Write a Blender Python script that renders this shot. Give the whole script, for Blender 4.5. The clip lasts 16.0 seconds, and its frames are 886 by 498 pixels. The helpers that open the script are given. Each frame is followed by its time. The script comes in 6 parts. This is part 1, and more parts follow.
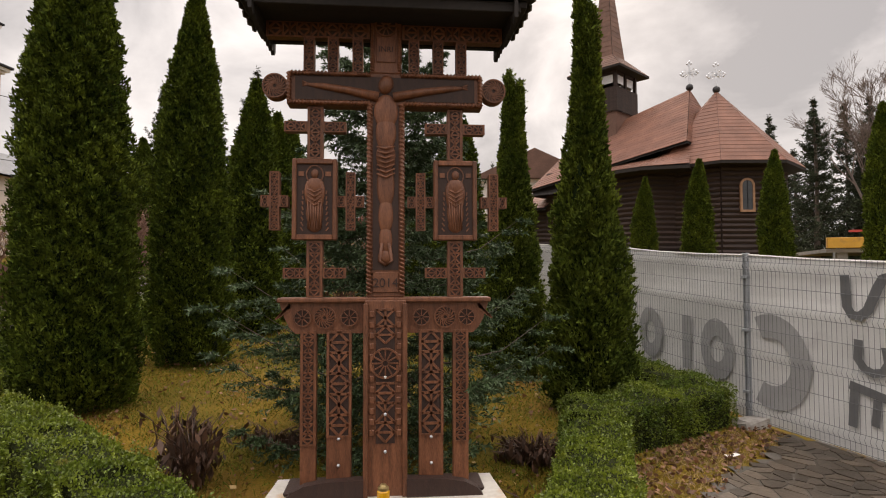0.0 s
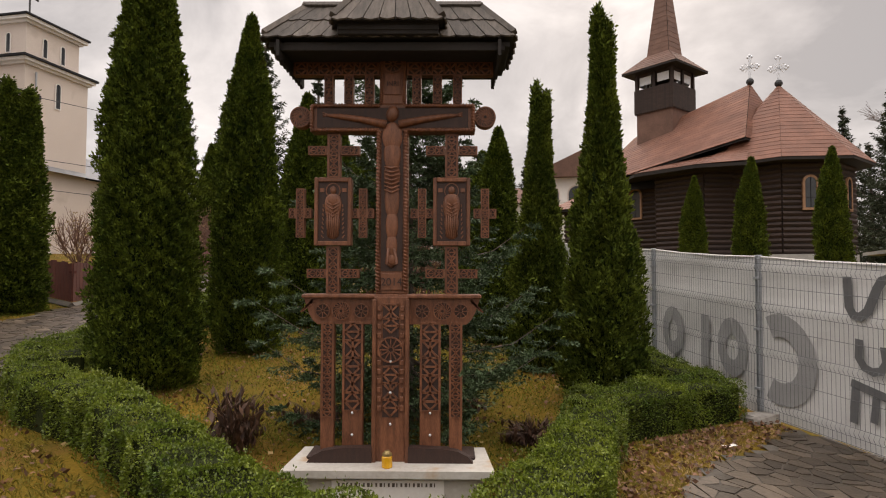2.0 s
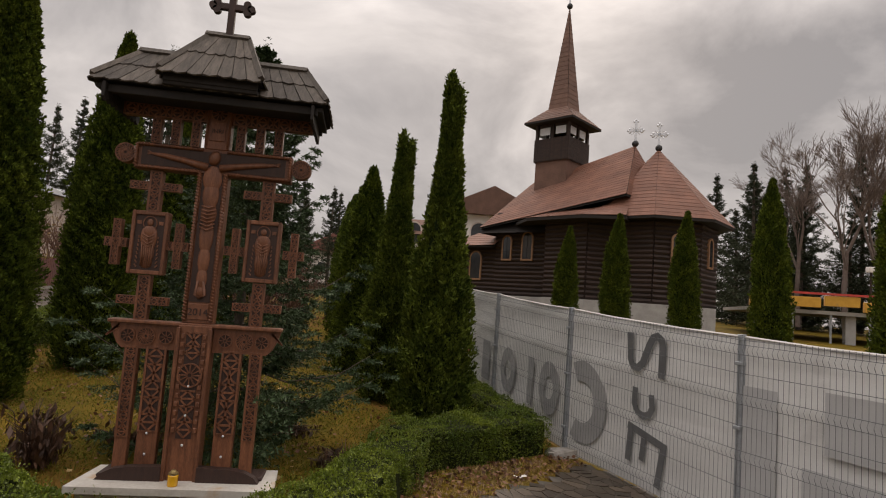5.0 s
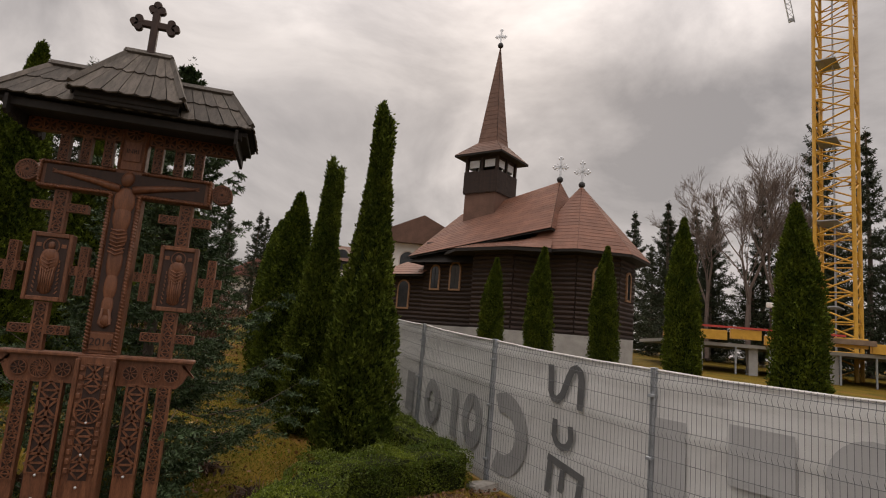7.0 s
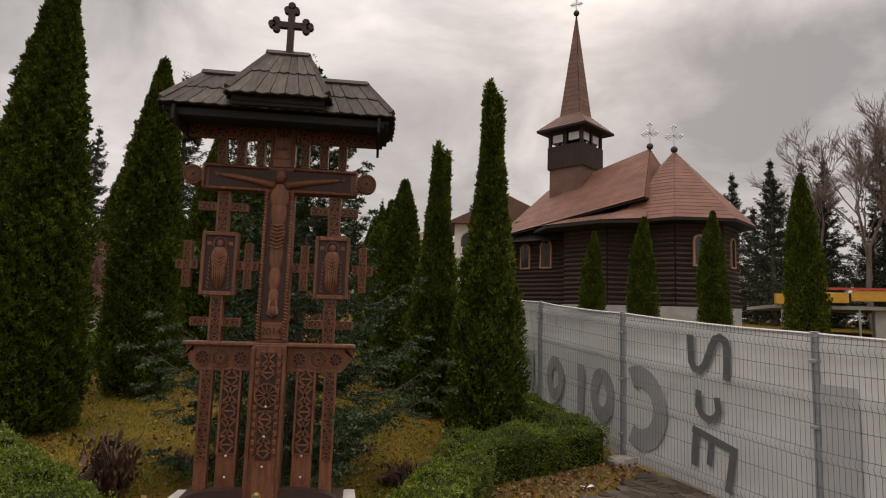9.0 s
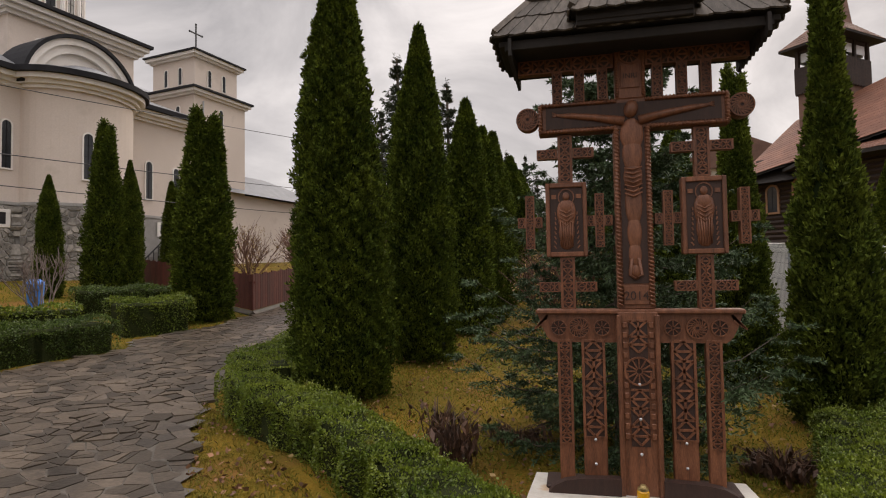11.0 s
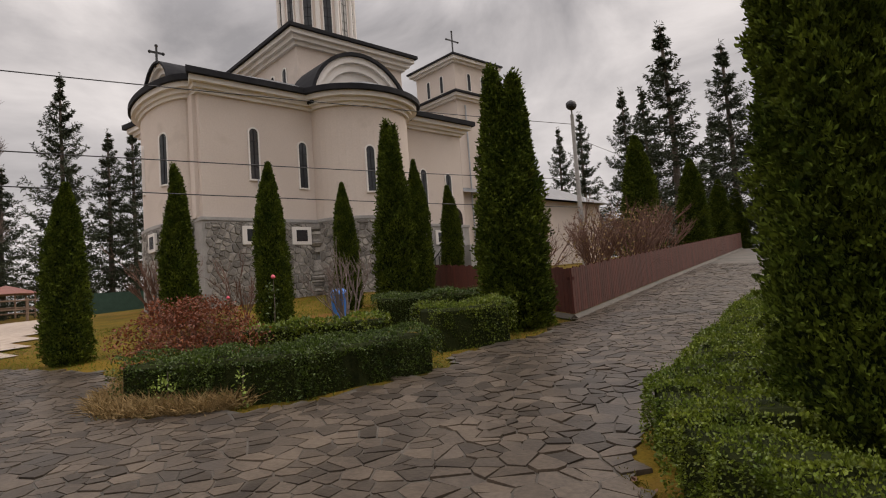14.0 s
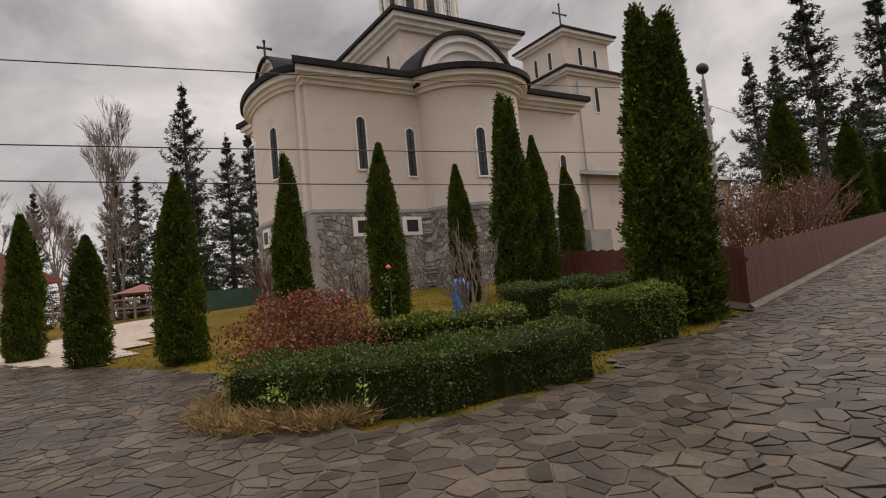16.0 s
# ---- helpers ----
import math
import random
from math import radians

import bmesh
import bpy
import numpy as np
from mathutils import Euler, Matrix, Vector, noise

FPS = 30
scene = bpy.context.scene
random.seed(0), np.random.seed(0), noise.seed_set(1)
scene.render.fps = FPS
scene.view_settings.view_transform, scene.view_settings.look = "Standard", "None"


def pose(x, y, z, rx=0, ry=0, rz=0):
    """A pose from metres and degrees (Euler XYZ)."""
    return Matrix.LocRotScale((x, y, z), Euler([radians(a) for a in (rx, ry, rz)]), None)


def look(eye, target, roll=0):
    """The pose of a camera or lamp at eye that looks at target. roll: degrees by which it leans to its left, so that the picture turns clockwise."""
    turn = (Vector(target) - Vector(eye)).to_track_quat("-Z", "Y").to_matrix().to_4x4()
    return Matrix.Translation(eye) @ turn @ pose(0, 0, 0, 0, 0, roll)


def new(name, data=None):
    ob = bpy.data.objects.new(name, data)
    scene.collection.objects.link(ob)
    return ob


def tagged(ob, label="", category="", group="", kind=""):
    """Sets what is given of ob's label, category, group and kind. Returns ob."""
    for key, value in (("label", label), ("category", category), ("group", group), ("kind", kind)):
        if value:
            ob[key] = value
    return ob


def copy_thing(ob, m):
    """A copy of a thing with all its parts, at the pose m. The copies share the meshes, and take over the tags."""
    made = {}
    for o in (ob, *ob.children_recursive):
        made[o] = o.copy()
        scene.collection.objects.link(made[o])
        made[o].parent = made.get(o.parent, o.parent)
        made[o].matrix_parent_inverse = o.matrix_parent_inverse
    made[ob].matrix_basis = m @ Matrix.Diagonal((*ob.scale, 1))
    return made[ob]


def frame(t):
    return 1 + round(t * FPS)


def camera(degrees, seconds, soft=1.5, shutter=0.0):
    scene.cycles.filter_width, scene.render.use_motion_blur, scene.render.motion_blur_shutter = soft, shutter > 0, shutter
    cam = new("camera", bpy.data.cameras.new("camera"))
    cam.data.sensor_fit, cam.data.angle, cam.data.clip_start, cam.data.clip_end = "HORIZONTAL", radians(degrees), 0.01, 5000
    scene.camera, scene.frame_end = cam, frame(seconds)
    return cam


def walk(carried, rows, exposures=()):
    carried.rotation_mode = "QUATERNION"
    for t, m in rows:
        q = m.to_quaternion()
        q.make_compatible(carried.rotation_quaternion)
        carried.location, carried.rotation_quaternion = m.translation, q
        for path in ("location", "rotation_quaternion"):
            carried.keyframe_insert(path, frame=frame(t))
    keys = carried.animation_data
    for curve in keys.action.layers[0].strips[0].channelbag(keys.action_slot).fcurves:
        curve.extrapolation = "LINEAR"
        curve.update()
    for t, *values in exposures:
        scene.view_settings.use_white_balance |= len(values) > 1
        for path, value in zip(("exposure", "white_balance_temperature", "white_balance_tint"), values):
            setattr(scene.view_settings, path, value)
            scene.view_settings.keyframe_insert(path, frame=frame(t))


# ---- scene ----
cam = camera(74.0, 16.0, soft=1.1)
# seconds, eye, heading, upward tilt, lean to the right
ROWS = [
    (0.0, 0.026, -3.962, 1.579, -5.20, 2.34, 0.11),
    (0.5, 0.110, -4.133, 1.579, -2.50, 2.21, 0.02),
    (1.0, 0.246, -4.294, 1.582, -0.91, 2.10, -0.15),
    (1.5, 0.375, -4.459, 1.587, -0.16, 2.08, -0.22),
    (2.0, 0.454, -4.650, 1.601, 0.63, 2.15, -0.17),
    (2.5, 0.527, -4.828, 1.635, 1.15, 2.33, -0.42),
    (3.0, 0.673, -4.937, 1.676, 1.30, 2.55, -0.90),
    (3.5, 0.911, -5.011, 1.697, 0.65, 2.75, -1.48),
    (4.0, 1.137, -5.097, 1.710, -1.72, 3.57, -2.64),
    (4.5, 1.265, -5.190, 1.732, -4.65, 4.40, -3.54),
    (5.0, 1.328, -5.296, 1.757, -7.85, 5.12, -4.30),
    (5.2, 1.343, -5.296, 1.777, -8.90, 5.66, -4.99),
    (7.5, 1.360, -5.300, 1.790, -14.90, 8.53, -4.63),
    (8.0, 1.290, -5.300, 1.770, -12.93, 7.71, -4.30),
    (10.3, 0.048, -4.743, 1.670, 5.21, 3.89, 0.12),
    (10.5, -0.052, -4.663, 1.670, 7.67, 3.10, 0.05),
    (11.0, -0.421, -4.389, 1.691, 12.58, 2.41, 0.96),
    (11.5, -0.800, -4.166, 1.683, 16.97, 2.00, 1.78),
    (12.0, -1.124, -3.921, 1.693, 21.30, 2.16, 1.95),
    (12.5, -1.487, -3.497, 1.715, 25.31, 2.43, 2.34),
    (13.0, -2.075, -2.921, 1.667, 29.04, 2.89, 3.33),
    (13.5, -2.772, -2.359, 1.563, 32.54, 3.56, 3.68),
    (14.0, -3.373, -1.898, 1.474, 36.29, 4.17, 4.21),
    (14.5, -3.831, -1.566, 1.434, 39.69, 4.53, 4.70),
    (15.0, -4.179, -1.356, 1.440, 42.84, 4.51, 5.30),
    (15.5, -4.460, -1.208, 1.458, 45.32, 4.38, 5.27),
    (16.0, -4.690, -1.074, 1.470, 46.37, 4.23, 5.27),
]


def sight(x, y, z, heading, tilt, lean):
    h, p = radians(heading), radians(tilt)
    ahead = Vector((-math.sin(h) * math.cos(p), math.cos(h) * math.cos(p), math.sin(p)))
    eye = Vector((x, y, z))
    return look(eye, eye + ahead, -lean)


walk(cam, [(t, sight(*row)) for t, *row in ROWS], [(0.0, 0.42, 7700, 13), (2.0, 0.35, 7700, 13), (3.5, 0.12, 7700, 13), (5.0, -0.14, 7700, 13), (8.0, -0.2, 7700, 13), (10.5, 0.12, 7550, 13), (11.5, 0.12, 7350, 13), (13.0, -0.05, 7400, 13), (16.0, -0.17, 7450, 13)])


# ---- sky and light: a bright overcast afternoon ----
world = bpy.data.worlds.new("overcast_sky")
scene.world = world
world.use_nodes = True
wn, wl = world.node_tree.nodes, world.node_tree.links
wn.clear()
w_out = wn.new("ShaderNodeOutputWorld")
w_bg = wn.new("ShaderNodeBackground")
w_sky = wn.new("ShaderNodeTexSky")
w_sky.sky_type, w_sky.sun_disc = "NISHITA", False
w_sky.sun_elevation, w_sky.sun_rotation = radians(32), radians(20)
w_co = wn.new("ShaderNodeTexCoord")
w_map = wn.new("ShaderNodeMapping")
w_map.inputs["Scale"].default_value = (1.0, 1.0, 1.7)
w_no = wn.new("ShaderNodeTexNoise")
w_no.inputs["Scale"].default_value, w_no.inputs["Detail"].default_value, w_no.inputs["Roughness"].default_value = 2.3, 8, 0.56
w_no.inputs["Distortion"].default_value = 0.5
w_ra = wn.new("ShaderNodeValToRGB")
w_ra.color_ramp.elements[0].position, w_ra.color_ramp.elements[0].color = 0.36, (3.1, 3.2, 3.6, 1)
w_ra.color_ramp.elements[1].position, w_ra.color_ramp.elements[1].color = 0.68, (7.7, 7.8, 8.4, 1)
w_mid = w_ra.color_ramp.elements.new(0.5)
w_mid.color = (4.9, 5.0, 5.5, 1)
w_mix = wn.new("ShaderNodeMixRGB")
w_mix.inputs[0].default_value = 0.96
wl.new(w_co.outputs["Generated"], w_map.inputs["Vector"])
wl.new(w_map.outputs[0], w_no.inputs["Vector"])
wl.new(w_no.outputs["Fac"], w_ra.inputs["Fac"])
wl.new(w_sky.outputs[0], w_mix.inputs[1])
wl.new(w_ra.outputs[0], w_mix.inputs[2])
# an overcast sky is some three times brighter overhead than near the horizon
w_sep, w_range, w_mul = wn.new("ShaderNodeSeparateXYZ"), wn.new("ShaderNodeMapRange"), wn.new("ShaderNodeVectorMath")
w_mul.operation = "SCALE"
w_range.inputs["From Min"].default_value, w_range.inputs["From Max"].default_value = 0.42, 1.0
w_range.inputs["To Min"].default_value, w_range.inputs["To Max"].default_value = 1.0, 4.2
wl.new(w_co.outputs["Generated"], w_sep.inputs[0])
wl.new(w_sep.outputs["Z"], w_range.inputs["Value"])
wl.new(w_mix.outputs[0], w_mul.inputs[0])
wl.new(w_range.outputs[0], w_mul.inputs["Scale"])
wl.new(w_mul.outputs[0], w_bg.inputs["Color"])
w_bg.inputs["Strength"].default_value = 0.112
wl.new(w_bg.outputs[0], w_out.inputs["Surface"])

sun_data = bpy.data.lights.new("sun", "SUN")
sun_data.energy, sun_data.angle, sun_data.color = 1.3, radians(40), (1.0, 0.95, 0.9)
sun = new("sun", sun_data)
sun.rotation_euler = (radians(58), 0, radians(160))


# ---- materials ----
def material(name, low, high, scale=8.0, rough=0.8, bump=0.3, grain=60.0, metal=0.0, stain=None, stretch=(1, 1, 1), spread=0.0, spec=0.5, dist=0.01, through_light=0.0):
    m = bpy.data.materials.new(name)
    m.use_nodes = True
    n, l = m.node_tree.nodes, m.node_tree.links
    p = n["Principled BSDF"]
    p.inputs["Roughness"].default_value, p.inputs["Metallic"].default_value = rough, metal
    p.inputs["Specular IOR Level"].default_value = spec
    co, mp = n.new("ShaderNodeTexCoord"), n.new("ShaderNodeMapping")
    mp.inputs["Scale"].default_value = stretch
    l.new(co.outputs["Object"], mp.inputs["Vector"])
    big, fine = n.new("ShaderNodeTexNoise"), n.new("ShaderNodeTexNoise")
    big.inputs["Scale"].default_value, big.inputs["Detail"].default_value = scale, 6
    fine.inputs["Scale"].default_value, fine.inputs["Detail"].default_value = grain, 4
    l.new(mp.outputs[0], big.inputs["Vector"])
    l.new(mp.outputs[0], fine.inputs["Vector"])
    ramp = n.new("ShaderNodeValToRGB")
    ramp.color_ramp.elements[0].position, ramp.color_ramp.elements[0].color = 0.32, (*low, 1)
    ramp.color_ramp.elements[1].position, ramp.color_ramp.elements[1].color = 0.68, (*high, 1)
    mixn = n.new("ShaderNodeMath")
    mixn.operation = "MULTIPLY_ADD"
    mixn.inputs[1].default_value, mixn.inputs[2].default_value = 0.45, 0.0
    l.new(fine.outputs["Fac"], mixn.inputs[0])
    add = n.new("ShaderNodeMath")
    add.operation = "MULTIPLY_ADD"
    add.inputs[1].default_value = 0.55
    l.new(big.outputs["Fac"], add.inputs[0])
    l.new(mixn.outputs[0], add.inputs[2])
    l.new(add.outputs[0], ramp.inputs["Fac"])
    colour = ramp.outputs[0]
    if spread:
        geo, oi = n.new("ShaderNodeNewGeometry"), n.new("ShaderNodeObjectInfo")
        both, hsv, mr = n.new("ShaderNodeMath"), n.new("ShaderNodeHueSaturation"), n.new("ShaderNodeMapRange")
        both.operation = "ADD"
        l.new(geo.outputs["Random Per Island"], both.inputs[0])
        l.new(oi.outputs["Random"], both.inputs[1])
        fr = n.new("ShaderNodeMath")
        fr.operation = "FRACT"
        l.new(both.outputs[0], fr.inputs[0])
        mr.inputs["To Min"].default_value, mr.inputs["To Max"].default_value = 1 - spread, 1 + spread
        l.new(fr.outputs[0], mr.inputs["Value"])
        l.new(mr.outputs[0], hsv.inputs["Value"])
        l.new(colour, hsv.inputs["Color"])
        colour = hsv.outputs[0]
    if stain:
        sn, sr, sm = n.new("ShaderNodeTexNoise"), n.new("ShaderNodeValToRGB"), n.new("ShaderNodeMixRGB")
        sn.inputs["Scale"].default_value, sn.inputs["Detail"].default_value = stain[1], 7
        l.new(co.outputs["Object"], sn.inputs["Vector"])
        sr.color_ramp.elements[0].position, sr.color_ramp.elements[1].position = stain[2], stain[2] + 0.14
        l.new(sn.outputs["Fac"], sr.inputs["Fac"])
        l.new(sr.outputs[0], sm.inputs[0])
        l.new(colour, sm.inputs[1])
        sm.inputs[2].default_value = (*stain[0], 1)
        colour = sm.outputs[0]
    l.new(colour, p.inputs["Base Color"])
    if bump:
        b = n.new("ShaderNodeBump")
        b.inputs["Strength"].default_value, b.inputs["Distance"].default_value = bump, dist
        l.new(add.outputs[0], b.inputs["Height"])
        l.new(b.outputs[0], p.inputs["Normal"])
    if through_light:
        tr, ms = n.new("ShaderNodeBsdfTranslucent"), n.new("ShaderNodeMixShader")
        l.new(colour, tr.inputs["Color"])
        ms.inputs[0].default_value = through_light
        l.new(p.outputs[0], ms.inputs[1])
        l.new(tr.outputs[0], ms.inputs[2])
        l.new(ms.outputs[0], n["Material Output"].inputs["Surface"])
    return m


M_WOOD = material("carved_oak_varnish", (0.082, 0.027, 0.012), (0.245, 0.092, 0.043), 5, 0.5, 0.35, 40, stretch=(6, 6, 1), spread=0.16, stain=((0.05, 0.022, 0.015), 2.5, 0.6))
# dark wood; in the carved fields its colour carries the shade of the recesses
M_WOODDK = material("dark_wood_recess_shade", (0.018, 0.007, 0.005), (0.05, 0.021, 0.013), 6, 0.65, 0.3, 50, stretch=(5, 5, 1))
M_SHINGLE = material("weathered_shingle", (0.035, 0.028, 0.022), (0.13, 0.107, 0.088), 6, 0.85, 0.5, 50, stretch=(6, 1.2, 1.2), spread=0.28)
# wood under roofs and behind parts, with their shade put into the colour
M_SOFFIT = material("shade_dark_wood", (0.007, 0.005, 0.004), (0.02, 0.014, 0.011), 9, 0.8, 0.3, 40)
M_MARBLE = material("weathered_marble", (0.42, 0.38, 0.33), (0.58, 0.55, 0.50), 5, 0.55, 0.08, 30, stain=((0.45, 0.28, 0.14), 4.0, 0.62))
M_STEEL = material("galvanised_steel", (0.30, 0.32, 0.34), (0.45, 0.47, 0.49), 10, 0.5, 0.05, 60, metal=0.5)
M_WIRE = material("grey_wire", (0.10, 0.105, 0.11), (0.17, 0.175, 0.18), 10, 0.5, 0.0, 60, metal=0.4)
M_BANNER = material("pale_mesh_banner", (0.62, 0.61, 0.59), (0.76, 0.75, 0.73), 1.6, 0.8, 0.25, 220, stain=((0.60, 0.585, 0.57), 3.0, 0.6))
M_PRINT = material("grey_print", (0.31, 0.305, 0.30), (0.42, 0.415, 0.41), 3, 0.8, 0.2, 220)
M_PRINTPALE = material("faint_grey_print", (0.44, 0.435, 0.43), (0.54, 0.535, 0.53), 3, 0.8, 0.2, 220)
M_PRINTDK = material("dark_grey_print", (0.10, 0.10, 0.10), (0.17, 0.17, 0.17), 3, 0.8, 0.2, 220)
M_THUJA = material("thuja_foliage", (0.016, 0.036, 0.005), (0.120, 0.150, 0.018), 13, 0.75, 0.0, 75, spread=0.6, spec=0.1, stain=((0.10, 0.06, 0.018), 10, 0.70), through_light=0.1)
# shade deep inside the thuja crown, put into a near-black green
M_THUJADK = material("thuja_inner_shade", (0.006, 0.012, 0.003), (0.016, 0.026, 0.006), 6, 0.9, 0.6, 30, spec=0.1, dist=0.04)
M_THUJARED = material("bronzed_thuja_foliage", (0.022, 0.044, 0.007), (0.130, 0.158, 0.022), 11, 0.75, 0.0, 70, spread=0.6, spec=0.1, stain=((0.14, 0.065, 0.022), 6, 0.63), through_light=0.2)
M_BOX = material("boxwood_leaf", (0.05, 0.092, 0.008), (0.18, 0.215, 0.022), 2.0, 0.45, 0.0, 7, spread=0.45, spec=0.4, stain=((0.26, 0.20, 0.04), 2.8, 0.68), through_light=0.2)
M_BOXDARK = material("dark_yew_leaf", (0.024, 0.050, 0.006), (0.082, 0.122, 0.015), 2.0, 0.45, 0.0, 7, spread=0.4, spec=0.4, through_light=0.15)
# the hedge's inner shade as a colour, nearly black
M_BOXIN = material("hedge_inner_shade", (0.010, 0.015, 0.004), (0.03, 0.035, 0.010), 10, 0.9, 0.6, 40, spec=0.1, dist=0.03)
M_SPRUCE = material("blue_spruce_needle", (0.020, 0.044, 0.015), (0.075, 0.115, 0.048), 1.6, 0.6, 0.0, 8, spread=0.4, spec=0.3)
M_FIR = material("dark_fir_needle", (0.024, 0.034, 0.019), (0.07, 0.084, 0.046), 0.3, 0.8, 0.0, 2, spread=0.4, spec=0.2)
M_BARK = material("grey_brown_bark", (0.06, 0.045, 0.035), (0.16, 0.125, 0.10), 9, 0.9, 0.8, 50, stretch=(3, 3, 1))
M_TWIG = material("pale_bare_twig", (0.11, 0.082, 0.07), (0.22, 0.17, 0.145), 9, 0.9, 0.2, 50)
M_REDTWIG = material("russet_bare_twig", (0.09, 0.044, 0.032), (0.20, 0.11, 0.078), 9, 0.9, 0.2, 50)
M_LAWN = material("mossy_lawn", (0.050, 0.050, 0.006), (0.20, 0.118, 0.016), 0.9, 0.95, 0.9, 40, stain=((0.17, 0.085, 0.025), 0.7, 0.56), dist=0.03, spec=0.1)
M_BLADE = material("grass_blade", (0.07, 0.08, 0.008), (0.245, 0.18, 0.032), 1.2, 0.7, 0.0, 6, spread=0.35, spec=0.2, through_light=0.2)
M_BLADEGR = material("green_grass_blade", (0.045, 0.085, 0.007), (0.15, 0.18, 0.018), 1.2, 0.7, 0.0, 6, spread=0.35, spec=0.2, through_light=0.2)
M_STRAW = material("dry_straw_grass", (0.20, 0.13, 0.055), (0.40, 0.28, 0.13), 3, 0.8, 0.0, 9, spread=0.3, spec=0.2)
M_DEADLEAF = material("fallen_leaf", (0.07, 0.03, 0.016), (0.24, 0.115, 0.058), 4, 0.7, 0.0, 20, spread=0.45)
M_WITHER = material("withered_leaf", (0.032, 0.014, 0.008), (0.115, 0.055, 0.03), 4, 0.6, 0.0, 20, spread=0.5)
M_FLAG = material("wet_flagstone", (0.036, 0.027, 0.020), (0.106, 0.081, 0.059), 1.7, 0.42, 0.7, 26, spread=0.46, stain=((0.05, 0.041, 0.034), 0.8, 0.55), spec=0.2)
M_MORTAR = material("path_mortar", (0.048, 0.039, 0.030), (0.105, 0.087, 0.068), 2.5, 0.75, 0.6, 60, stain=((0.045, 0.04, 0.03), 1.2, 0.5))
M_GRAVEL = material("pale_gravel", (0.30, 0.23, 0.18), (0.52, 0.43, 0.35), 4, 0.9, 0.8, 60)
M_PLASTER = material("cream_plaster", (0.55, 0.47, 0.415), (0.65, 0.565, 0.505), 0.35, 0.9, 0.05, 18, stain=((0.50, 0.425, 0.37), 0.7, 0.6))
M_TRIM = material("white_moulding", (0.66, 0.62, 0.585), (0.78, 0.75, 0.71), 1.2, 0.8, 0.05, 30)
M_RUBBLE = material("grey_rubble_stone", (0.13, 0.118, 0.105), (0.36, 0.335, 0.30), 1.8, 0.85, 0.8, 10, spread=0.42, dist=0.03)
M_JOINT = material("rubble_joint", (0.25, 0.24, 0.225), (0.38, 0.36, 0.34), 3, 0.9, 0.5, 30)
M_BLACKTIN = material("dark_sheet_roof", (0.010, 0.010, 0.012), (0.028, 0.028, 0.032), 2, 0.8, 0.1, 20, spec=0.15)
M_GREYTIN = material("grey_sheet_roof", (0.10, 0.105, 0.115), (0.18, 0.185, 0.195), 2, 0.45, 0.1, 20)
M_TILE = material("copper_brown_shingle", (0.13, 0.052, 0.032), (0.235, 0.102, 0.064), 1.2, 0.7, 0.3, 14, spread=0.1, stain=((0.155, 0.07, 0.046), 0.5, 0.56))
M_TILEDK = material("brown_shingle", (0.10, 0.05, 0.035), (0.19, 0.10, 0.07), 1.2, 0.75, 0.3, 14, spread=0.1)
M_LOG = material("dark_stained_log", (0.014, 0.007, 0.005), (0.042, 0.021, 0.014), 2.5, 0.75, 0.4, 24, stretch=(1, 1, 5), spread=0.2)
M_FRAMEWOOD = material("ochre_window_frame", (0.22, 0.11, 0.055), (0.36, 0.20, 0.11), 4, 0.55, 0.1, 40)
M_GLASS = material("dark_window_glass", (0.018, 0.02, 0.022), (0.035, 0.038, 0.042), 2, 0.08, 0.0, 10)
M_PALEGLASS = material("sky_lit_window", (0.50, 0.50, 0.52), (0.66, 0.66, 0.68), 2, 0.2, 0.0, 10)
M_SILVER = material("silver_metal", (0.55, 0.56, 0.58), (0.72, 0.73, 0.75), 4, 0.35, 0.05, 40, metal=0.6)
M_FENCEWOOD = material("maroon_painted_board", (0.056, 0.012, 0.007), (0.118, 0.027, 0.016), 3, 0.75, 0.2, 30, stretch=(1, 1, 0.3), spread=0.2)
M_YELLOW = material("yellow_paint", (0.50, 0.25, 0.025), (0.66, 0.36, 0.05), 3, 0.5, 0.1, 30, stain=((0.32, 0.16, 0.04), 1.5, 0.62))
M_REDPAINT = material("red_paint", (0.40, 0.03, 0.025), (0.55, 0.07, 0.05), 3, 0.5, 0.1, 30)
M_CONCRETE = material("raw_concrete", (0.26, 0.25, 0.24), (0.42, 0.41, 0.39), 2, 0.9, 0.3, 30)
M_BLUE = material("blue_plastic", (0.03, 0.14, 0.45), (0.06, 0.22, 0.60), 4, 0.45, 0.05, 40)
M_WAX = material("yellow_candle_glass", (0.60, 0.28, 0.012), (0.78, 0.42, 0.03), 6, 0.25, 0.0, 30)
M_BRASS = material("brass_lid", (0.35, 0.25, 0.10), (0.55, 0.42, 0.2), 8, 0.35, 0.05, 50, metal=0.8)
M_BARBERRY = material("russet_shrub_leaf", (0.10, 0.026, 0.012), (0.25, 0.075, 0.026), 2, 0.6, 0.0, 10, spread=0.5, through_light=0.2)
M_YELLEAF = material("bright_green_leaf", (0.16, 0.25, 0.035), (0.34, 0.42, 0.09), 3, 0.5, 0.0, 10, spread=0.3, through_light=0.2)
M_ROSE = material("pink_rose", (0.62, 0.06, 0.10), (0.80, 0.16, 0.20), 8, 0.5, 0.0, 40)
M_REDTIN = material("red_brown_metal_roof", (0.17, 0.06, 0.045), (0.27, 0.11, 0.085), 2, 0.5, 0.1, 20)
M_LOGPALE = material("peeled_pole_wood", (0.13, 0.085, 0.055), (0.26, 0.18, 0.125), 4, 0.75, 0.2, 30)
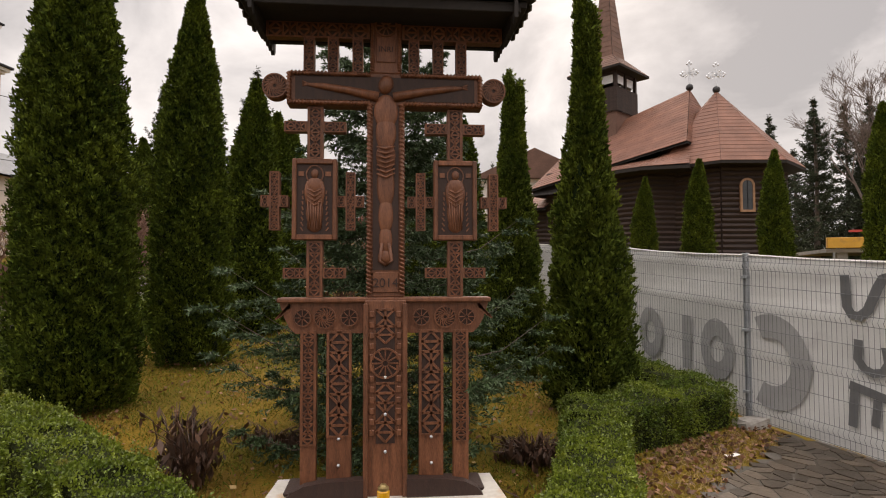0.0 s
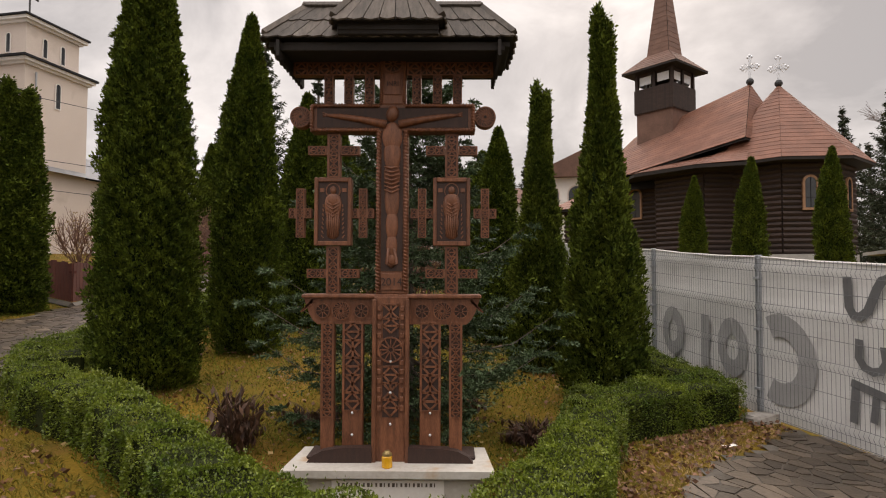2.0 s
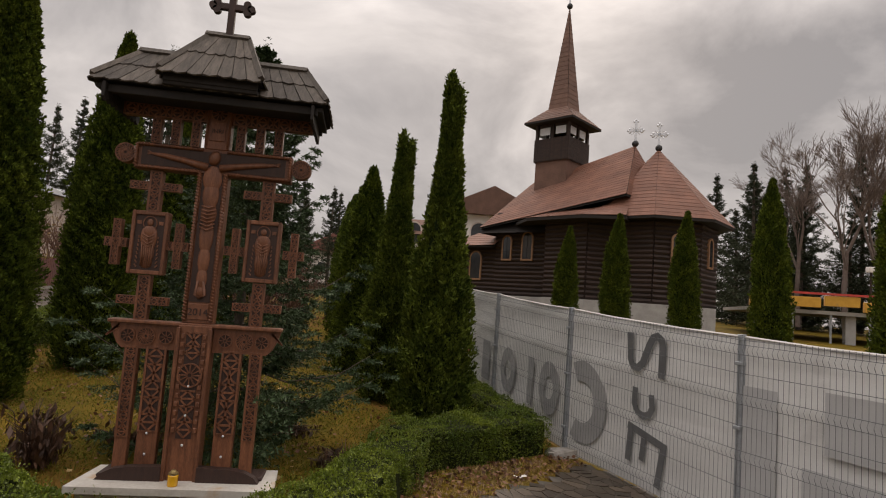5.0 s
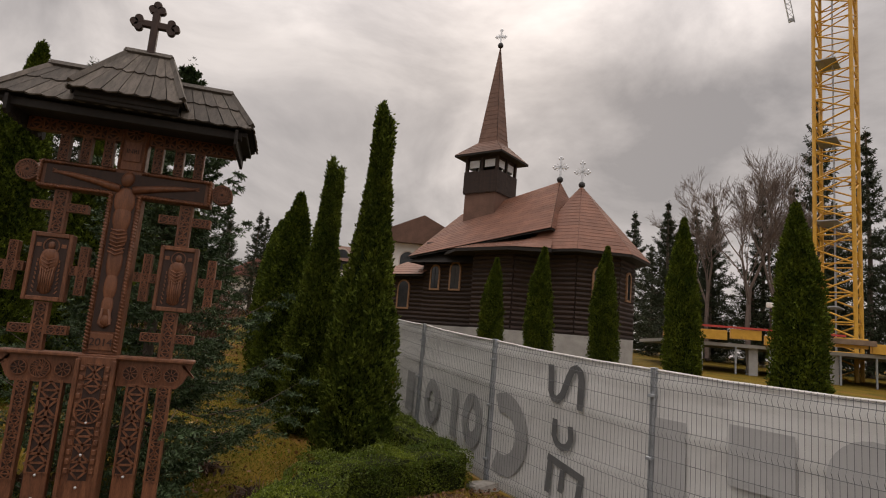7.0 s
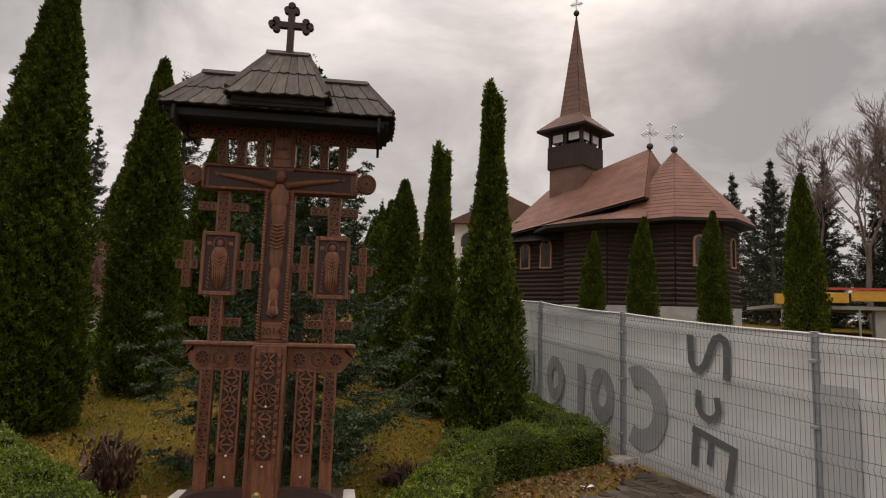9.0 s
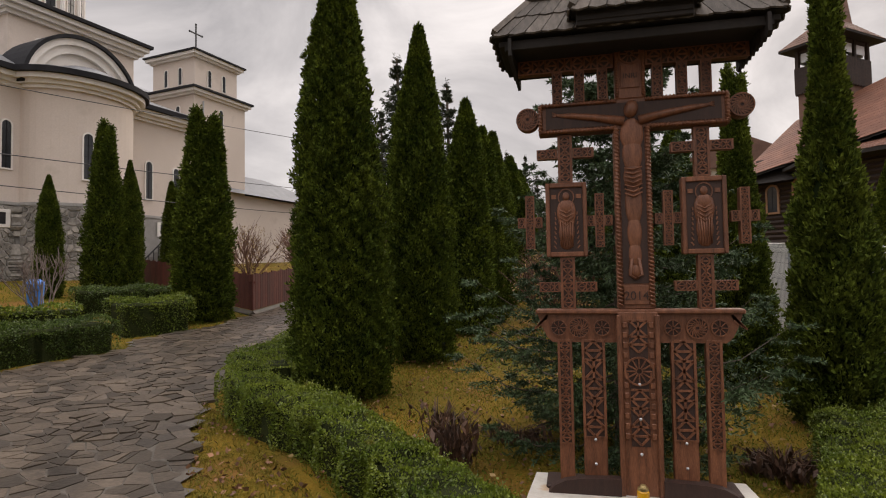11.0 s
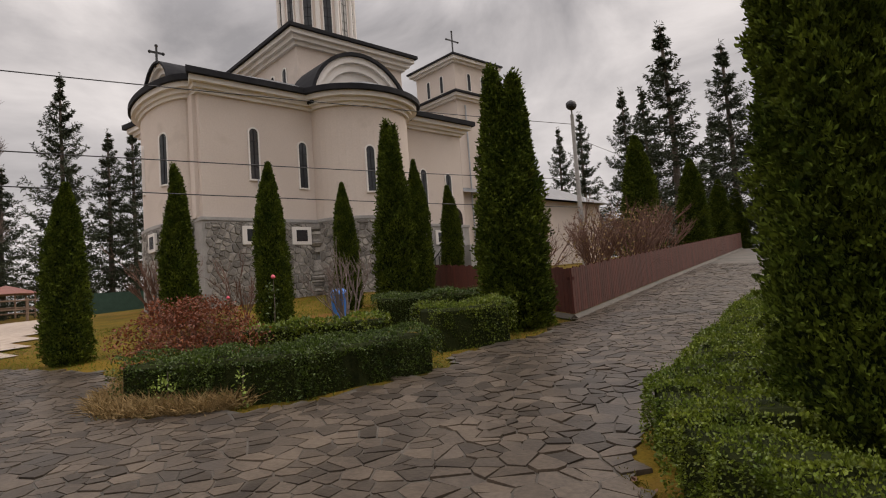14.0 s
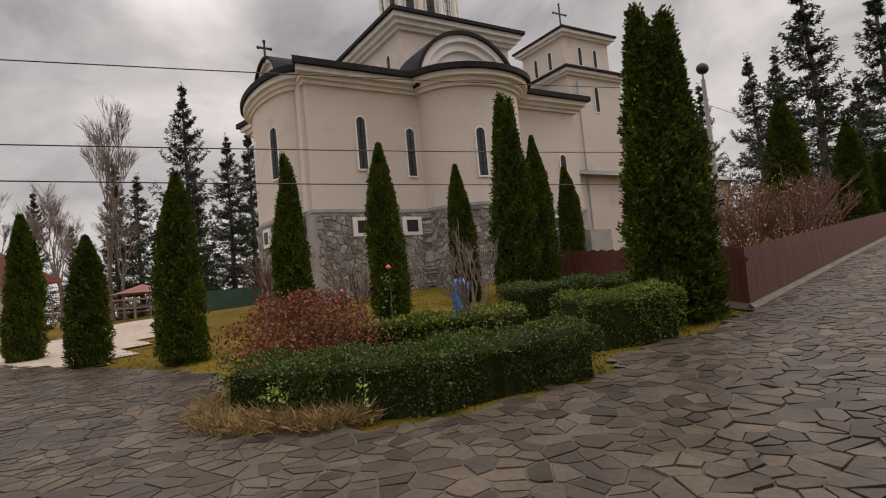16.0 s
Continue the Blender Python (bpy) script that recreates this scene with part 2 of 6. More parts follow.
M_BLACK = material("black_cable", (0.012, 0.012, 0.013), (0.03, 0.03, 0.032), 4, 0.6, 0.0, 30)
M_GREENNET = material("green_screen_net", (0.02, 0.055, 0.04), (0.04, 0.09, 0.065), 4, 0.8, 0.1, 60)


# ---- mesh tools ----
def part(name, bm, mat, parent=None, label="", smooth=False):
    me = bpy.data.meshes.new(name)
    if isinstance(bm, bmesh.types.BMesh):
        bm.normal_update()
        bm.to_mesh(me)
        bm.free()
    else:
        v, f = bm
        v = np.asarray(v, dtype=np.float32)
        if isinstance(f, np.ndarray):
            nf, k = f.shape
            me.vertices.add(len(v))
            me.vertices.foreach_set("co", v.ravel())
            me.loops.add(nf * k)
            me.loops.foreach_set("vertex_index", f.astype(np.int32).ravel())
            me.polygons.add(nf)
            me.polygons.foreach_set("loop_start", np.arange(0, nf * k, k, dtype=np.int32))
            me.update(calc_edges=True)
        else:
            me.from_pydata(v.tolist(), [], f)
            me.update()
    me.materials.append(mat)
    if smooth:
        me.polygons.foreach_set("use_smooth", [True] * len(me.polygons))
    ob = new(name, me)
    if parent is not None:
        ob.parent = parent
    if label:
        ob["label"] = label
    return ob


def thing(name, m, label, category, group="", kind=""):
    ob = new(name)
    ob.empty_display_size = 0.1
    ob.matrix_basis = m
    return tagged(ob, label, category, group, kind)


def add_box(bm, x0, x1, y0, y1, z0, z1, bevel=0.0, m=None):
    r = bmesh.ops.create_cube(bm, size=1)
    vs = r["verts"]
    for v in vs:
        v.co = Vector((x0 + (v.co.x + .5) * (x1 - x0), y0 + (v.co.y + .5) * (y1 - y0), z0 + (v.co.z + .5) * (z1 - z0)))
    if bevel:
        es = list({e for v in vs for e in v.link_edges})
        out = bmesh.ops.bevel(bm, geom=es, offset=bevel, segments=1, affect="EDGES")
        vs = list({v for f in out["faces"] for v in f.verts} | {v for v in vs if v.is_valid})
    if m is not None:
        for v in vs:
            v.co = m @ v.co
    return vs


def box(x0, x1, y0, y1, z0, z1, bevel=0.0, m=None):
    bm = bmesh.new()
    add_box(bm, x0, x1, y0, y1, z0, z1, bevel, m)
    return bm


def add_tube(bm, points, radii, sides=6, cap=True):
    rings = []
    pts = [Vector(p) for p in points]
    if not hasattr(radii, "__len__"):
        radii = [radii] * len(pts)
    for i, p in enumerate(pts):
        d = (pts[min(i + 1, len(pts) - 1)] - pts[max(i - 1, 0)]).normalized()
        a = d.orthogonal().normalized()
        if abs(d.z) < 0.95:
            a = d.cross(Vector((0, 0, 1))).normalized()
        b = d.cross(a)
        rings.append([bm.verts.new(p + (a * math.cos(2 * math.pi * k / sides) + b * math.sin(2 * math.pi * k / sides)) * radii[i]) for k in range(sides)])
    for r0, r1 in zip(rings, rings[1:]):
        for k in range(sides):
            bm.faces.new((r0[k], r0[(k + 1) % sides], r1[(k + 1) % sides], r1[k]))
    if cap:
        bm.faces.new(rings[0][::-1])
        bm.faces.new(rings[-1])


def tube(points, radii, sides=6):
    bm = bmesh.new()
    add_tube(bm, points, radii, sides)
    return bm


def add_prism(bm, poly, z0, z1, m=None):
    lo = [bm.verts.new((x, y, z0)) for x, y in poly]
    hi = [bm.verts.new((x, y, z1)) for x, y in poly]
    k = len(poly)
    bm.faces.new(lo[::-1])
    bm.faces.new(hi)
    for i in range(k):
        bm.faces.new((lo[i], lo[(i + 1) % k], hi[(i + 1) % k], hi[i]))
    if m is not None:
        for v in lo + hi:
            v.co = m @ v.co


def prism(poly, z0, z1, m=None):
    bm = bmesh.new()
    add_prism(bm, poly, z0, z1, m)
    bmesh.ops.recalc_face_normals(bm, faces=bm.faces)
    return bm


UPRIGHT = Matrix(((1, 0, 0, 0), (0, 0, -1, 0), (0, 1, 0, 0), (0, 0, 0, 1)))  # a flat outline (x, y) becomes (x, z), its depth -y


def upright_prism(poly, y0, y1):
    return prism(poly, -y1, -y0, UPRIGHT)


def ground_z(x, y):
    s = math.log1p(math.exp(y)) if y < 20 else y
    return -0.22 + 0.065 * min(s, 40) - 0.05 * max(min(x, 5), -22)


def ground_zs(x, y):
    s = np.where(y < 20, np.log1p(np.exp(np.minimum(y, 20))), y)
    return -0.22 + 0.065 * np.minimum(s, 40) - 0.05 * np.clip(x, -22, 5)


rng = np.random.default_rng(4)


def blades(pos, out, size, width, droop=0.5, shape="leaf"):
    """Small leaves at pos, pointing along out: four corners each, folded along the middle."""
    n = len(pos)
    out = out / np.maximum(np.linalg.norm(out, axis=1, keepdims=True), 1e-6)
    side = np.cross(out, rng.normal(size=(n, 3)))
    side /= np.maximum(np.linalg.norm(side, axis=1, keepdims=True), 1e-6)
    size = np.asarray(size).reshape(-1, 1) * np.ones((n, 1))
    w = np.asarray(width).reshape(-1, 1) * np.ones((n, 1))
    down = np.array([0, 0, -1.0]) * droop
    v = np.empty((n, 4, 3))
    v[:, 0] = pos
    v[:, 1] = pos + out * size * 0.55 + side * w * 0.5
    v[:, 2] = pos + out * size + down * size * 0.3
    v[:, 3] = pos + out * size * 0.5 - side * w * 0.5
    return v.reshape(-1, 3), np.arange(n * 4).reshape(-1, 4)


# ---- ground ----
def ground_sheet():
    xs = np.unique(np.concatenate([np.linspace(-400, -24, 14), np.arange(-24, 8, 0.4), np.linspace(8, 400, 16)]))
    ys = np.unique(np.concatenate([np.linspace(-120, -8, 8), np.arange(-8, 22, 0.4), np.linspace(22, 500, 18)]))
    X, Y = np.meshgrid(xs, ys)
    near = np.exp(-((X + 4) ** 2 + (Y - 4) ** 2) / 400)
    Z = ground_zs(X, Y) + near * 0.02 * np.sin(X * 2.1 + Y) * np.sin(Y * 1.7)
    nx, ny = len(xs), len(ys)
    i = np.arange(nx * ny).reshape(ny, nx)
    f = np.stack([i[:-1, :-1], i[:-1, 1:], i[1:, 1:], i[1:, :-1]], -1).reshape(-1, 4)
    return np.stack([X, Y, Z], -1).reshape(-1, 3), f


tagged(part("ground", ground_sheet(), M_LAWN, smooth=True), "mossy yellow-green lawn with bare brown patches", "lawn", kind="structure")


def inside(x, y, poly):
    hit = np.zeros(np.shape(x), bool)
    for (x0, y0), (x1, y1) in zip(poly, poly[1:] + poly[:1]):
        if y0 != y1:
            hit ^= ((y0 > y) != (y1 > y)) & (x < (x1 - x0) * (y - y0) / (y1 - y0) + x0)
    return hit


PLOT = [(-5.0, 2.3), (-4.3, 1.3), (-3.0, .6), (-1.9, -.4), (-.9, -1.9), (1.3, -1.9), (2.3, 1.2), (4.1, 2.4), (4.3, 3.0), (3.7, 5.6), (3.2, 30), (-6.5, 40), (-5.3, 14), (-5.1, 5.4)]
ISLAND = [(-10.2, .85), (-8.6, 2.1), (-7.95, 4.4), (-8.4, 5.0), (-7.95, 7.1), (-8.1, 8.6), (-8.5, 12), (-20, 24), (-24, 9.6), (-18.6, 2.7), (-16.4, 1.45), (-13.3, 2.3), (-11.0, 1.7)]
PAVED = [(-3.42, -.29), (-4.56, 1.42), (-5.05, 2.6), (-4.95, 5.4), (-5.3, 14), (-7.6, 38), (-9.9, 38), (-8.3, 9.5), (-8.1, 8.6), (-7.95, 7.1), (-8.4, 5.0), (-7.95, 4.4), (-8.6, 2.1), (-10.2, .85), (-11.0, 1.7), (-13.3, 2.3), (-16.4, 1.45), (-19, .6), (-26, -2.5), (-26, -12), (6.6, -12), (6.6, -3.4), (5.3, .35), (4.6, 2.45), (3.07, 1.12), (2.55, .53), (2.0, -1.0), (1.5, -2.9), (-1.5, -2.9)]


def clip(poly, px, py, nx, ny):
    res = []
    for (x0, y0), (x1, y1) in zip(poly, poly[1:] + poly[:1]):
        d0, d1 = (x0 - px) * nx + (y0 - py) * ny, (x1 - px) * nx + (y1 - py) * ny
        if d0 <= 0:
            res.append((x0, y0))
        if (d0 < 0 < d1) or (d1 < 0 < d0):
            k = d0 / (d0 - d1)
            res.append((x0 + (x1 - x0) * k, y0 + (y1 - y0) * k))
    return res


def cells(x0, x1, y0, y1, step, gap, seed, only=None, drop=0.0):
    """Crazy paving: the cells round jittered seeds, drawn in by half a joint."""
    r = random.Random(seed)
    nx, ny = int((x1 - x0) / step) + 1, int((y1 - y0) / step) + 1
    pts = {(i, j): (x0 + (i + r.uniform(-.1, 1.1)) * step, y0 + (j + r.uniform(-.1, 1.1)) * step) for i in range(-2, nx + 3) for j in range(-2, ny + 3)}
    out = []
    gone = {key for key in pts if r.random() < drop} if drop else set()
    for i in range(nx):
        for j in range(ny):
            if (i, j) in gone:
                continue
            px, py = pts[i, j]
            if only and not inside(px, py, only):
                continue
            poly = [(px - 2 * step, py - 2 * step), (px + 2 * step, py - 2 * step), (px + 2 * step, py + 2 * step), (px - 2 * step, py + 2 * step)]
            for di in (-2, -1, 0, 1, 2):
                for dj in (-2, -1, 0, 1, 2):
                    if (di or dj) and poly and (i + di, j + dj) not in gone:
                        qx, qy = pts[i + di, j + dj]
                        d = math.hypot(qx - px, qy - py) or 1
                        ux, uy = (qx - px) / d, (qy - py) / d
                        poly = clip(poly, px + ux * (d / 2 - gap), py + uy * (d / 2 - gap), ux, uy)
            if len(poly) > 2:
                out.append((px, py, poly))
    return out


def paved_bed():
    bm = bmesh.new()
    xs, ys = np.arange(-26, 6.7, 0.2), np.arange(-10, 38, 0.2)
    grid = {}
    for i, x in enumerate(xs[:-1]):
        for j, y in enumerate(ys[:-1]):
            if inside(x + .1, y + .1, PAVED):
                vs = []
                for a, b in ((i, j), (i + 1, j), (i + 1, j + 1), (i, j + 1)):
                    if (a, b) not in grid:
                        grid[a, b] = bm.verts.new((xs[a], ys[b], ground_z(xs[a], ys[b]) + 0.028))
                    vs.append(grid[a, b])
                bm.faces.new(vs)
    return bm


path_bed = tagged(part("path", paved_bed(), M_MORTAR, smooth=True), "grey crazy-paved stone path, wet and worn", "path", kind="structure")


# ---- foliage ----
def hedge_points(line, width, height, density):
    """Points on the top and sides of a clipped hedge along a line, with the way out of it."""
    P, N = [], []
    for (x0, y0), (x1, y1) in zip(line, line[1:]):
        L = math.hypot(x1 - x0, y1 - y0)
        ux, uy = (x1 - x0) / L, (y1 - y0) / L
        n = int(L * (width + 2 * height) * density)
        s = rng.random(n) * (L + width * .5) - width * .25
        q = rng.random(n) * (width + 2 * height)
        top = q < width
        left = (~top) & (q < width + height)
        off = np.where(top, q - width / 2, np.where(left, -width / 2, width / 2))
        z = np.where(top, height, np.where(left, q - width, q - width - height))
        rnd = np.clip((np.abs(off) / (width / 2) - .7) / .3, 0, 1) * np.clip((z / height - .75) / .25, 0, 1)
        x, y = x0 + ux * s - uy * off, y0 + uy * s + ux * off
        wob = 0.03 * np.sin(x * 5 + y * 3) + 0.025 * np.sin(x * 11 - y * 7) + 0.02 * np.sin(y * 17 + z * 9)
        o = np.stack([np.where(top, 0, np.where(left, uy, -uy)), np.where(top, 0, np.where(left, -ux, ux)), np.where(top, 1.0, 0.25)], 1)
        p = np.stack([x, y, z - 0.05 * rnd], 1) + o * (wob - 0.01)[:, None]
        p[:, 2] += ground_zs(p[:, 0], p[:, 1])
        keep = ~((~top) & (rng.random(n) < np.clip(.55 - z / height * 1.2, 0, .4)))
        P.append(p[keep])
        N.append(o[keep])
    return np.concatenate(P), np.concatenate(N)


def hedge(line, width, height, density, leaf, mat, label):
    th = thing("hedge", Matrix(), label, "hedge")
    bm = bmesh.new()
    for (x0, y0), (x1, y1) in zip(line, line[1:]):
        L = math.hypot(x1 - x0, y1 - y0)
        k = max(1, int(L / 0.5))
        a = math.degrees(math.atan2(y1 - y0, x1 - x0))
        for i in range(k):
            s = (i + .5) / k
            x, y = x0 + (x1 - x0) * s, y0 + (y1 - y0) * s
            add_box(bm, -L / k / 2 - .1, L / k / 2 + .1, -width / 2 + .05, width / 2 - .05, -0.1, height - .06, 0.04, pose(x, y, ground_z(x, y), 0, 0, a))
    # solid boxes, coloured dark to give shade behind the leaves
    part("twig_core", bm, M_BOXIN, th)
    p, o = hedge_points(line, width, height, density)
    o = o + rng.normal(size=o.shape) * .75
    sz = leaf * rng.uniform(.7, 1.5, len(p))
    tagged(part("foliage", blades(p, o, sz, sz * .62, .1), mat, th), kind="stuff")
    # stray shoots above the clipped top
    m = rng.random(len(p)) < .035
    q, d = p[m], np.tile([0, 0, 1.0], (m.sum(), 1)) + rng.normal(size=(m.sum(), 3)) * .3
    pp_ = np.concatenate([q + d * (.018 * k) for k in range(4)])
    dd = np.concatenate([d] * 4) + rng.normal(size=(m.sum() * 4, 3)) * .9
    tagged(part("stray_growth", blades(pp_, dd, leaf * 1.1, leaf * .6, .1), mat, th), kind="stuff")
    return th


hedge([(-4.75, 8.5), (-4.55, 4.4), (-4.5, 2.7), (-4.15, 2.15)], 0.75, 0.52, 4200, 0.024, M_BOX, "clipped green box hedge along the stone path")
hedge([(-4.25, 1.95), (-3.7, 1.4), (-2.6, .75), (-1.75, -.05), (-1.1, -.8), (-.5, -1.35), (.15, -1.5), (.75, -1.35), (1.3, -.3), (1.65, .6), (1.9, 1.35)], 0.55, 0.5, 6400, 0.021, M_BOX, "clipped box hedge curving in front of the carved cross")
hedge([(2.0, 1.75), (2.95, 2.35), (3.85, 2.9)], 0.6, 0.5, 5600, 0.022, M_BOX, "dark green box hedge running to the fence post")
hedge([(3.75, 3.2), (3.4, 4.4), (3.05, 6.2)], 0.6, 0.5, 3600, 0.024, M_BOX, "clipped box hedge beside the mesh fence")


def thuja_mesh(seed, n, twin=False, power=2.2, leaf=.010, apart=.035, ragged=.05):
    """A narrow columnar conifer 1 m high: (core, foliage)."""
    r = np.random.default_rng(seed)
    t = r.random(n) ** 0.85
    a = r.random(n) * 2 * np.pi

    def radius(t, a):
        base = np.where(t < .08, .082 + .018 * np.sin(np.clip(t, 0, .08) / .08 * np.pi / 2), .100 * (1 - .12 * np.clip(t - .08, 0, 1) - .88 * (np.clip(t - .08, 0, 1) / .92) ** power) + .001)
        lump = 1 + .045 * np.sin(a * 3 + t * 14 + seed) + ragged * np.sin(a * 5 - t * 31) + ragged * .8 * np.sin(t * 47 + 2 * np.sin(a + seed)) * np.sin(a * 2 + seed) + .06 * np.sin(a * 9 + t * 53 + seed)
        return base * lump

    def axis(t, which):
        return (np.where(which, apart, -apart * .57) * (np.clip(t - .45, 0, 1) * 1.6), .01 * np.sin(t * 9 + seed)) if twin else (.008 * np.sin(t * 5 + seed), .008 * np.cos(t * 6 + seed))

    which = r.random(n) < .5
    rr = radius(t, a)
    if twin:
        rr = np.where(t > .45, rr * (1 - .28 * np.clip((t - .45) / .3, 0, 1)), rr)
    cx_, cy_ = axis(t, which)
    deep = r.random(n) ** 1.8 * .16
    clump = .017 * np.sin(a * 9 + t * 60 + seed) * np.sin(t * 83 + a * 3) + .012 * np.sin(a * 19 - t * 120 + seed) * np.sin(a * 7 + t * 151)
    rr2 = rr * (1 - deep) + clump * np.clip(rr / .1, .2, 1)
    zt = np.where(which & (twin > 0), t * .965, t)
    frayed = np.clip((t - .8) / .2, 0, 1) * (1 if twin else .4)
    rr2 = rr2 + frayed * r.normal(size=n) * .008
    zt = zt + frayed * r.normal(size=n) * .014
    pos = np.stack([cx_ + rr2 * np.cos(a), cy_ + rr2 * np.sin(a), zt], 1)
    out = np.stack([np.cos(a) * .75, np.sin(a) * .75, np.full(n, .7)], 1) + r.normal(size=(n, 3)) * .55
    sz = leaf * r.uniform(.6, 1.4, n)
    fol = blades(pos, out, sz, sz * .46, -.3)
    rows_, cols = 26, 18
    v, f = [], []
    for i in range(rows_):
        ti = i / (rows_ - 1)
        for j in range(cols):
            aj = 2 * np.pi * j / cols
            rad = float(radius(np.array(ti), np.array(aj))) * .76 * (.55 if twin and ti > .6 else 1)
            v.append((rad * math.cos(aj), rad * math.sin(aj), ti * .96 + .008))
    for i in range(rows_ - 1):
        for j in range(cols):
            f.append((i * cols + j, i * cols + (j + 1) % cols, (i + 1) * cols + (j + 1) % cols, (i + 1) * cols + j))
    return (v, f), fol


def thuja(seed, n, x, y, h, wide, mat, label, twin=False, turn=0, power=2.2, leaf=.010, apart=.035, ragged=.05, group="clipped thuja columns"):
    core, fol = thuja_mesh(seed, n, twin, power, leaf, apart, ragged)
    th = thing("thuja", pose(x, y, ground_z(x, y) - .02, 0, 0, turn) @ Matrix.Diagonal((h * wide, h * wide, h, 1)), label, "tree", group)
    part("trunk", tube([(0, 0, -.01), (0, 0, .4), (0, 0, .9)], [.018, .012, .004], 8), M_BARK, th)
    # closed dark shell: its colour supplies the shade seen between the sprays
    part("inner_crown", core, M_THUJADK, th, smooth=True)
    part("crown", fol, mat, th)
    return th


T_A = thuja(1, 190000, -3.42, 2.85, 6.2, .93, M_THUJA, "very tall dense green thuja column beside the path", leaf=.0074, power=2.3)
T_B = thuja(2, 110000, -2.95, 5.2, 5.65, .93, M_THUJA, "tall green thuja column on the lawn", leaf=.0092, power=3.0)
T_G = thuja(3, 90000, 2.5, 3.2, 5.2, .88, M_THUJARED, "slender thuja column with bronzed ragged tip", twin=True, turn=-20, power=1.5, leaf=.012, apart=.018, ragged=.15)
T_F = thuja(5, 70000, 1.93, 5.0, 4.65, .92, M_THUJARED, "thuja column with thin twin tips beside the fence", twin=True, turn=-25, power=1.6, leaf=.012, apart=.028, ragged=.13)
T_T = thuja(7, 80000, -8.75, 7.6, 4.85, 1.2, M_THUJA, "broad twin-topped dark thuja beside the path", twin=True, turn=24, leaf=.012, power=4.5, apart=.05)
T_R = thuja(9, 42000, -2.65, 7.9, 4.95, 1.05, M_THUJA, "green thuja column in the row along the lawn", leaf=.0135, power=3.4)
T_S = thuja(10, 42000, -14.6, 11.1, 5.35, 1.05, M_THUJA, "dark twin-tipped thuja column before the pale church", twin=True, power=3.6, leaf=.0135)
far_sets = [T_R, T_R, T_S]


def more(src, x, y, h, wide, label, turn, z=None):
    c = copy_thing(src, pose(x, y, (ground_z(x, y) if z is None else z) - .02, 0, 0, turn) @ Matrix.Diagonal((h * wide, h * wide, h, 1)))
    c.matrix_basis = pose(x, y, (ground_z(x, y) if z is None else z) - .02, 0, 0, turn) @ Matrix.Diagonal((h * wide, h * wide, h, 1))
    tagged(c, label)
    return c


for i, (x, y, h, w) in enumerate([(-2.6, 9.8, 4.7, 1.1), (-2.6, 11.7, 4.9, 1.1), (-2.6, 13.2, 4.5, 1.2), (-2.35, 14.6, 4.6, 1.2), (-2.5, 17.6, 4.7, 1.2), (-2.6, 21, 4.8, 1.2)]):
    more(T_R, x, y, h, w, "green thuja column in the row along the lawn", 50 * i + 20)
for i, (x, y, h, w) in enumerate([(1.4, 7.2, 4.3, 1.1), (1.2, 9.2, 4.1, 1.1), (1.05, 11.4, 4.1, 1.1), (.9, 14.0, 4.1, 1.15), (.8, 16.8, 4.2, 1.2), (.7, 20.4, 4.3, 1.2), (.6, 24.4, 4.4, 1.2)]):
    more(T_R, x, y, h, w, "green thuja column in the row beside the fence", 70 * i)
for i, (x, y, h, w, s) in enumerate([(-19.6, 1.0, 3.05, 1.1, 0), (-16.8, 1.55, 2.35, 1.4, 0), (-14.9, 2.5, 3.2, 1.1, 0), (-18.1, 6.4, 4.2, 1.0, 2), (-14.15, 6.35, 3.75, .92, 1), (-15.2, 9.65, 3.55, .92, 1), (-14.2, 11.7, 4.2, .8, 1), (-17.8, 18.4, 4.1, 1.05, 1), (-12.3, 26.6, 6.2, 1.3, 1), (-11.15, 32, 5.3, 1.4, 1), (-11.0, 38, 4.4, 1.5, 1), (-10.9, 43, 4.2, 1.5, 1)]):
    more(far_sets[s], x, y, h, w, ("small clipped thuja cone on the gravel verge", "dark thuja column before the pale church", "dark twin-tipped thuja column before the pale church")[0 if i < 3 else s], 40 * i)
for i, (x, y, top, w) in enumerate([(9.29, 16.68, 5.04, 1.0), (11.05, 16.1, 5.61, 1.0), (13.48, 15.43, 5.85, .95), (13.8, 11.16, 6.3, .85), (14.22, 7.1, 6.06, 1.0), (9.89, 38.3, 5.55, 1.6)]):
    z = ground_z(x, y)
    more(T_R, x, y, top - z, w, "green thuja column before the dark log church", 33 * i)


def needles_on(p0, p1, n, length, r, spreadz=1.0):
    """Needles along a twig from p0 to p1."""
    s = r.random((n, 1))
    p = p0 + (p1 - p0) * s
    d = (p1 - p0) / max(np.linalg.norm(p1 - p0), 1e-6)
    o = d * .6 + r.normal(size=(n, 3)) * np.array([.7, .7, .55 * spreadz])
    return p, o


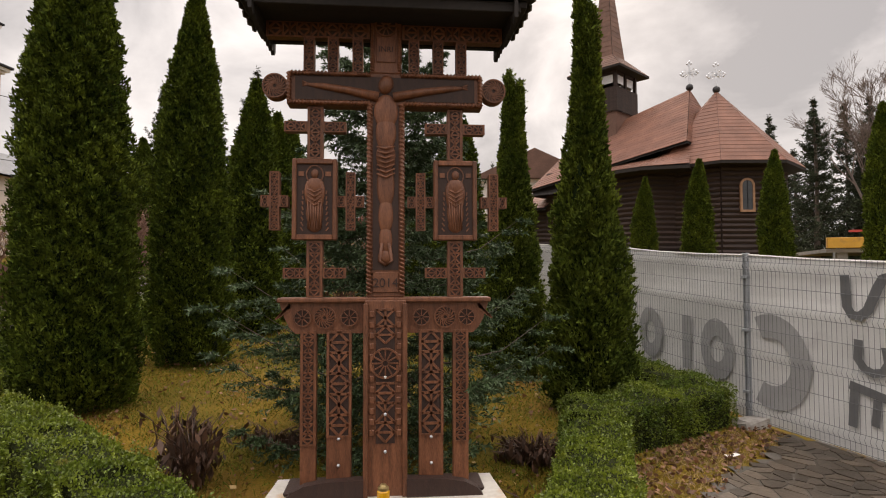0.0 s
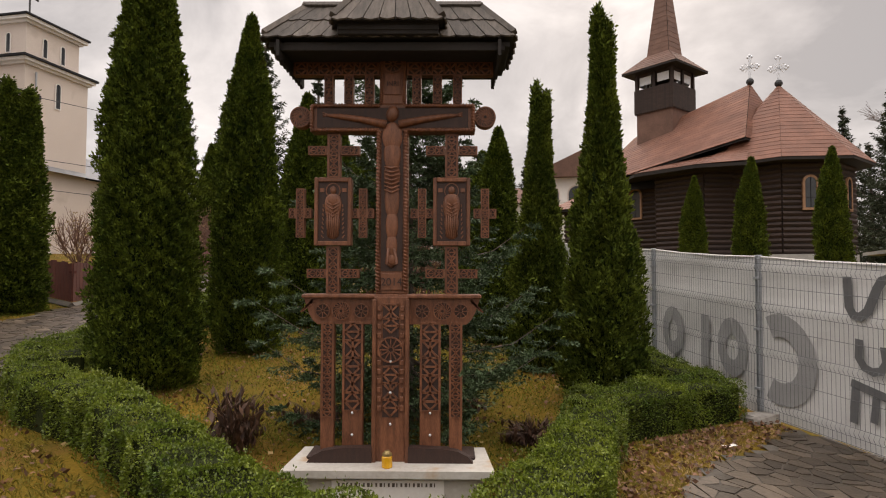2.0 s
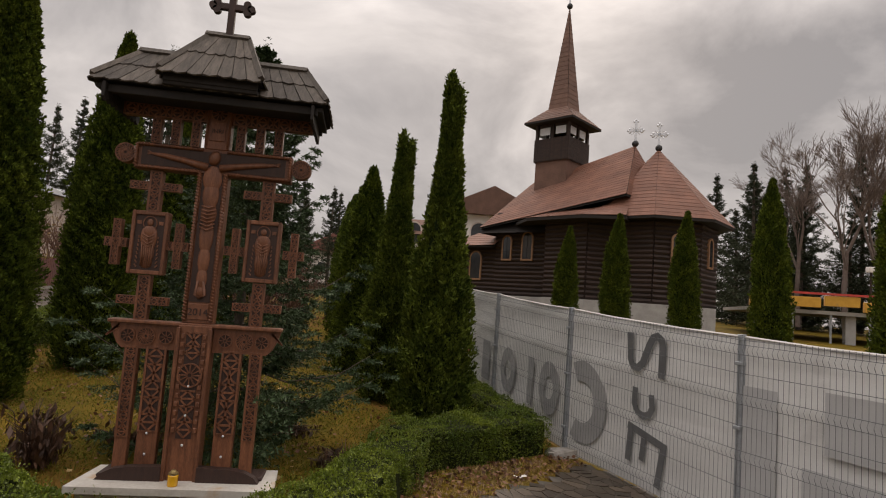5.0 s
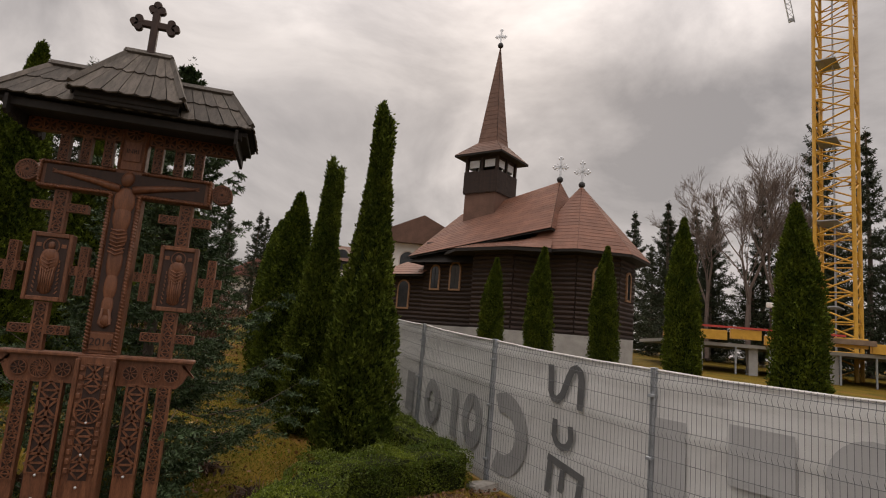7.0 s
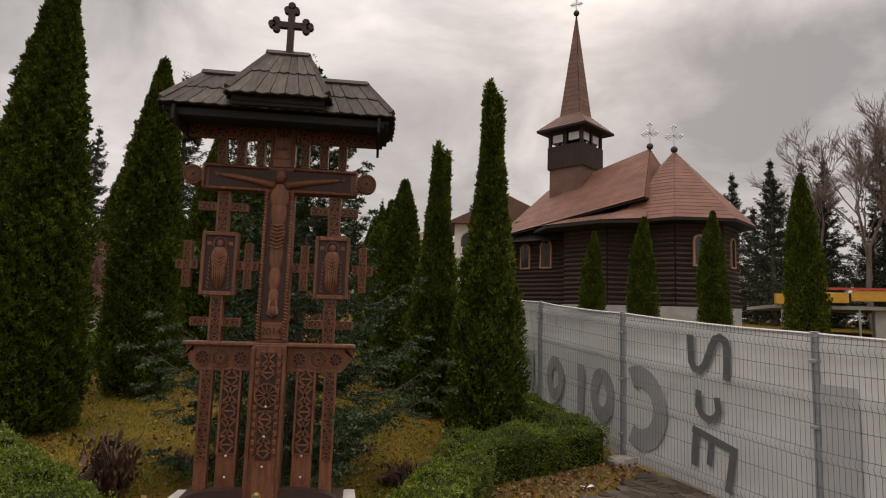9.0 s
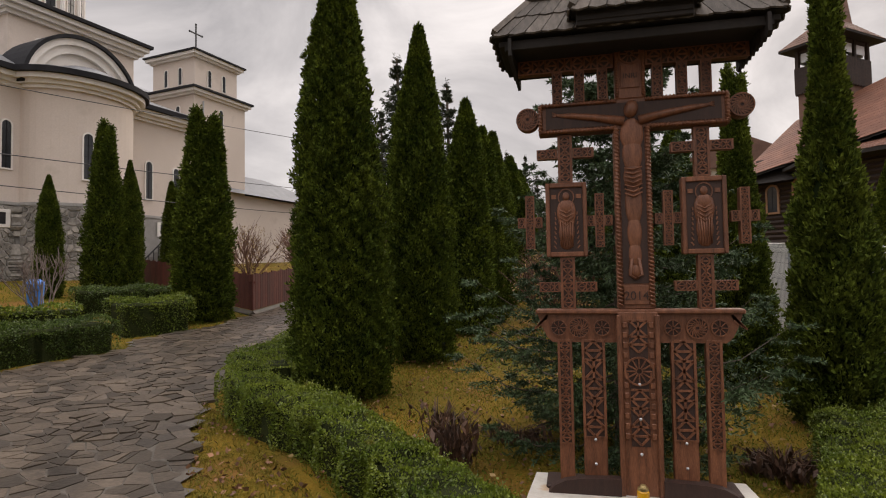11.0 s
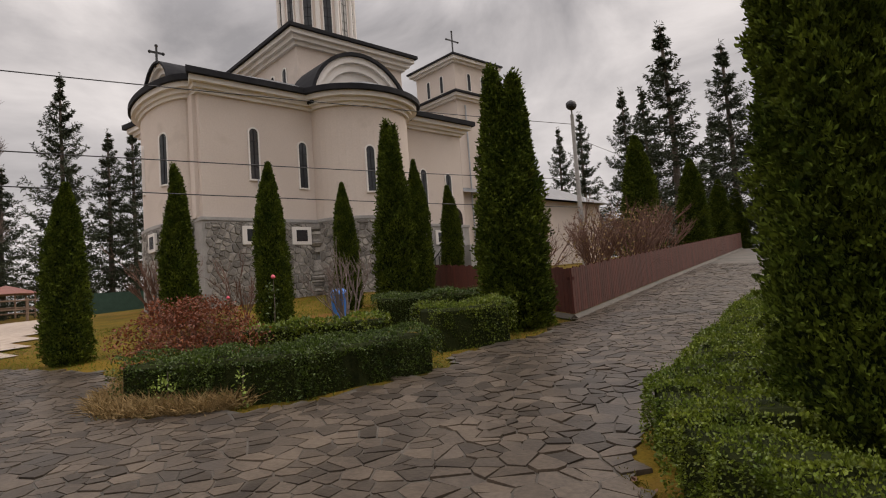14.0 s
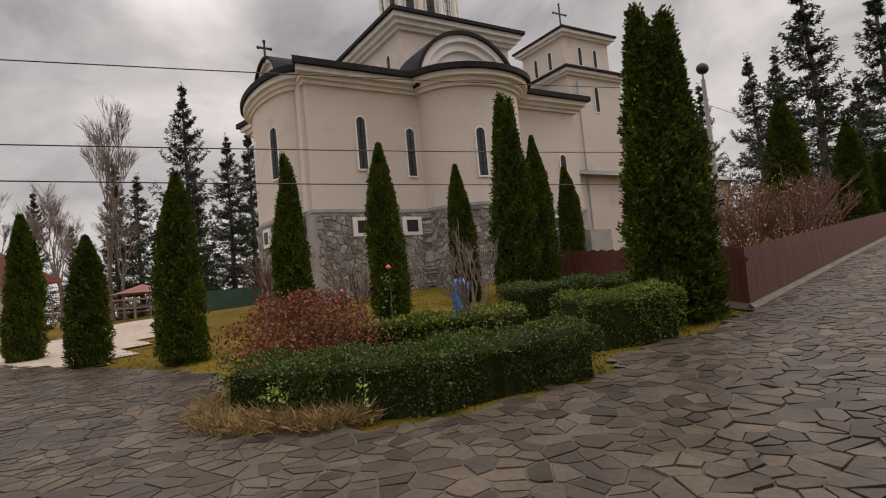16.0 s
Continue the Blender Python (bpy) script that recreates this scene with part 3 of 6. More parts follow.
def conifer(seed, height, radius, levels, per, twig_needles, needle, base=.06, taper=.85, droop=.16, uneven=.25, thin=0.0):
    r = np.random.default_rng(seed)
    bm = bmesh.new()
    add_tube(bm, [(0, 0, 0), (0.01, 0, height * .5), (0, 0, height)], [height * .016, height * .009, .004], 8)
    P, O = [], []
    for i in range(levels):
        t = min(base + (1 - base) * (i + r.uniform(-.2, .2)) / levels, 1)
        z = height * t
        L0 = radius * (1 - t) ** taper + .004 * height
        for k in range(per):
            a = 2 * np.pi * (k + r.random()) / per + i
            z = height * min(t + uneven * r.uniform(-1, 1) / levels, .985)
            L = L0 * r.uniform(.6 - .2 * uneven, 1.15) * (.72 if t < .14 else 1)
            c, s = math.cos(a), math.sin(a)
            up = -.10 + .45 * t
            pts = [np.array([c * L * u, s * L * u, z + L * (up * u - droop * math.sin(u * math.pi) + .12 * u * u)]) for u in (0, .35, .7, 1)]
            add_tube(bm, pts, [max(.008 * L, .002 * height / 5), .006 * L, .004 * L, .001 * height / 5], 4)
            for u in np.linspace(.12, 1, 8):
                q = np.array([np.interp(u, (0, .35, .7, 1), [pt[m] for pt in pts]) for m in range(3)])
                side = np.array([-s, c, 0])
                for sg in (-1, 1, 0):
                    tl = L * (.34 * (1.12 - u) + .07) * r.uniform(.7, 1.2)
                    dirn = side * sg * .85 + np.array([c, s, -.06]) * (.75 if sg else 1.0) + r.normal(size=3) * .1
                    e = q + dirn * tl
                    p, o = needles_on(q, e, max(2, int(twig_needles * (1 - thin * t))), needle, r)
                    P.append(p)
                    O.append(o)
    P.append(np.stack([r.normal(size=60) * .004 * height, r.normal(size=60) * .004 * height, height * r.uniform(.9, 1.02, 60)], 1))
    O.append(r.normal(size=(60, 3)))
    P, O = np.concatenate(P), np.concatenate(O)
    sz = needle * r.uniform(.7, 1.3, len(P))
    return bm, blades(P, O, sz, sz * .26, .1)


wood_, need_ = conifer(11, 4.75, 1.85, 20, 8, 70, 0.05, base=.07, taper=.9, thin=.6)
spruce = thing("blue_spruce", pose(0.0, 1.75, ground_z(0, 1.75)), "young blue-green spruce with spreading boughs behind the cross", "tree")
part("trunk", wood_, M_BARK, spruce)
part("crown", need_, M_SPRUCE, spruce)


# ---- the carved wooden cross ----
cross = thing("wayside_cross", Matrix(), "carved reddish-brown wooden wayside cross under a shingled roof", "wayside cross")


def add_bar(bm, x0, z0, x1, z1, w, y0, y1):
    d = Vector((x1 - x0, 0, z1 - z0))
    n = Vector((-d.z, 0, d.x)).normalized() * w / 2
    a, b = Vector((x0, 0, z0)), Vector((x1, 0, z1))
    q = [a - n, b - n, b + n, a + n]
    lo, hi = [bm.verts.new((p.x, y0, p.z)) for p in q], [bm.verts.new((p.x, y1, p.z)) for p in q]
    bm.faces.new(lo)
    bm.faces.new(hi[::-1])
    for i in range(4):
        bm.faces.new((lo[i], hi[i], hi[(i + 1) % 4], lo[(i + 1) % 4]))


def add_lattice(bm, x0, x1, z0, z1, y, along="z"):
    """Chip-carved strip: a row of squares, each with crossing bars and a lozenge."""
    w, h = x1 - x0, z1 - z0
    k = max(1, round((h / w) if along == "z" else (w / h)))
    for i in range(k):
        if along == "z":
            a0, a1, b0, b1 = x0, x1, z0 + h * i / k, z0 + h * (i + 1) / k
        else:
            a0, a1, b0, b1 = x0 + w * i / k, x0 + w * (i + 1) / k, z0, z1
        t = min(a1 - a0, b1 - b0) * .13
        ax, bz = (a0 + a1) / 2, (b0 + b1) / 2
        if i % 2:
            for p, q in (((a0, b0), (a1, b1)), ((a0, b1), (a1, b0)), ((ax, b0), (ax, b1))):
                add_bar(bm, *p, *q, t, y - .008, y + .004)
        else:
            for p, q in (((ax, b0), (a1, bz)), ((a1, bz), (ax, b1)), ((ax, b1), (a0, bz)), ((a0, bz), (ax, b0)), ((a0, bz), (a1, bz))):
                add_bar(bm, *p, *q, t, y - .008, y + .004)
        add_bar(bm, *((a0, b1, a1, b1) if along == "z" else (a1, b0, a1, b1)), t, y - .008, y + .004)


def carved_board(name, x0, x1, z0, z1, y=0.0, depth=.07, along="z", rim=.018, plain_below=None):
    """A board with a sunk field, coloured shade-dark, and a pierced-looking lattice in it."""
    b = part(name, box(x0, x1, y + .006, y + depth, z0, z1, .004), M_WOOD, cross)
    zc = plain_below if plain_below else z0
    bm = bmesh.new()
    for q in ((x0, x0 + rim, zc, z1), (x1 - rim, x1, zc, z1), (x0 + rim, x1 - rim, zc, zc + rim * .6), (x0 + rim, x1 - rim, z1 - rim * .6, z1)):
        add_box(bm, q[0], q[1], y - .006, y + .0055, q[2], q[3])
    part("rim", bm, M_WOOD, b)
    # thin dark sheet behind the lattice, the shade of the cut wood as colour
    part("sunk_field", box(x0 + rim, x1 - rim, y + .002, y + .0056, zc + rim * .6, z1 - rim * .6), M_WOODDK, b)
    bm = bmesh.new()
    add_lattice(bm, x0 + rim, x1 - rim, zc + rim * .6, z1 - rim * .6, y, along)
    tagged(part("carving", bm, M_WOOD, b), kind="stuff")
    return b


def rosette(x, z, r, y, parent, spokes=14, swirl=.5):
    # disc darkened to read as shade between the spokes
    disc = part("rosette", upright_prism([(x + r * math.cos(a), z + r * math.sin(a)) for a in np.linspace(0, 2 * math.pi, 28, endpoint=False)], y - .004, y + .004), M_WOODDK, parent)
    bm = bmesh.new()
    for k in range(spokes):
        a = 2 * math.pi * k / spokes
        p = [(x + r * u * math.cos(a + swirl * u * 1.6), z + r * u * math.sin(a + swirl * u * 1.6)) for u in (.18, .55, .9)]
        for (a0, b0), (a1, b1) in zip(p, p[1:]):
            add_bar(bm, a0, b0, a1, b1, r * .10, y - .015, y - .003)
    ring = [(x + r * math.cos(a), z + r * math.sin(a)) for a in np.linspace(0, 2 * math.pi, 25)]
    for (a0, b0), (a1, b1) in zip(ring, ring[1:]):
        add_bar(bm, a0, b0, a1, b1, r * .13, y - .016, y - .002)
    o = tagged(part("rosette_carving", bm, M_WOOD, parent), kind="stuff")
    return disc


def rope(points, r, parent):
    """A twisted-rope moulding: a rod wound with slanting beads."""
    bm = bmesh.new()
    add_tube(bm, points, r * .75, 8)
    for p0, p1 in zip(points, points[1:]):
        a, b = Vector(p0), Vector(p1)
        L = (b - a).length
        d = (b - a).normalized()
        s = d.cross(Vector((0, 1, 0)))
        k = max(2, int(L / (r * 1.5)))
        for i in range(k):
            c = a + d * (L * (i + .5) / k)
            add_tube(bm, [c - s * r * 1.0 - d * r * .6, c + Vector((0, -r * .55, 0)), c + s * r * 1.0 + d * r * .6], [r * .35, r * .55, r * .35], 5)
    return part("rope_moulding", bm, M_WOOD, parent, smooth=True)


def screw(x, z, y, parent):
    bm = bmesh.new()
    bmesh.ops.create_uvsphere(bm, u_segments=8, v_segments=5, radius=.011)
    bmesh.ops.transform(bm, matrix=pose(x, y, z), verts=bm.verts)
    part("bolt_head", bm, M_SILVER, parent, "bright steel bolt head")


# lower posts
for sg in (-1, 1):
    carved_board("outer_post", sg * .505 - .052, sg * .505 + .052, .10, 1.20, plain_below=.45)
    b = carved_board("inner_post", sg * .305 - .082, sg * .305 + .082, .08, 1.20, plain_below=.50)
    for z in (.49, .32, .16):
        screw(sg * .305, z, -.01, b)
# main shaft below the shelf
shaft = part("shaft", box(-.135, .135, -.06, .11, .05, 1.40, .006), M_WOOD, cross)
for sg in (-1, 1):
    part("shaft_edge", box(sg * .128 - .016, sg * .128 + .016, -.085, -.0605, .05, 1.38, .005), M_WOOD, shaft)
    for i in range(12):
        z = .52 + i * .07
        part("carved_block", box(sg * .088 - .016, sg * .088 + .016, -.078, -.0605, z, z + .04, .004), M_WOOD, shaft)
# shade between the shaft carvings, laid on as a dark sheet
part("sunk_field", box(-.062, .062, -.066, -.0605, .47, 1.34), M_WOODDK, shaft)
bm = bmesh.new()
add_lattice(bm, -.06, .06, .48, .86, -.066)
add_lattice(bm, -.06, .06, 1.12, 1.34, -.066)
tagged(part("carving", bm, M_WOOD, shaft), kind="stuff")
rosette(0, .99, .095, -.066, shaft, 12, 0)
for z in (.90, .66, .42):
    screw(0, z, -.075, shaft)
# shelf board
for sg in (-1, 1):
    xs_ = [(.14, 1.18), (.59, 1.18), (.63, 1.22), (.665, 1.29), (.695, 1.385), (.14, 1.385)]
    sb = part("shelf_board", upright_prism([(sg * x, z) for x, z in (xs_ if sg > 0 else xs_[::-1])], 0, .08), M_WOOD, cross, "carved shelf board with rosettes")
    rosette(sg * .40, 1.285, .07, -.004, sb, 16, .7)
    rosette(sg * .24, 1.285, .055, -.004, sb, 8, 0)
    rosette(sg * .545, 1.285, .055, -.004, sb, 8, 0)
    bm = bmesh.new()
    for k in range(6):
        a = math.radians(95 - 15 * k) if sg > 0 else math.radians(85 + 15 * k)
        add_bar(bm, sg * .625, 1.375, sg * .625 - sg * .0 + abs(math.cos(a)) * sg * .10, 1.375 - .02 * k * (1 - k / 14) - .035, .012, -.008, .004)
    part("fan_carving", bm, M_WOOD, sb)
part("shelf_moulding", box(-.705, .705, -.05, .10, 1.386, 1.418, .008), M_WOOD, cross)
# upper shaft, arms and rope edge
up_shaft = part("upper_shaft", box(-.125, .125, -.03, .10, 1.419, 2.70, .006), M_WOOD, cross)
# dark sheet behind the figure, painting the shade of a hollow
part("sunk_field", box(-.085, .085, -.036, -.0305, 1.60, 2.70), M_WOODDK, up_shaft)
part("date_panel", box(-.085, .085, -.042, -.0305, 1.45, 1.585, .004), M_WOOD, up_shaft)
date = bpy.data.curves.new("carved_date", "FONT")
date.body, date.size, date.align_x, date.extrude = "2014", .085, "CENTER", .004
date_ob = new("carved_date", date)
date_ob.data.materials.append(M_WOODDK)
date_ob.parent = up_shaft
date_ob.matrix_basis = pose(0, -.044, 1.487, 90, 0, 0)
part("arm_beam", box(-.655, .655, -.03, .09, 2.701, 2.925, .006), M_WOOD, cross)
# same painted hollow shade along the arms
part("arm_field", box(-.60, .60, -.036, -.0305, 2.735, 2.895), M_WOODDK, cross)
part("head_post", box(-.105, .105, -.025, .09, 2.926, 3.30, .006), M_WOOD, cross)
part("title_panel", box(-.065, .065, -.035, -.0255, 3.0, 3.17, .004), M_WOOD, cross)
inri = bpy.data.curves.new("carved_title", "FONT")
inri.body, inri.size, inri.align_x, inri.extrude = "INRI", .052, "CENTER", .003
inri_ob = new("carved_title", inri)
inri_ob.data.materials.append(M_WOODDK)
inri_ob.parent = cross
inri_ob.matrix_basis = pose(0, -.037, 3.07, 90, 0, 0)
rosette(0, 3.25, .07, -.022, cross, 10, 0)
for sg in (-1, 1):
    rope([(sg * .108, -.04, 1.44), (sg * .108, -.04, 2.715)], .018, cross)
    rope([(sg * .108, -.04, 2.715), (sg * .64, -.04, 2.715)], .016, cross)
    rope([(sg * .64, -.04, 2.715), (sg * .64, -.04, 2.91)], .016, cross)
    rope([(sg * .64, -.04, 2.91), (sg * .10, -.04, 2.91)], .016, cross)
    rope([(sg * .09, -.032, 2.94), (sg * .09, -.032, 3.24)], .012, cross)
    w_ = part("wheel", upright_prism([(sg * .735 + .086 * math.cos(a), 2.825 + .086 * math.sin(a)) for a in np.linspace(0, 2 * math.pi, 32, endpoint=False)], -.01, .06), M_WOOD, cross, "round carved sun disc")
    rosette(sg * .735, 2.825, .078, -.014, w_, 18, .8)
    # colonnade under the roof
    for x in (.19, .355, .515):
        carved_board("baluster", sg * x - .036, sg * x + .036, 2.94, 3.165, rim=.010)
    carved_board("top_bar", min(sg * .11, sg * .80), max(sg * .11, sg * .80), 3.166, 3.275, along="x", rim=.016)
    # icon boards with their little crosses
    carved_board("icon_stem", sg * .47 - .052, sg * .47 + .052, 1.42, 1.795)
    for s2 in (-1, 1):
        x0, x1 = sorted((sg * .47 + s2 * .054, sg * .47 + s2 * .205))
        carved_board("cross_arm", x0, x1, 1.545, 1.615, along="x", rim=.012)
        carved_board("cross_arm", x0, x1, 2.525, 2.595, along="x", rim=.012)
    carved_board("icon_head", sg * .47 - .052, sg * .47 + .052, 2.345, 2.695)
    icon = part("icon_board", box(sg * .47 - .147, sg * .47 + .147, -.01, .07, 1.80, 2.34, .008), M_WOOD, cross)
    bm = bmesh.new()
    for q in ((-.147, -.118, 1.80, 2.34), (.118, .147, 1.80, 2.34), (-.118, .118, 1.80, 1.835), (-.118, .118, 2.305, 2.34)):
        add_box(bm, sg * .47 + q[0], sg * .47 + q[1], -.028, -.0105, q[2], q[3], .005)
    part("icon_frame", bm, M_WOOD, icon)
    X = sg * .47
    # icon ground coloured dark for the shade round the relief
    part("icon_field", box(X - .117, X + .117, -.0125, -.0105, 1.836, 2.304), M_WOODDK, icon)
    bm = bmesh.new()
    bmesh.ops.create_uvsphere(bm, u_segments=14, v_segments=8, radius=.026, matrix=pose(X, -.014, 2.24) @ Matrix.Diagonal((1, .5, 1.2, 1)))
    for cx_, cz, rx, rz in ((0, 2.165, .062, .05), (-.028, 2.09, .035, .085), (.028, 2.09, .035, .085), (0, 1.98, .058, .11), (0, 1.90, .05, .05), (-.05, 2.12, .018, .06), (.05, 2.12, .018, .06)):
        bmesh.ops.create_uvsphere(bm, u_segments=12, v_segments=8, radius=1, matrix=pose(X + cx_, -.012, cz) @ Matrix.Diagonal((rx, .014, rz, 1)))
    for k in range(6):
        add_tube(bm, [(X - .045 + k * .018, -.026, 2.06), (X - .036 + k * .015, -.028, 1.96), (X - .042 + k * .017, -.024, 1.87)], [.004, .006, .004], 5)
    for k in range(4):
        add_tube(bm, [(X - .05, -.024, 2.14 - k * .025), (X, -.03, 2.115 - k * .03), (X + .05, -.024, 2.14 - k * .025)], [.004, .006, .004], 5)
    part("relief", bm, M_WOOD, icon, smooth=True)
    bm = bmesh.new()
    ring = [(X + .055 * math.cos(a), 2.235 + .06 * math.sin(a)) for a in np.linspace(0, 2 * math.pi, 20)]
    for (a0, b0), (a1, b1) in zip(ring, ring[1:]):
        add_bar(bm, a0, b0, a1, b1, .008, -.02, -.009)
    part("halo", bm, M_WOOD, icon)
    for s2 in (-1, 1):
        part("name_tablet", box(X + s2 * .088 - .018, X + s2 * .088 + .018, -.018, -.0105, 2.225, 2.255), M_WOOD, icon)
        for k in range(8):
            z = 1.86 + k * .035
            bm = bmesh.new()
            add_bar(bm, X + s2 * .075, z, X + s2 * (.092 - .002 * k), z + .022, .008, -.02, -.0105)
            part("carved_leaf", bm, M_WOOD, icon)
    for x in (.735, .235):
        carved_board("small_cross_post", sg * x - .032, sg * x + .032, 1.865, 2.255, rim=.010)
        for s2 in (-1, 1):
            x0, x1 = sorted((sg * x + s2 * .033, sg * x + s2 * .09))
            carved_board("small_cross_arm", x0, x1, 2.02, 2.095, along="x", rim=.010)
# the carved figure, one plain low relief
bm = bmesh.new()


def lump(x, z, rx, rz, ry=.02, tilt=0):
    bmesh.ops.create_uvsphere(bm, u_segments=16, v_segments=10, radius=1, matrix=pose(x, -.034, z, 0, tilt, 0) @ Matrix.Diagonal((rx, ry, rz, 1)))


lump(.0, 2.845, .05, .066, .045, 14)
for z, rx, rz in ((2.66, .082, .12), (2.52, .07, .13), (2.36, .066, .10), (2.16, .06, .16), (1.96, .05, .13), (1.80, .045, .10), (1.69, .05, .05)):
    lump(0, z, rx, rz)
for sg in (-1, 1):
    add_tube(bm, [(sg * .05, -.036, 2.76), (sg * .25, -.038, 2.80), (sg * .42, -.036, 2.825), (sg * .52, -.034, 2.835)], [.036, .027, .022, .012], 8)
    for k in range(3):
        add_tube(bm, [(sg * .50, -.036, 2.835), (sg * .555, -.036, 2.825 + .016 * k)], [.008, .005], 5)
    add_tube(bm, [(sg * .022, -.05, 1.78), (sg * .04, -.045, 1.66), (0, -.045, 1.63)], [.014, .012, .01], 6)
for k in range(7):
    add_tube(bm, [(-.06, -.055, 2.42 - k * .03), (0, -.066, 2.405 - k * .032), (.06, -.055, 2.425 - k * .03)], [.006, .008, .006], 5)
part("carved_relief", bm, M_WOOD, cross, smooth=True)

# base boards between the posts
for sg in (-1, 1):
    pts = [(.14, .131), (.64, .131), (.60, .18), (.52, .22), (.40, .24), (.14, .25)]
    part("base_board", upright_prism([(sg * x, z) for x, z in (pts if sg > 0 else pts[::-1])], -.10, -.022), M_WOODDK, cross)
    part("base_sleeper", box(min(sg * .14, sg * .66), max(sg * .14, sg * .66), -.02, .26, .131, .16, .01), M_WOODDK, cross)


# roof of the cross
def shingle_roof(name, ex, ey, ez, rx, rz, label, per=.105):
    # roof underside in near-black wood: the eave shade is in its colour
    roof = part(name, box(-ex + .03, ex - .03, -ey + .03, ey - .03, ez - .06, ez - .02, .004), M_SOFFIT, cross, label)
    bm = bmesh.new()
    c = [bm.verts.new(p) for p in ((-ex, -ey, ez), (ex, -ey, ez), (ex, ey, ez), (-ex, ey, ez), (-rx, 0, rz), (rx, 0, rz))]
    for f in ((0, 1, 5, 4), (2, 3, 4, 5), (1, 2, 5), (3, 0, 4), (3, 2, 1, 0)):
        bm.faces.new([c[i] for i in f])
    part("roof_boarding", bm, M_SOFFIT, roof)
    # board shingles in two courses, rounded at the lower end
    corners = [((-ex, -ey), (ex, -ey), (-rx, 0), (rx, 0)), ((ex, ey), (-ex, ey), (rx, 0), (-rx, 0)), ((ex, -ey), (ex, ey), (rx, 0), (rx, 0)), ((-ex, ey), (-ex, -ey), (-rx, 0), (-rx, 0))]
    r = random.Random(len(name) + int(ex * 100))
    for a, b, c0, c1 in corners:
        A, B = Vector((*a, ez)), Vector((*b, ez))
        C0, C1 = Vector((*c0, rz)), Vector((*c1, rz))
        n = max(3, int((B - A).length / per))
        nor = (B - A).cross(C0 - A).normalized()
        if nor.z < 0:
            nor = -nor
        for course, (u0, u1, lift) in enumerate(((-.06, .56, .010), (.48, 1.0, .020))):
            for i in range(n):
                s0, s1 = (i + .03) / n, (i + .97) / n
                P = lambda s, u: (A.lerp(B, s)).lerp(C0.lerp(C1, s), u)
                jit = r.uniform(-.012, .012)
                base = nor * (lift + r.uniform(0, .006))
                lo0, lo1, mid = P(s0, u0 + .04 + jit), P(s1, u0 + .04 + jit), P((s0 + s1) / 2, u0 + jit)
                hi0, hi1 = P(s0, u1), P(s1, u1)
                if (hi0 - hi1).length < 1e-4:
                    hi1 = hi0 + (B - A).normalized() * .003
                bm = bmesh.new()
                top = [bm.verts.new(v + base + nor * .012) for v in (lo0, mid, lo1, hi1, hi0)]
                bot = [bm.verts.new(v + base) for v in (lo0, mid, lo1, hi1, hi0)]
                bm.faces.new(top)
                bm.faces.new(bot[::-1])
                for k in range(5):
                    bm.faces.new((top[k], bot[k], bot[(k + 1) % 5], top[(k + 1) % 5]))
                bmesh.ops.recalc_face_normals(bm, faces=bm.faces)
                part("shingle", bm, M_SHINGLE, roof)
    for a, b, w in [((-rx, 0, rz), (rx, 0, rz), .045)] + [((sx * rx, 0, rz), (sx * ex, sy * ey, ez), .03) for sx in (-1, 1) for sy in (-1, 1)]:
        q0, q1 = Vector(a) + Vector((0, 0, .035)), Vector(b) + Vector((0, 0, .035))
        part("ridge_board", tube([q0 - (q1 - q0).normalized() * .03, q1], w, 4), M_SHINGLE, roof)
    return roof


shingle_roof("side_roof", .93, .36, 3.33, .70, 3.69, "low hipped roof of weathered wooden shingles")
shingle_roof("centre_roof", .40, .46, 3.42, .17, 3.915, "raised central hip of weathered wooden shingles")
# frame, fringe and eave beams take the same shade-dark colour
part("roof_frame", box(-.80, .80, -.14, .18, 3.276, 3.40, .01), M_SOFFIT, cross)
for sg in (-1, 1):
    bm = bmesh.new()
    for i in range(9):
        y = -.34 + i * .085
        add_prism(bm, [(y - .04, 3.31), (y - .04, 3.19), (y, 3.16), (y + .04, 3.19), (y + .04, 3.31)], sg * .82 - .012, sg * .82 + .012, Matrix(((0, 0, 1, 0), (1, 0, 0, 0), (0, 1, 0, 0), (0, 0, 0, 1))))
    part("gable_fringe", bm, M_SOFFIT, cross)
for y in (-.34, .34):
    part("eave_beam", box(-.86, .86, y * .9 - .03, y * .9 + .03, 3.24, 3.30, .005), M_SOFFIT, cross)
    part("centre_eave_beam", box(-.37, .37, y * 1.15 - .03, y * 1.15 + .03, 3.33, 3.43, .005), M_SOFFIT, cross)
top_cross = part("top_cross", box(-.03, .03, -.025, .025, 3.92, 4.40, .006), M_WOODDK, cross)
part("top_cross_arm", box(-.15, .15, -.024, .024, 4.20, 4.26, .006), M_WOODDK, cross)
for x, z in ((-.165, 4.23), (.165, 4.23), (0, 4.41), (-.13, 4.265), (-.13, 4.195), (.13, 4.265), (.13, 4.195), (-.035, 4.37), (.035, 4.37)):
    part("trefoil_lobe", upright_prism([(x + .034 * math.cos(a), z + .034 * math.sin(a)) for a in np.linspace(0, 2 * math.pi, 14, endpoint=False)], -.026, .026), M_WOODDK, cross)

# marble plinth and candle
plinth = thing("plinth", Matrix(), "pale weathered marble plinth under the cross", "plinth")
part("slab", prism([(-.79, -.28), (.79, -.28), (.75, .32), (-.75, .32)], .075, .130), M_MARBLE, plinth)
part("body", box(-.72, .72, -.22, .29, -.35, .0745, .01), M_MARBLE, plinth)
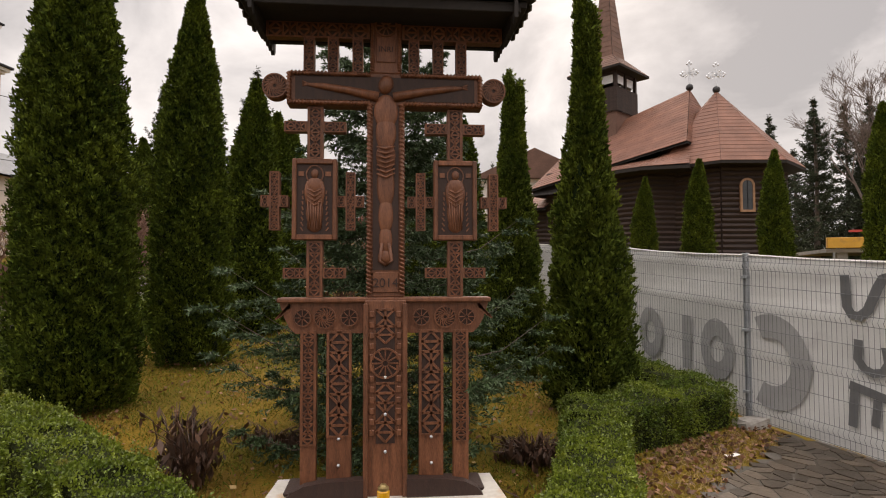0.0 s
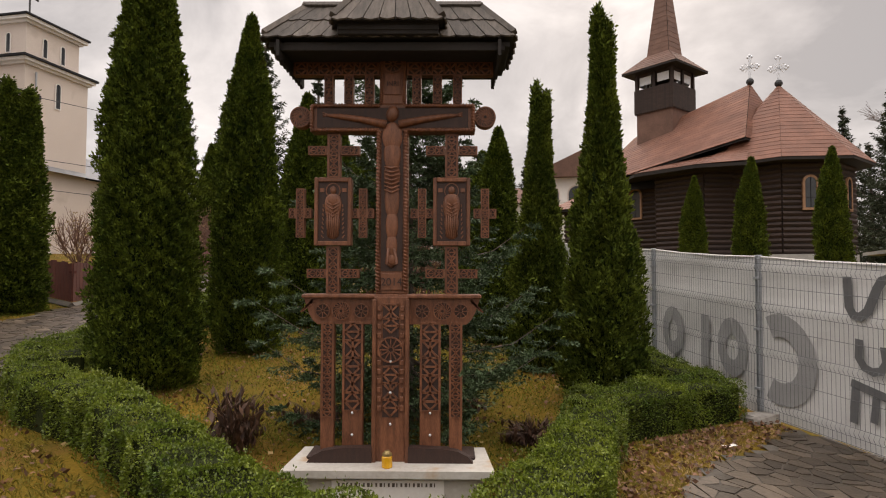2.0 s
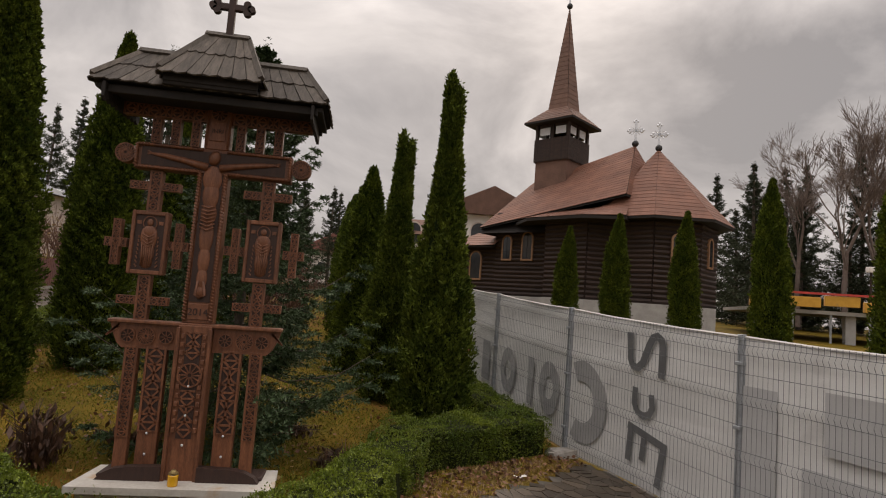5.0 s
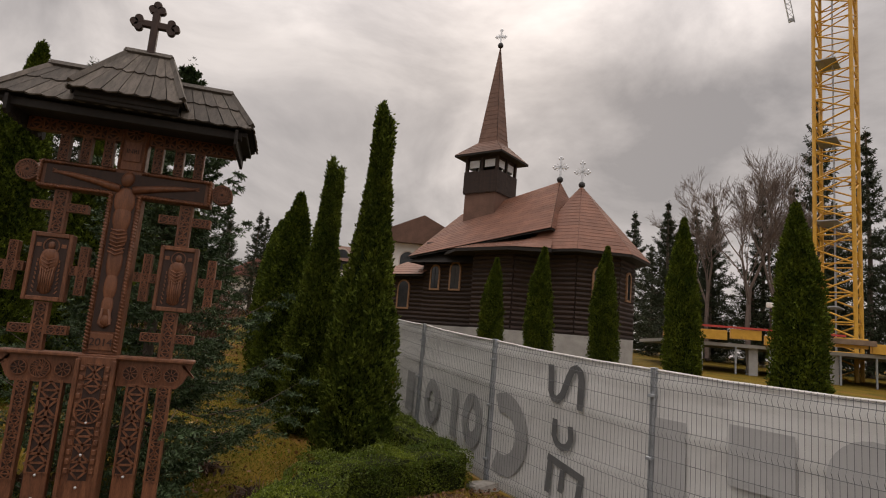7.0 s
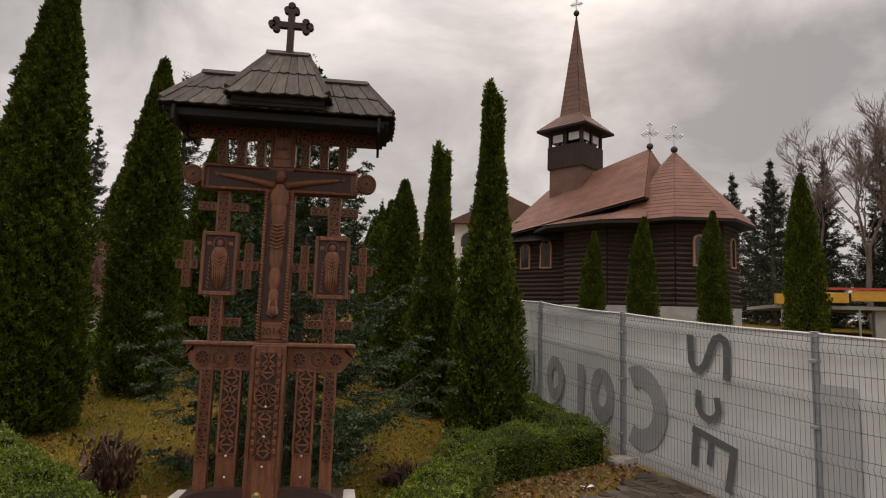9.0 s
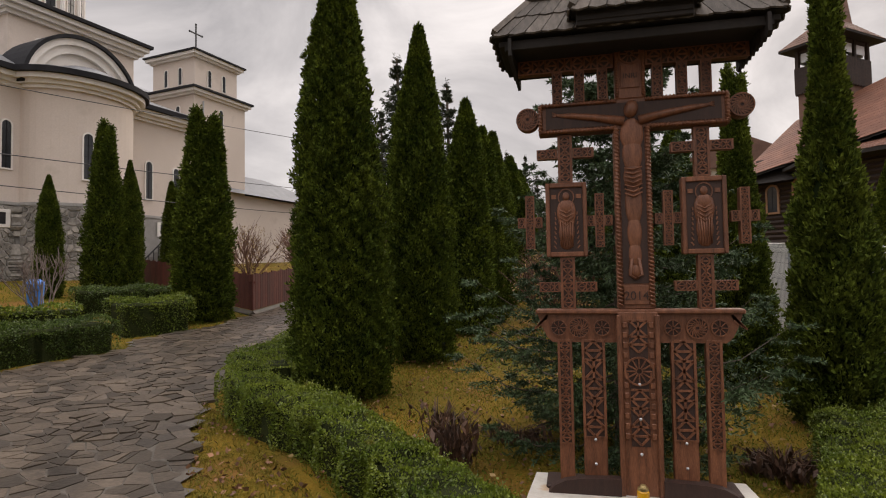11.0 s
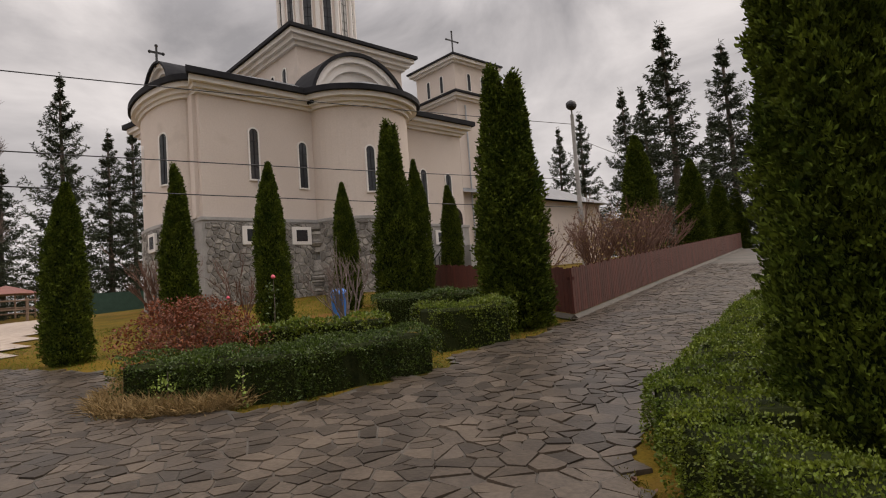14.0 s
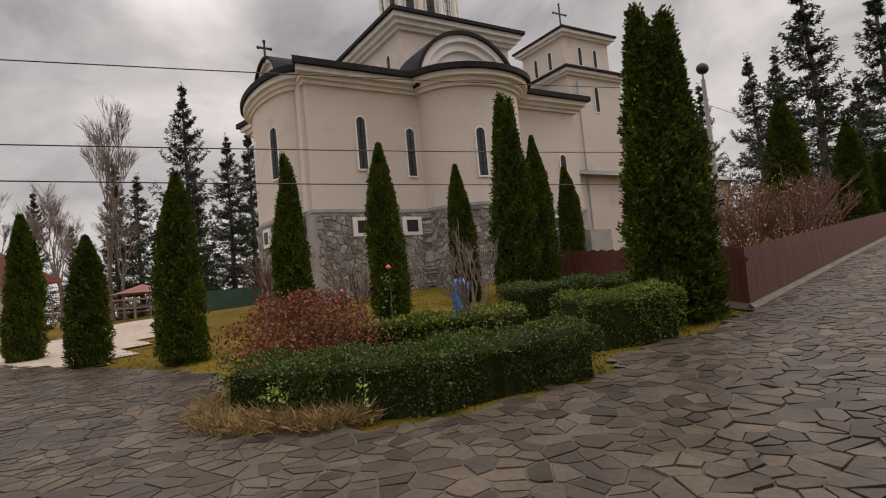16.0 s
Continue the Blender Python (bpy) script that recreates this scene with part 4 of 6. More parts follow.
plaque = part("plaque", box(-.42, .42, -.232, -.2205, -.14, .05, .004), M_TRIM, plinth)
for k in range(24):
    part("lettering", box(-.37 + k * .031, -.37 + k * .031 + (.014, .02, .009)[k % 3], -.234, -.2322, .0, .028), M_BARK, plaque)
candle = thing("grave_candle", pose(-.01, -.19, .13), "small yellow glass grave candle with a metal lid", "candle")
bm = bmesh.new()
add_tube(bm, [(0, 0, 0), (0, 0, .006), (0, 0, .08), (0, 0, .088)], [.036, .040, .040, .034], 20)
part("glass", bm, M_WAX, candle, smooth=False)
bm = bmesh.new()
add_tube(bm, [(0, 0, .089), (0, 0, .105), (0, 0, .112), (0, 0, .124), (0, 0, .128)], [.036, .036, .024, .018, .006], 20)
part("lid", bm, M_BRASS, candle)


# ---- mesh fence with banners ----
FENCE = [(6.9, -4.5), (6.15, -2.1), (5.3, .35), (4.42, 2.95), (3.88, 5.25), (3.5, 7.7), (3.2, 10.2), (3.0, 12.7)]


def arc_band(cx_, cz, r0, r1, a0, a1, squash=1.0, n=18):
    a = np.radians(np.linspace(a0, a1, n))
    return [(cx_ + r1 * math.cos(q) * squash, cz + r1 * math.sin(q)) for q in a] + [(cx_ + r0 * math.cos(q) * squash, cz + r0 * math.sin(q)) for q in a[::-1]]


def stroke(pts, w):
    """The outline of a line drawn with a broad pen."""
    left, right = [], []
    for i, (x, z) in enumerate(pts):
        (x0, z0), (x1, z1) = pts[max(i - 1, 0)], pts[min(i + 1, len(pts) - 1)]
        d = math.hypot(x1 - x0, z1 - z0)
        nx, nz = -(z1 - z0) / d * w / 2, (x1 - x0) / d * w / 2
        left.append((x + nx, z + nz))
        right.append((x - nx, z - nz))
    return left + right[::-1]


def fence_panel(i, p, q):
    (x0, y0), (x1, y1) = p, q
    L = math.hypot(x1 - x0, y1 - y0)
    a = math.degrees(math.atan2(y1 - y0, x1 - x0))
    z0, z1 = ground_z(x0, y0) + .05, ground_z(x1, y1) + .05
    slope = (z1 - z0) / L
    H = 1.98
    m = pose(x0, y0, z0, 0, 0, a) @ Matrix(((1, 0, 0, 0), (0, 1, 0, 0), (slope, 0, 1, 0), (0, 0, 0, 1)))
    th = thing("mesh_fence_panel", pose(x0, y0, z0, 0, 0, a), "grey welded-wire fence panel covered by a pale banner", "fence", "fence panels")

    def fold(z):
        for c in (.16, .80, 1.36, 1.86):
            d = abs(z - c)
            if d < .05:
                return .03 * (1 - d / .05)
        return 0.0

    sh = lambda v: (v[0], v[1], v[2] + slope * v[0])
    zs = [0, .11, .16, .21, .75, .80, .85, 1.31, 1.36, 1.41, 1.81, 1.86, 1.91, H]
    n = int(L / .052)
    first = part("upright_wire", tube([(0, .035 + fold(z), z) for z in zs], .0026, 3), M_WIRE, th)
    for k in range(1, n + 1):
        w = new("upright_wire", first.data)
        w.parent = th
        w.location = (L * k / n, 0, slope * L * k / n)
    first = part("cross_wire", tube([sh((0, .041, 0)), sh((L, .041, 0))], .0032, 4), M_WIRE, th)
    for z in (.02, .11, .21, .50, .75, .85, 1.10, 1.31, 1.41, 1.62, 1.81, 1.91, 1.96):
        w = new("cross_wire", first.data)
        w.parent = th
        w.location = (0, fold(z), z)
    # banner behind the wires
    nx, nz = 26, 26
    v, f = [], []
    for j in range(nz + 1):
        z = -.02 + (H + .035) * j / nz
        for k in range(nx + 1):
            x = L * k / nx
            u = k / nx * math.pi
            y = -.025 + .7 * fold(z) - .012 * math.sin(u) + .008 * math.sin(x * 5 + i + z * 2.0) * math.sin(u) + .012 * math.sin(z * 7 + x * 2 + i) * math.sin(u)
            sag = -.035 * math.sin(u) if j == nz else 0
            v.append(sh((x, y, z + sag)))
    for j in range(nz):
        for k in range(nx):
            f.append((j * (nx + 1) + k, j * (nx + 1) + k + 1, (j + 1) * (nx + 1) + k + 1, (j + 1) * (nx + 1) + k))
    ban = part("banner", (v, f), M_BANNER, th, "pale grey mesh banner with large faded print", smooth=True)
    part("banner_hem", tube([sh((0, -.02, H + .012)), sh((L * .3, -.025, H - .008)), sh((L * .7, -.028, H - .010)), sh((L, -.02, H + .012))], .014, 6), M_TRIM, ban)
    prints = {
        0: [], 1: [(arc_band(.55, 1.30, 0, .36, 0, 360, 1.0, 30)[:30], 0), ([(1.15, 1.02), (1.75, 1.02), (1.75, 1.58), (1.15, 1.58)], 0), ([(.30, .05), (.95, .05), (.95, .82), (.30, .82)], 0), ([(1.1, .05), (1.95, .05), (1.95, .86), (1.1, .86)], 0), ([(2.2, .05), (2.6, .05), (2.6, 1.5), (2.2, 1.5)], 0)],
        2: [(stroke([(1.56, 1.82), (1.545, 1.49), (1.50, 1.41), (1.42, 1.40), (1.34, 1.47), (1.24, 1.71), (1.19, 1.80), (1.12, 1.83), (1.05, 1.79), (1.03, 1.70), (1.04, 1.34)], .10), 1), (stroke([(1.44, 1.16), (1.45, .96), (1.39, .87), (1.30, .84), (1.21, .87), (1.16, .96), (1.18, 1.12)], .09), 1), (stroke([(1.54, .68), (.92, .56)], .09), 1), (stroke([(1.49, .64), (1.52, .25)], .09), 1), (stroke([(1.27, .58), (1.30, .31)], .08), 1), (stroke([(.97, .53), (1.05, .08)], .09), 1), (arc_band(2.42, .74, .28, .56, 62, 298, .85), 0)],
        3: [(arc_band(.50, .74, .17, .40, 90, 446, .72), 0), (stroke([(1.06, .36), (1.06, 1.10)], .17), 0), (arc_band(1.84, .74, .17, .38, 90, 446, .7), 0)],
        4: [([(.25, .38), (.62, .38), (.62, 1.08), (.25, 1.08)], 0)],
    }.get(i, [])
    for poly, dark in prints:
        bm = bmesh.new()
        vs = [bm.verts.new(sh((x, .004, z))) for x, z in poly]
        fc = bm.faces.new(vs)
        fc.normal_update()
        bmesh.ops.triangulate(bm, faces=[fc])
        part("print", bm, M_PRINTDK if dark else (M_PRINTPALE if i == 1 else M_PRINT), ban)
    post = part("post", box(-.03, .03, -.03, .03, -.25, H + .02, .006), M_STEEL, th, "galvanised square fence post")
    part("post_cap", box(-.034, .034, -.034, .034, H + .0205, H + .035, .004), M_STEEL, post)
    for z in (.3, 1.05, 1.7):
        part("clamp", box(-.036, .036, -.036, .058, z, z + .035, .004), M_STEEL, post)
    return th


for i in range(len(FENCE) - 1):
    fence_panel(i, FENCE[i], FENCE[i + 1])
block = thing("stone_block", pose(4.3, 2.72, ground_z(4.3, 2.72), 0, 0, 25), "rough grey stone block at the fence foot", "stone")
bm = box(-.22, .22, -.12, .12, -.08, .10, .03)
for v in bm.verts:
    v.co += Vector((random.uniform(-.02, .02), random.uniform(-.02, .02), random.uniform(-.015, .015)))
part("rock", bm, M_RUBBLE, block)


# ---- windows and openings ----
def arch_outline(w, h, n=10):
    r = w / 2
    return [(-r, 0), (r, 0)] + [(r * math.cos(a), h - r + r * math.sin(a)) for a in np.linspace(0, math.pi, n)]


def arched_window(parent, m, w, h, frame_mat, glass=M_GLASS, rim=.07, deep=.10, name="window", bar_mat=M_BLACKTIN):
    """Facing -y of m; the sill's middle is m's origin."""
    outer, inner = arch_outline(w + 2 * rim, h + rim), arch_outline(w, h)
    inner = [(x, z + .001) for x, z in inner]
    bm = bmesh.new()
    k = len(outer)
    o0 = [bm.verts.new((x, -.03, z - (rim if i < 2 else 0))) for i, (x, z) in enumerate(outer)]
    i0 = [bm.verts.new((x, -.03, z)) for x, z in inner]
    i1 = [bm.verts.new((x, deep, z)) for x, z in inner]
    o1 = [bm.verts.new((x, deep, z - (rim if i < 2 else 0))) for i, (x, z) in enumerate(outer)]
    for j in range(k):
        q = (j + 1) % k
        bm.faces.new((o0[j], o0[q], i0[q], i0[j]))
        bm.faces.new((i0[j], i0[q], i1[q], i1[j]))
        bm.faces.new((o1[j], o1[q], o0[q], o0[j]))
    for v in bm.verts:
        v.co = m @ v.co
    bmesh.ops.recalc_face_normals(bm, faces=bm.faces)
    win = part(name, bm, frame_mat, parent)
    bm = bmesh.new()
    vs = [bm.verts.new(m @ Vector((x, -.004, z))) for x, z in inner]
    bm.faces.new(vs)
    part("pane", bm, glass, win)
    bm = bmesh.new()
    add_box(bm, -.015, .015, -.018, -.006, 0, h - .02, 0, m)
    for q in range(1, max(2, int(h / .45))):
        z = h * q / max(2, int(h / .45))
        add_box(bm, -w / 2, w / 2, -.018, -.006, z - .012, z + .012, 0, m)
    part("glazing_bar", bm, bar_mat or frame_mat, win)
    return win


# ---- the pale church ----
CH = pose(-21.77, 9.42, -.51, 0, 0, -11.3) @ Matrix.Scale(.971, 4)
# local frame: x = out of the long wall, y = along it, z = up
church = thing("pale_church", CH, "cream plastered church with dark eaves and rubble-stone plinth", "church")
Z_BASE, Z_PL, Z_EV = 0.6, 5.3, 9.8
N_ARC = 22


def apse_outline(grow=0.0):
    """Plan of the body: long wall, half-round side apse, west end, far wall, east apse."""
    W = 7.0
    pts = [(0 + grow, 0 - grow), (0 + grow, 4.55 - grow * .2)]
    c, r = 6.85, 2.3 + grow
    pts += [(max(math.sin(a) * r * .80 + grow * .2, grow), c - math.cos(a) * r) for a in np.linspace(.12, math.pi - .12, N_ARC)]
    pts += [(0 + grow, 9.15 + grow * .2), (0 + grow, 13.0 + grow), (-W - grow, 13.0 + grow), (-W - grow, -grow)]
    c2, r2 = -3.2, 2.45 + grow
    pts += [(c2 - math.cos(a) * r2, -math.sin(a) * r2 * .34 - grow * .3) for a in np.linspace(.08, math.pi - .08, N_ARC)]
    return pts


def layer(name, g, z0, z1, mat, label=""):
    return part(name, prism(apse_outline(g), z0, z1), mat, church, label)


layer("plinth_wall", .10, Z_BASE, Z_PL - .12, M_JOINT, "grey rubble-stone plinth")
layer("plinth_cap", .14, Z_PL - .119, Z_PL, M_CONCRETE)
wall_body = layer("wall", 0, Z_PL + .001, Z_EV, M_PLASTER, "cream plaster wall")
layer("lower_moulding", .12, Z_EV + .001, Z_EV + .14, M_TRIM)
layer("middle_moulding", .26, Z_EV + .141, Z_EV + .30, M_TRIM)
layer("cornice", .46, Z_EV + .301, Z_EV + .50, M_TRIM)
layer("eave_edge", .62, Z_EV + .501, Z_EV + .72, M_BLACKTIN, "dark sheet-metal eave edge")


def skirt_roof(outline, z0, inner_scale, z1, mat, centre):
    bm = bmesh.new()
    lo = [bm.verts.new((x, y, z0)) for x, y in outline]
    hi = [bm.verts.new((centre[0] + (x - centre[0]) * inner_scale, centre[1] + (y - centre[1]) * inner_scale, z1)) for x, y in outline]
    k = len(lo)
    for i in range(k):
        bm.faces.new((lo[i], lo[(i + 1) % k], hi[(i + 1) % k], hi[i]))
    bm.faces.new(hi)
    bmesh.ops.recalc_face_normals(bm, faces=bm.faces)
    return bm


part("roof", skirt_roof(apse_outline(.50), Z_EV + .721, .45, Z_EV + 1.75, M_GREYTIN, (-3.5, 7.0)), M_GREYTIN, church, "low grey sheet roof")


def half_dome(cx_, cy_, z, r, face, mat, squash=.75):
    bm = bmesh.new()
    bmesh.ops.create_uvsphere(bm, u_segments=24, v_segments=12, radius=r, matrix=Matrix.Translation((cx_, cy_, z)) @ Matrix.Diagonal((squash if face == "x" else 1, squash if face == "y" else 1, .5, 1)))
    return bm


def arch_gable(m, r, thick, deep, label=""):
    """A half-round gable with moulded edge; faces +x of m, its springing at m's origin."""
    n = 24
    rim = lambda ra: [(ra * math.cos(a), ra * math.sin(a)) for a in np.linspace(0, math.pi, n)]
    MX = Matrix(((0, 0, 1, 0), (1, 0, 0, 0), (0, 1, 0, 0), (0, 0, 0, 1)))
    bm = bmesh.new()
    add_prism(bm, rim(r - thick), -deep, 0, m @ MX)
    bmesh.ops.recalc_face_normals(bm, faces=bm.faces)
    gb = part("arched_gable", bm, M_TRIM, church)
    for k, (a, b, x0, x1, mat) in enumerate(((r - thick, r - thick * .55, -deep, .18, M_TRIM), (r - thick * .548, r - thick * .2, -deep, .34, M_TRIM), (r - thick * .198, r, -deep, .46, M_BLACKTIN))):
        bm = bmesh.new()
        add_prism(bm, rim(b) + rim(a)[::-1], x0, x1, m @ MX)
        bmesh.ops.recalc_face_normals(bm, faces=bm.faces)
        part("arch_moulding", bm, mat, gb)
    return gb


arch_gable(Matrix.Translation((.12, 6.85, Z_EV + .2)), 2.6, .75, 1.6)
part("apse_dome", half_dome(.45, 6.85, Z_EV + .55, 1.75, "x", M_GREYTIN, .85), M_GREYTIN, church, "grey sheet half dome", smooth=True)
arch_gable(Matrix.Translation((-3.45, .0, Z_EV + .45)) @ pose(0, 0, 0, 0, 0, -90), 1.75, .45, 1.6)
part("apse_dome", half_dome(-3.45, .1, Z_EV + .72, 1.25, "y", M_GREYTIN, .6), M_GREYTIN, church, "grey sheet half dome", smooth=True)


def iron_cross(x, y, z, h, parent, mat=M_BLACK, lean=0):
    bm = bmesh.new()
    add_box(bm, -.035, .035, -.035, .035, 0, h)
    add_box(bm, -.034, .034, -h * .3, h * .3, h * .62, h * .62 + .07)
    for q in ((0, h), (h * .3, h * .62 + .035), (-h * .3, h * .62 + .035)):
        bmesh.ops.create_uvsphere(bm, u_segments=8, v_segments=6, radius=.07, matrix=Matrix.Translation((0, q[0], q[1])))
    bmesh.ops.create_uvsphere(bm, u_segments=10, v_segments=8, radius=.13, matrix=Matrix.Translation((0, 0, .05)))
    bmesh.ops.transform(bm, matrix=pose(x, y, z), verts=bm.verts)
    return part("roof_cross", bm, mat, parent, "metal cross")


# raised crossing block with heavy cornice and drum
bx0, bx1, by0, by1 = -8.2, -2.2, 5.3, 11.3
part("crossing_block", box(bx0, bx1, by0, by1, Z_EV + .9, 13.6), M_PLASTER, church)
for g, z0, z1, mt in ((.16, 13.601, 13.77, M_TRIM), (.34, 13.771, 13.97, M_TRIM), (.52, 13.971, 14.19, M_TRIM), (.66, 14.191, 14.35, M_BLACKTIN)):
    part("block_cornice", box(bx0 - g, bx1 + g, by0 - g, by1 + g, z0, z1), mt, church)
part("block_roof", skirt_roof([(bx0 - .6, by0 - .6), (bx1 + .6, by0 - .6), (bx1 + .6, by1 + .6), (bx0 - .6, by1 + .6)], 14.351, .4, 15.05, M_GREYTIN, (-5.2, 8.3)), M_GREYTIN, church)
FACE_X = Matrix(((0, -1, 0, 0), (1, 0, 0, 0), (0, 0, 1, 0), (0, 0, 0, 1)))  # a window that faces -y turned to face +x
for y in (6.6, 10.0):
    arched_window(church, Matrix.Translation((bx1 + .02, y, 11.6)) @ FACE_X, .34, 1.3, M_TRIM, name="window")
for x in (-3.4, -4.6):
    arched_window(church, Matrix.Translation((x, by0 - .02, 11.6)), .34, 1.3, M_TRIM, name="window")
bm = bmesh.new()
add_prism(bm, [(-5.2 + 1.9 * math.cos(a), 8.3 + 1.9 * math.sin(a)) for a in np.linspace(0, 2 * math.pi, 12, endpoint=False)], 14.6, 19.5)
drum = part("drum", bm, M_PLASTER, church, "twelve-sided drum of the dome")
for k in range(12):
    a = 2 * math.pi * (k + .5) / 12
    part("drum_pilaster", tube([(-5.2 + 1.92 * math.cos(a - .26), 8.3 + 1.92 * math.sin(a - .26), 14.3), (-5.2 + 1.92 * math.cos(a - .26), 8.3 + 1.92 * math.sin(a - .26), 19.3)], .12, 8), M_TRIM, drum)
    arched_window(drum, pose(-5.2 + 1.86 * math.cos(a), 8.3 + 1.86 * math.sin(a), 15.2, 0, 0, math.degrees(a) + 90), .4, 3.2, M_TRIM, rim=.05)
bm = bmesh.new()
bmesh.ops.create_uvsphere(bm, u_segments=24, v_segments=12, radius=2.25, matrix=Matrix.Translation((-5.2, 8.3, 19.5)) @ Matrix.Diagonal((1, 1, .6, 1)))
part("dome", bm, M_GREYTIN, church, smooth=True)


def tower(x0, x1, y0, y1, z_low, z_mid, z_top):
    part("tower_wall", box(x0, x1, y0, y1, Z_BASE, z_mid), M_PLASTER, church)
    for g, a, b, mt in ((.14, z_mid + .001, z_mid + .14, M_TRIM), (.30, z_mid + .141, z_mid + .32, M_TRIM), (.42, z_mid + .321, z_mid + .44, M_BLACKTIN)):
        part("tower_cornice", box(x0 - g, x1 + g, y0 - g, y1 + g, a, b), mt, church)
    i = .35
    part("belfry_wall", box(x0 + i, x1 - i, y0 + i, y1 - i, z_mid + .30, z_top), M_PLASTER, church)
    part("belfry_skirt", skirt_roof([(x0 - .38, y0 - .38), (x1 + .38, y0 - .38), (x1 + .38, y1 + .38), (x0 - .38, y1 + .38)], z_mid + .441, .8, z_mid + .62, M_GREYTIN, ((x0 + x1) / 2, (y0 + y1) / 2)), M_GREYTIN, church)
    for g, a, b, mt in ((-.2, z_top + .001, z_top + .14, M_TRIM), (-.02, z_top + .141, z_top + .32, M_TRIM), (.08, z_top + .321, z_top + .42, M_BLACKTIN)):
        part("belfry_cornice", box(x0 - g, x1 + g, y0 - g, y1 + g, a, b), mt, church)
    part("belfry_roof", skirt_roof([(x0 - .04, y0 - .04), (x1 + .04, y0 - .04), (x1 + .04, y1 + .04), (x0 - .04, y1 + .04)], z_top + .421, .05, z_top + 1.35, M_GREYTIN, ((x0 + x1) / 2, (y0 + y1) / 2)), M_GREYTIN, church)
    iron_cross((x0 + x1) / 2, (y0 + y1) / 2, z_top + 1.3, 1.7, church)
    for f in (.33, .67):
        arched_window(church, Matrix.Translation((x1 - i + .02, y0 + i + (y1 - y0 - 2 * i) * f, z_mid + .85)) @ FACE_X, .26, 1.05, M_TRIM, rim=.04)
        arched_window(church, Matrix.Translation((x0 + i + (x1 - x0 - 2 * i) * f, y0 + i - .02, z_mid + .85)), .26, 1.05, M_TRIM, rim=.04)
    arched_window(church, Matrix.Translation((x1 + .02, (y0 + y1) / 2, z_mid - 1.9)) @ FACE_X, .3, 1.4, M_TRIM, rim=.05)
    arched_window(church, Matrix.Translation(((x0 + x1) / 2 + .8, y0 - .02, z_mid - 1.5)), .3, .9, M_TRIM, rim=.05)


tower(-7.2, -3.0, 16.0, 20.2, 9.5, 13.2, 15.6)
tower(-13.5, -9.6, 16.0, 20.0, 9.5, 12.4, 14.4)
iron_cross(-3.45, -.3, Z_EV + 2.1, .85, church)
part("west_wing", box(-9.0, -3.05, 13.02, 30, Z_BASE, 7.6), M_PLASTER, church)
part("west_wing_roof", skirt_roof([(-9.6, 12.9), (-2.5, 12.9), (-2.5, 30.5), (-9.6, 30.5)], 7.61, .3, 9.3, M_GREYTIN, (-6, 21.7)), M_GREYTIN, church)
# windows along the long wall
for y, w, h, z in ((2.0, .34, 1.95, 6.8), (4.05, .34, 1.85, 6.6), (10.4, .34, 1.8, 6.1), (12.0, .34, 1.8, 6.0)):
    arched_window(church, Matrix.Translation((.03, y, z)) @ FACE_X, w, h, M_TRIM, rim=.06, name="window")
arched_window(church, Matrix.Translation((2.3 * .80 * math.sin(1.25) + .03, 6.85 - 2.3 * math.cos(1.25), 6.3)) @ pose(0, 0, 0, 0, 0, -14) @ FACE_X, .34, 1.85, M_TRIM, rim=.06, name="window")
for a in (.95, 1.9):
    arched_window(church, pose(-3.2 + math.cos(a) * 2.48, -math.sin(a) * 2.48 * .34 - .01, 6.75, 0, 0, math.degrees(math.atan2(math.cos(a), math.sin(a) * .34)) * .4), .34, 1.9, M_TRIM, rim=.06, name="window")
part("apse_pilaster", box(-.62, -.22, -.16, .0, Z_PL + .002, Z_EV - .002), M_PLASTER, church)
arched_window(church, Matrix.Translation((.03, 12.3, 4.2)) @ FACE_X, .8, 1.9, M_LOG, M_LOG, name="side_door")
for y in (1.75, 3.75, 11.2):
    fr = part("cellar_window", box(.11, .17, y - .42, y + .42, 4.3, 5.0, .01), M_TRIM, church, "white-framed cellar window")
    part("pane", box(.171, .176, y - .24, y + .24, 4.43, 4.88), M_GLASS, fr)
fr = part("cellar_window", box(-3.0, -2.2, -1.0, -.9, 4.3, 5.0, .01), M_TRIM, church, "white-framed cellar window")
part("pane", box(-2.85, -2.35, -1.006, -1.001, 4.42, 4.88), M_GLASS, fr)
part("downpipe", tube([(.08, 2.1, 5.35), (.08, 2.1, 6.8)], .03, 8), M_STEEL, church)
part("downpipe", tube([(-2.9, 16.6, 2), (-2.9, 16.6, 12.9)], .05, 8), M_STEEL, church)
# outside stair by the side door
stair = part("side_stair", box(.3, 1.5, 11.7, 13.0, Z_BASE, 4.15), M_CONCRETE, church)
for k in range(8):
    part("stair_rail", tube([(1.45, 11.0 - k * .25, 4.9 - k * .22), (1.45, 11.0 - k * .25, 4.0 - k * .22)], .02, 5), M_BLACK, stair)
    part("stair_tread", box(.4, 1.4, 10.9 - k * .25, 11.15 - k * .25, 1.0, 3.95 - k * .22), M_CONCRETE, stair)
part("stair_handrail", tube([(1.45, 11.0, 4.9), (1.45, 9.0, 3.1)], .03, 6), M_BLACK, stair)


# rubble stones of the plinth, on the two walls that face the path
def rubble_face(seed, length, z0, z1, place):
    out = []
    for px, pz, poly in cells(0, length, z0, z1, .185, .012, seed, None, .28):
        poly = [(min(max(x, 0), length), min(max(z, z0), z1)) for x, z in poly]
        ax = sum((poly[i][0] * poly[(i + 1) % len(poly)][1] - poly[(i + 1) % len(poly)][0] * poly[i][1]) for i in range(len(poly)))
        if abs(ax) < .008:
            continue
        out.append(poly)
    return out


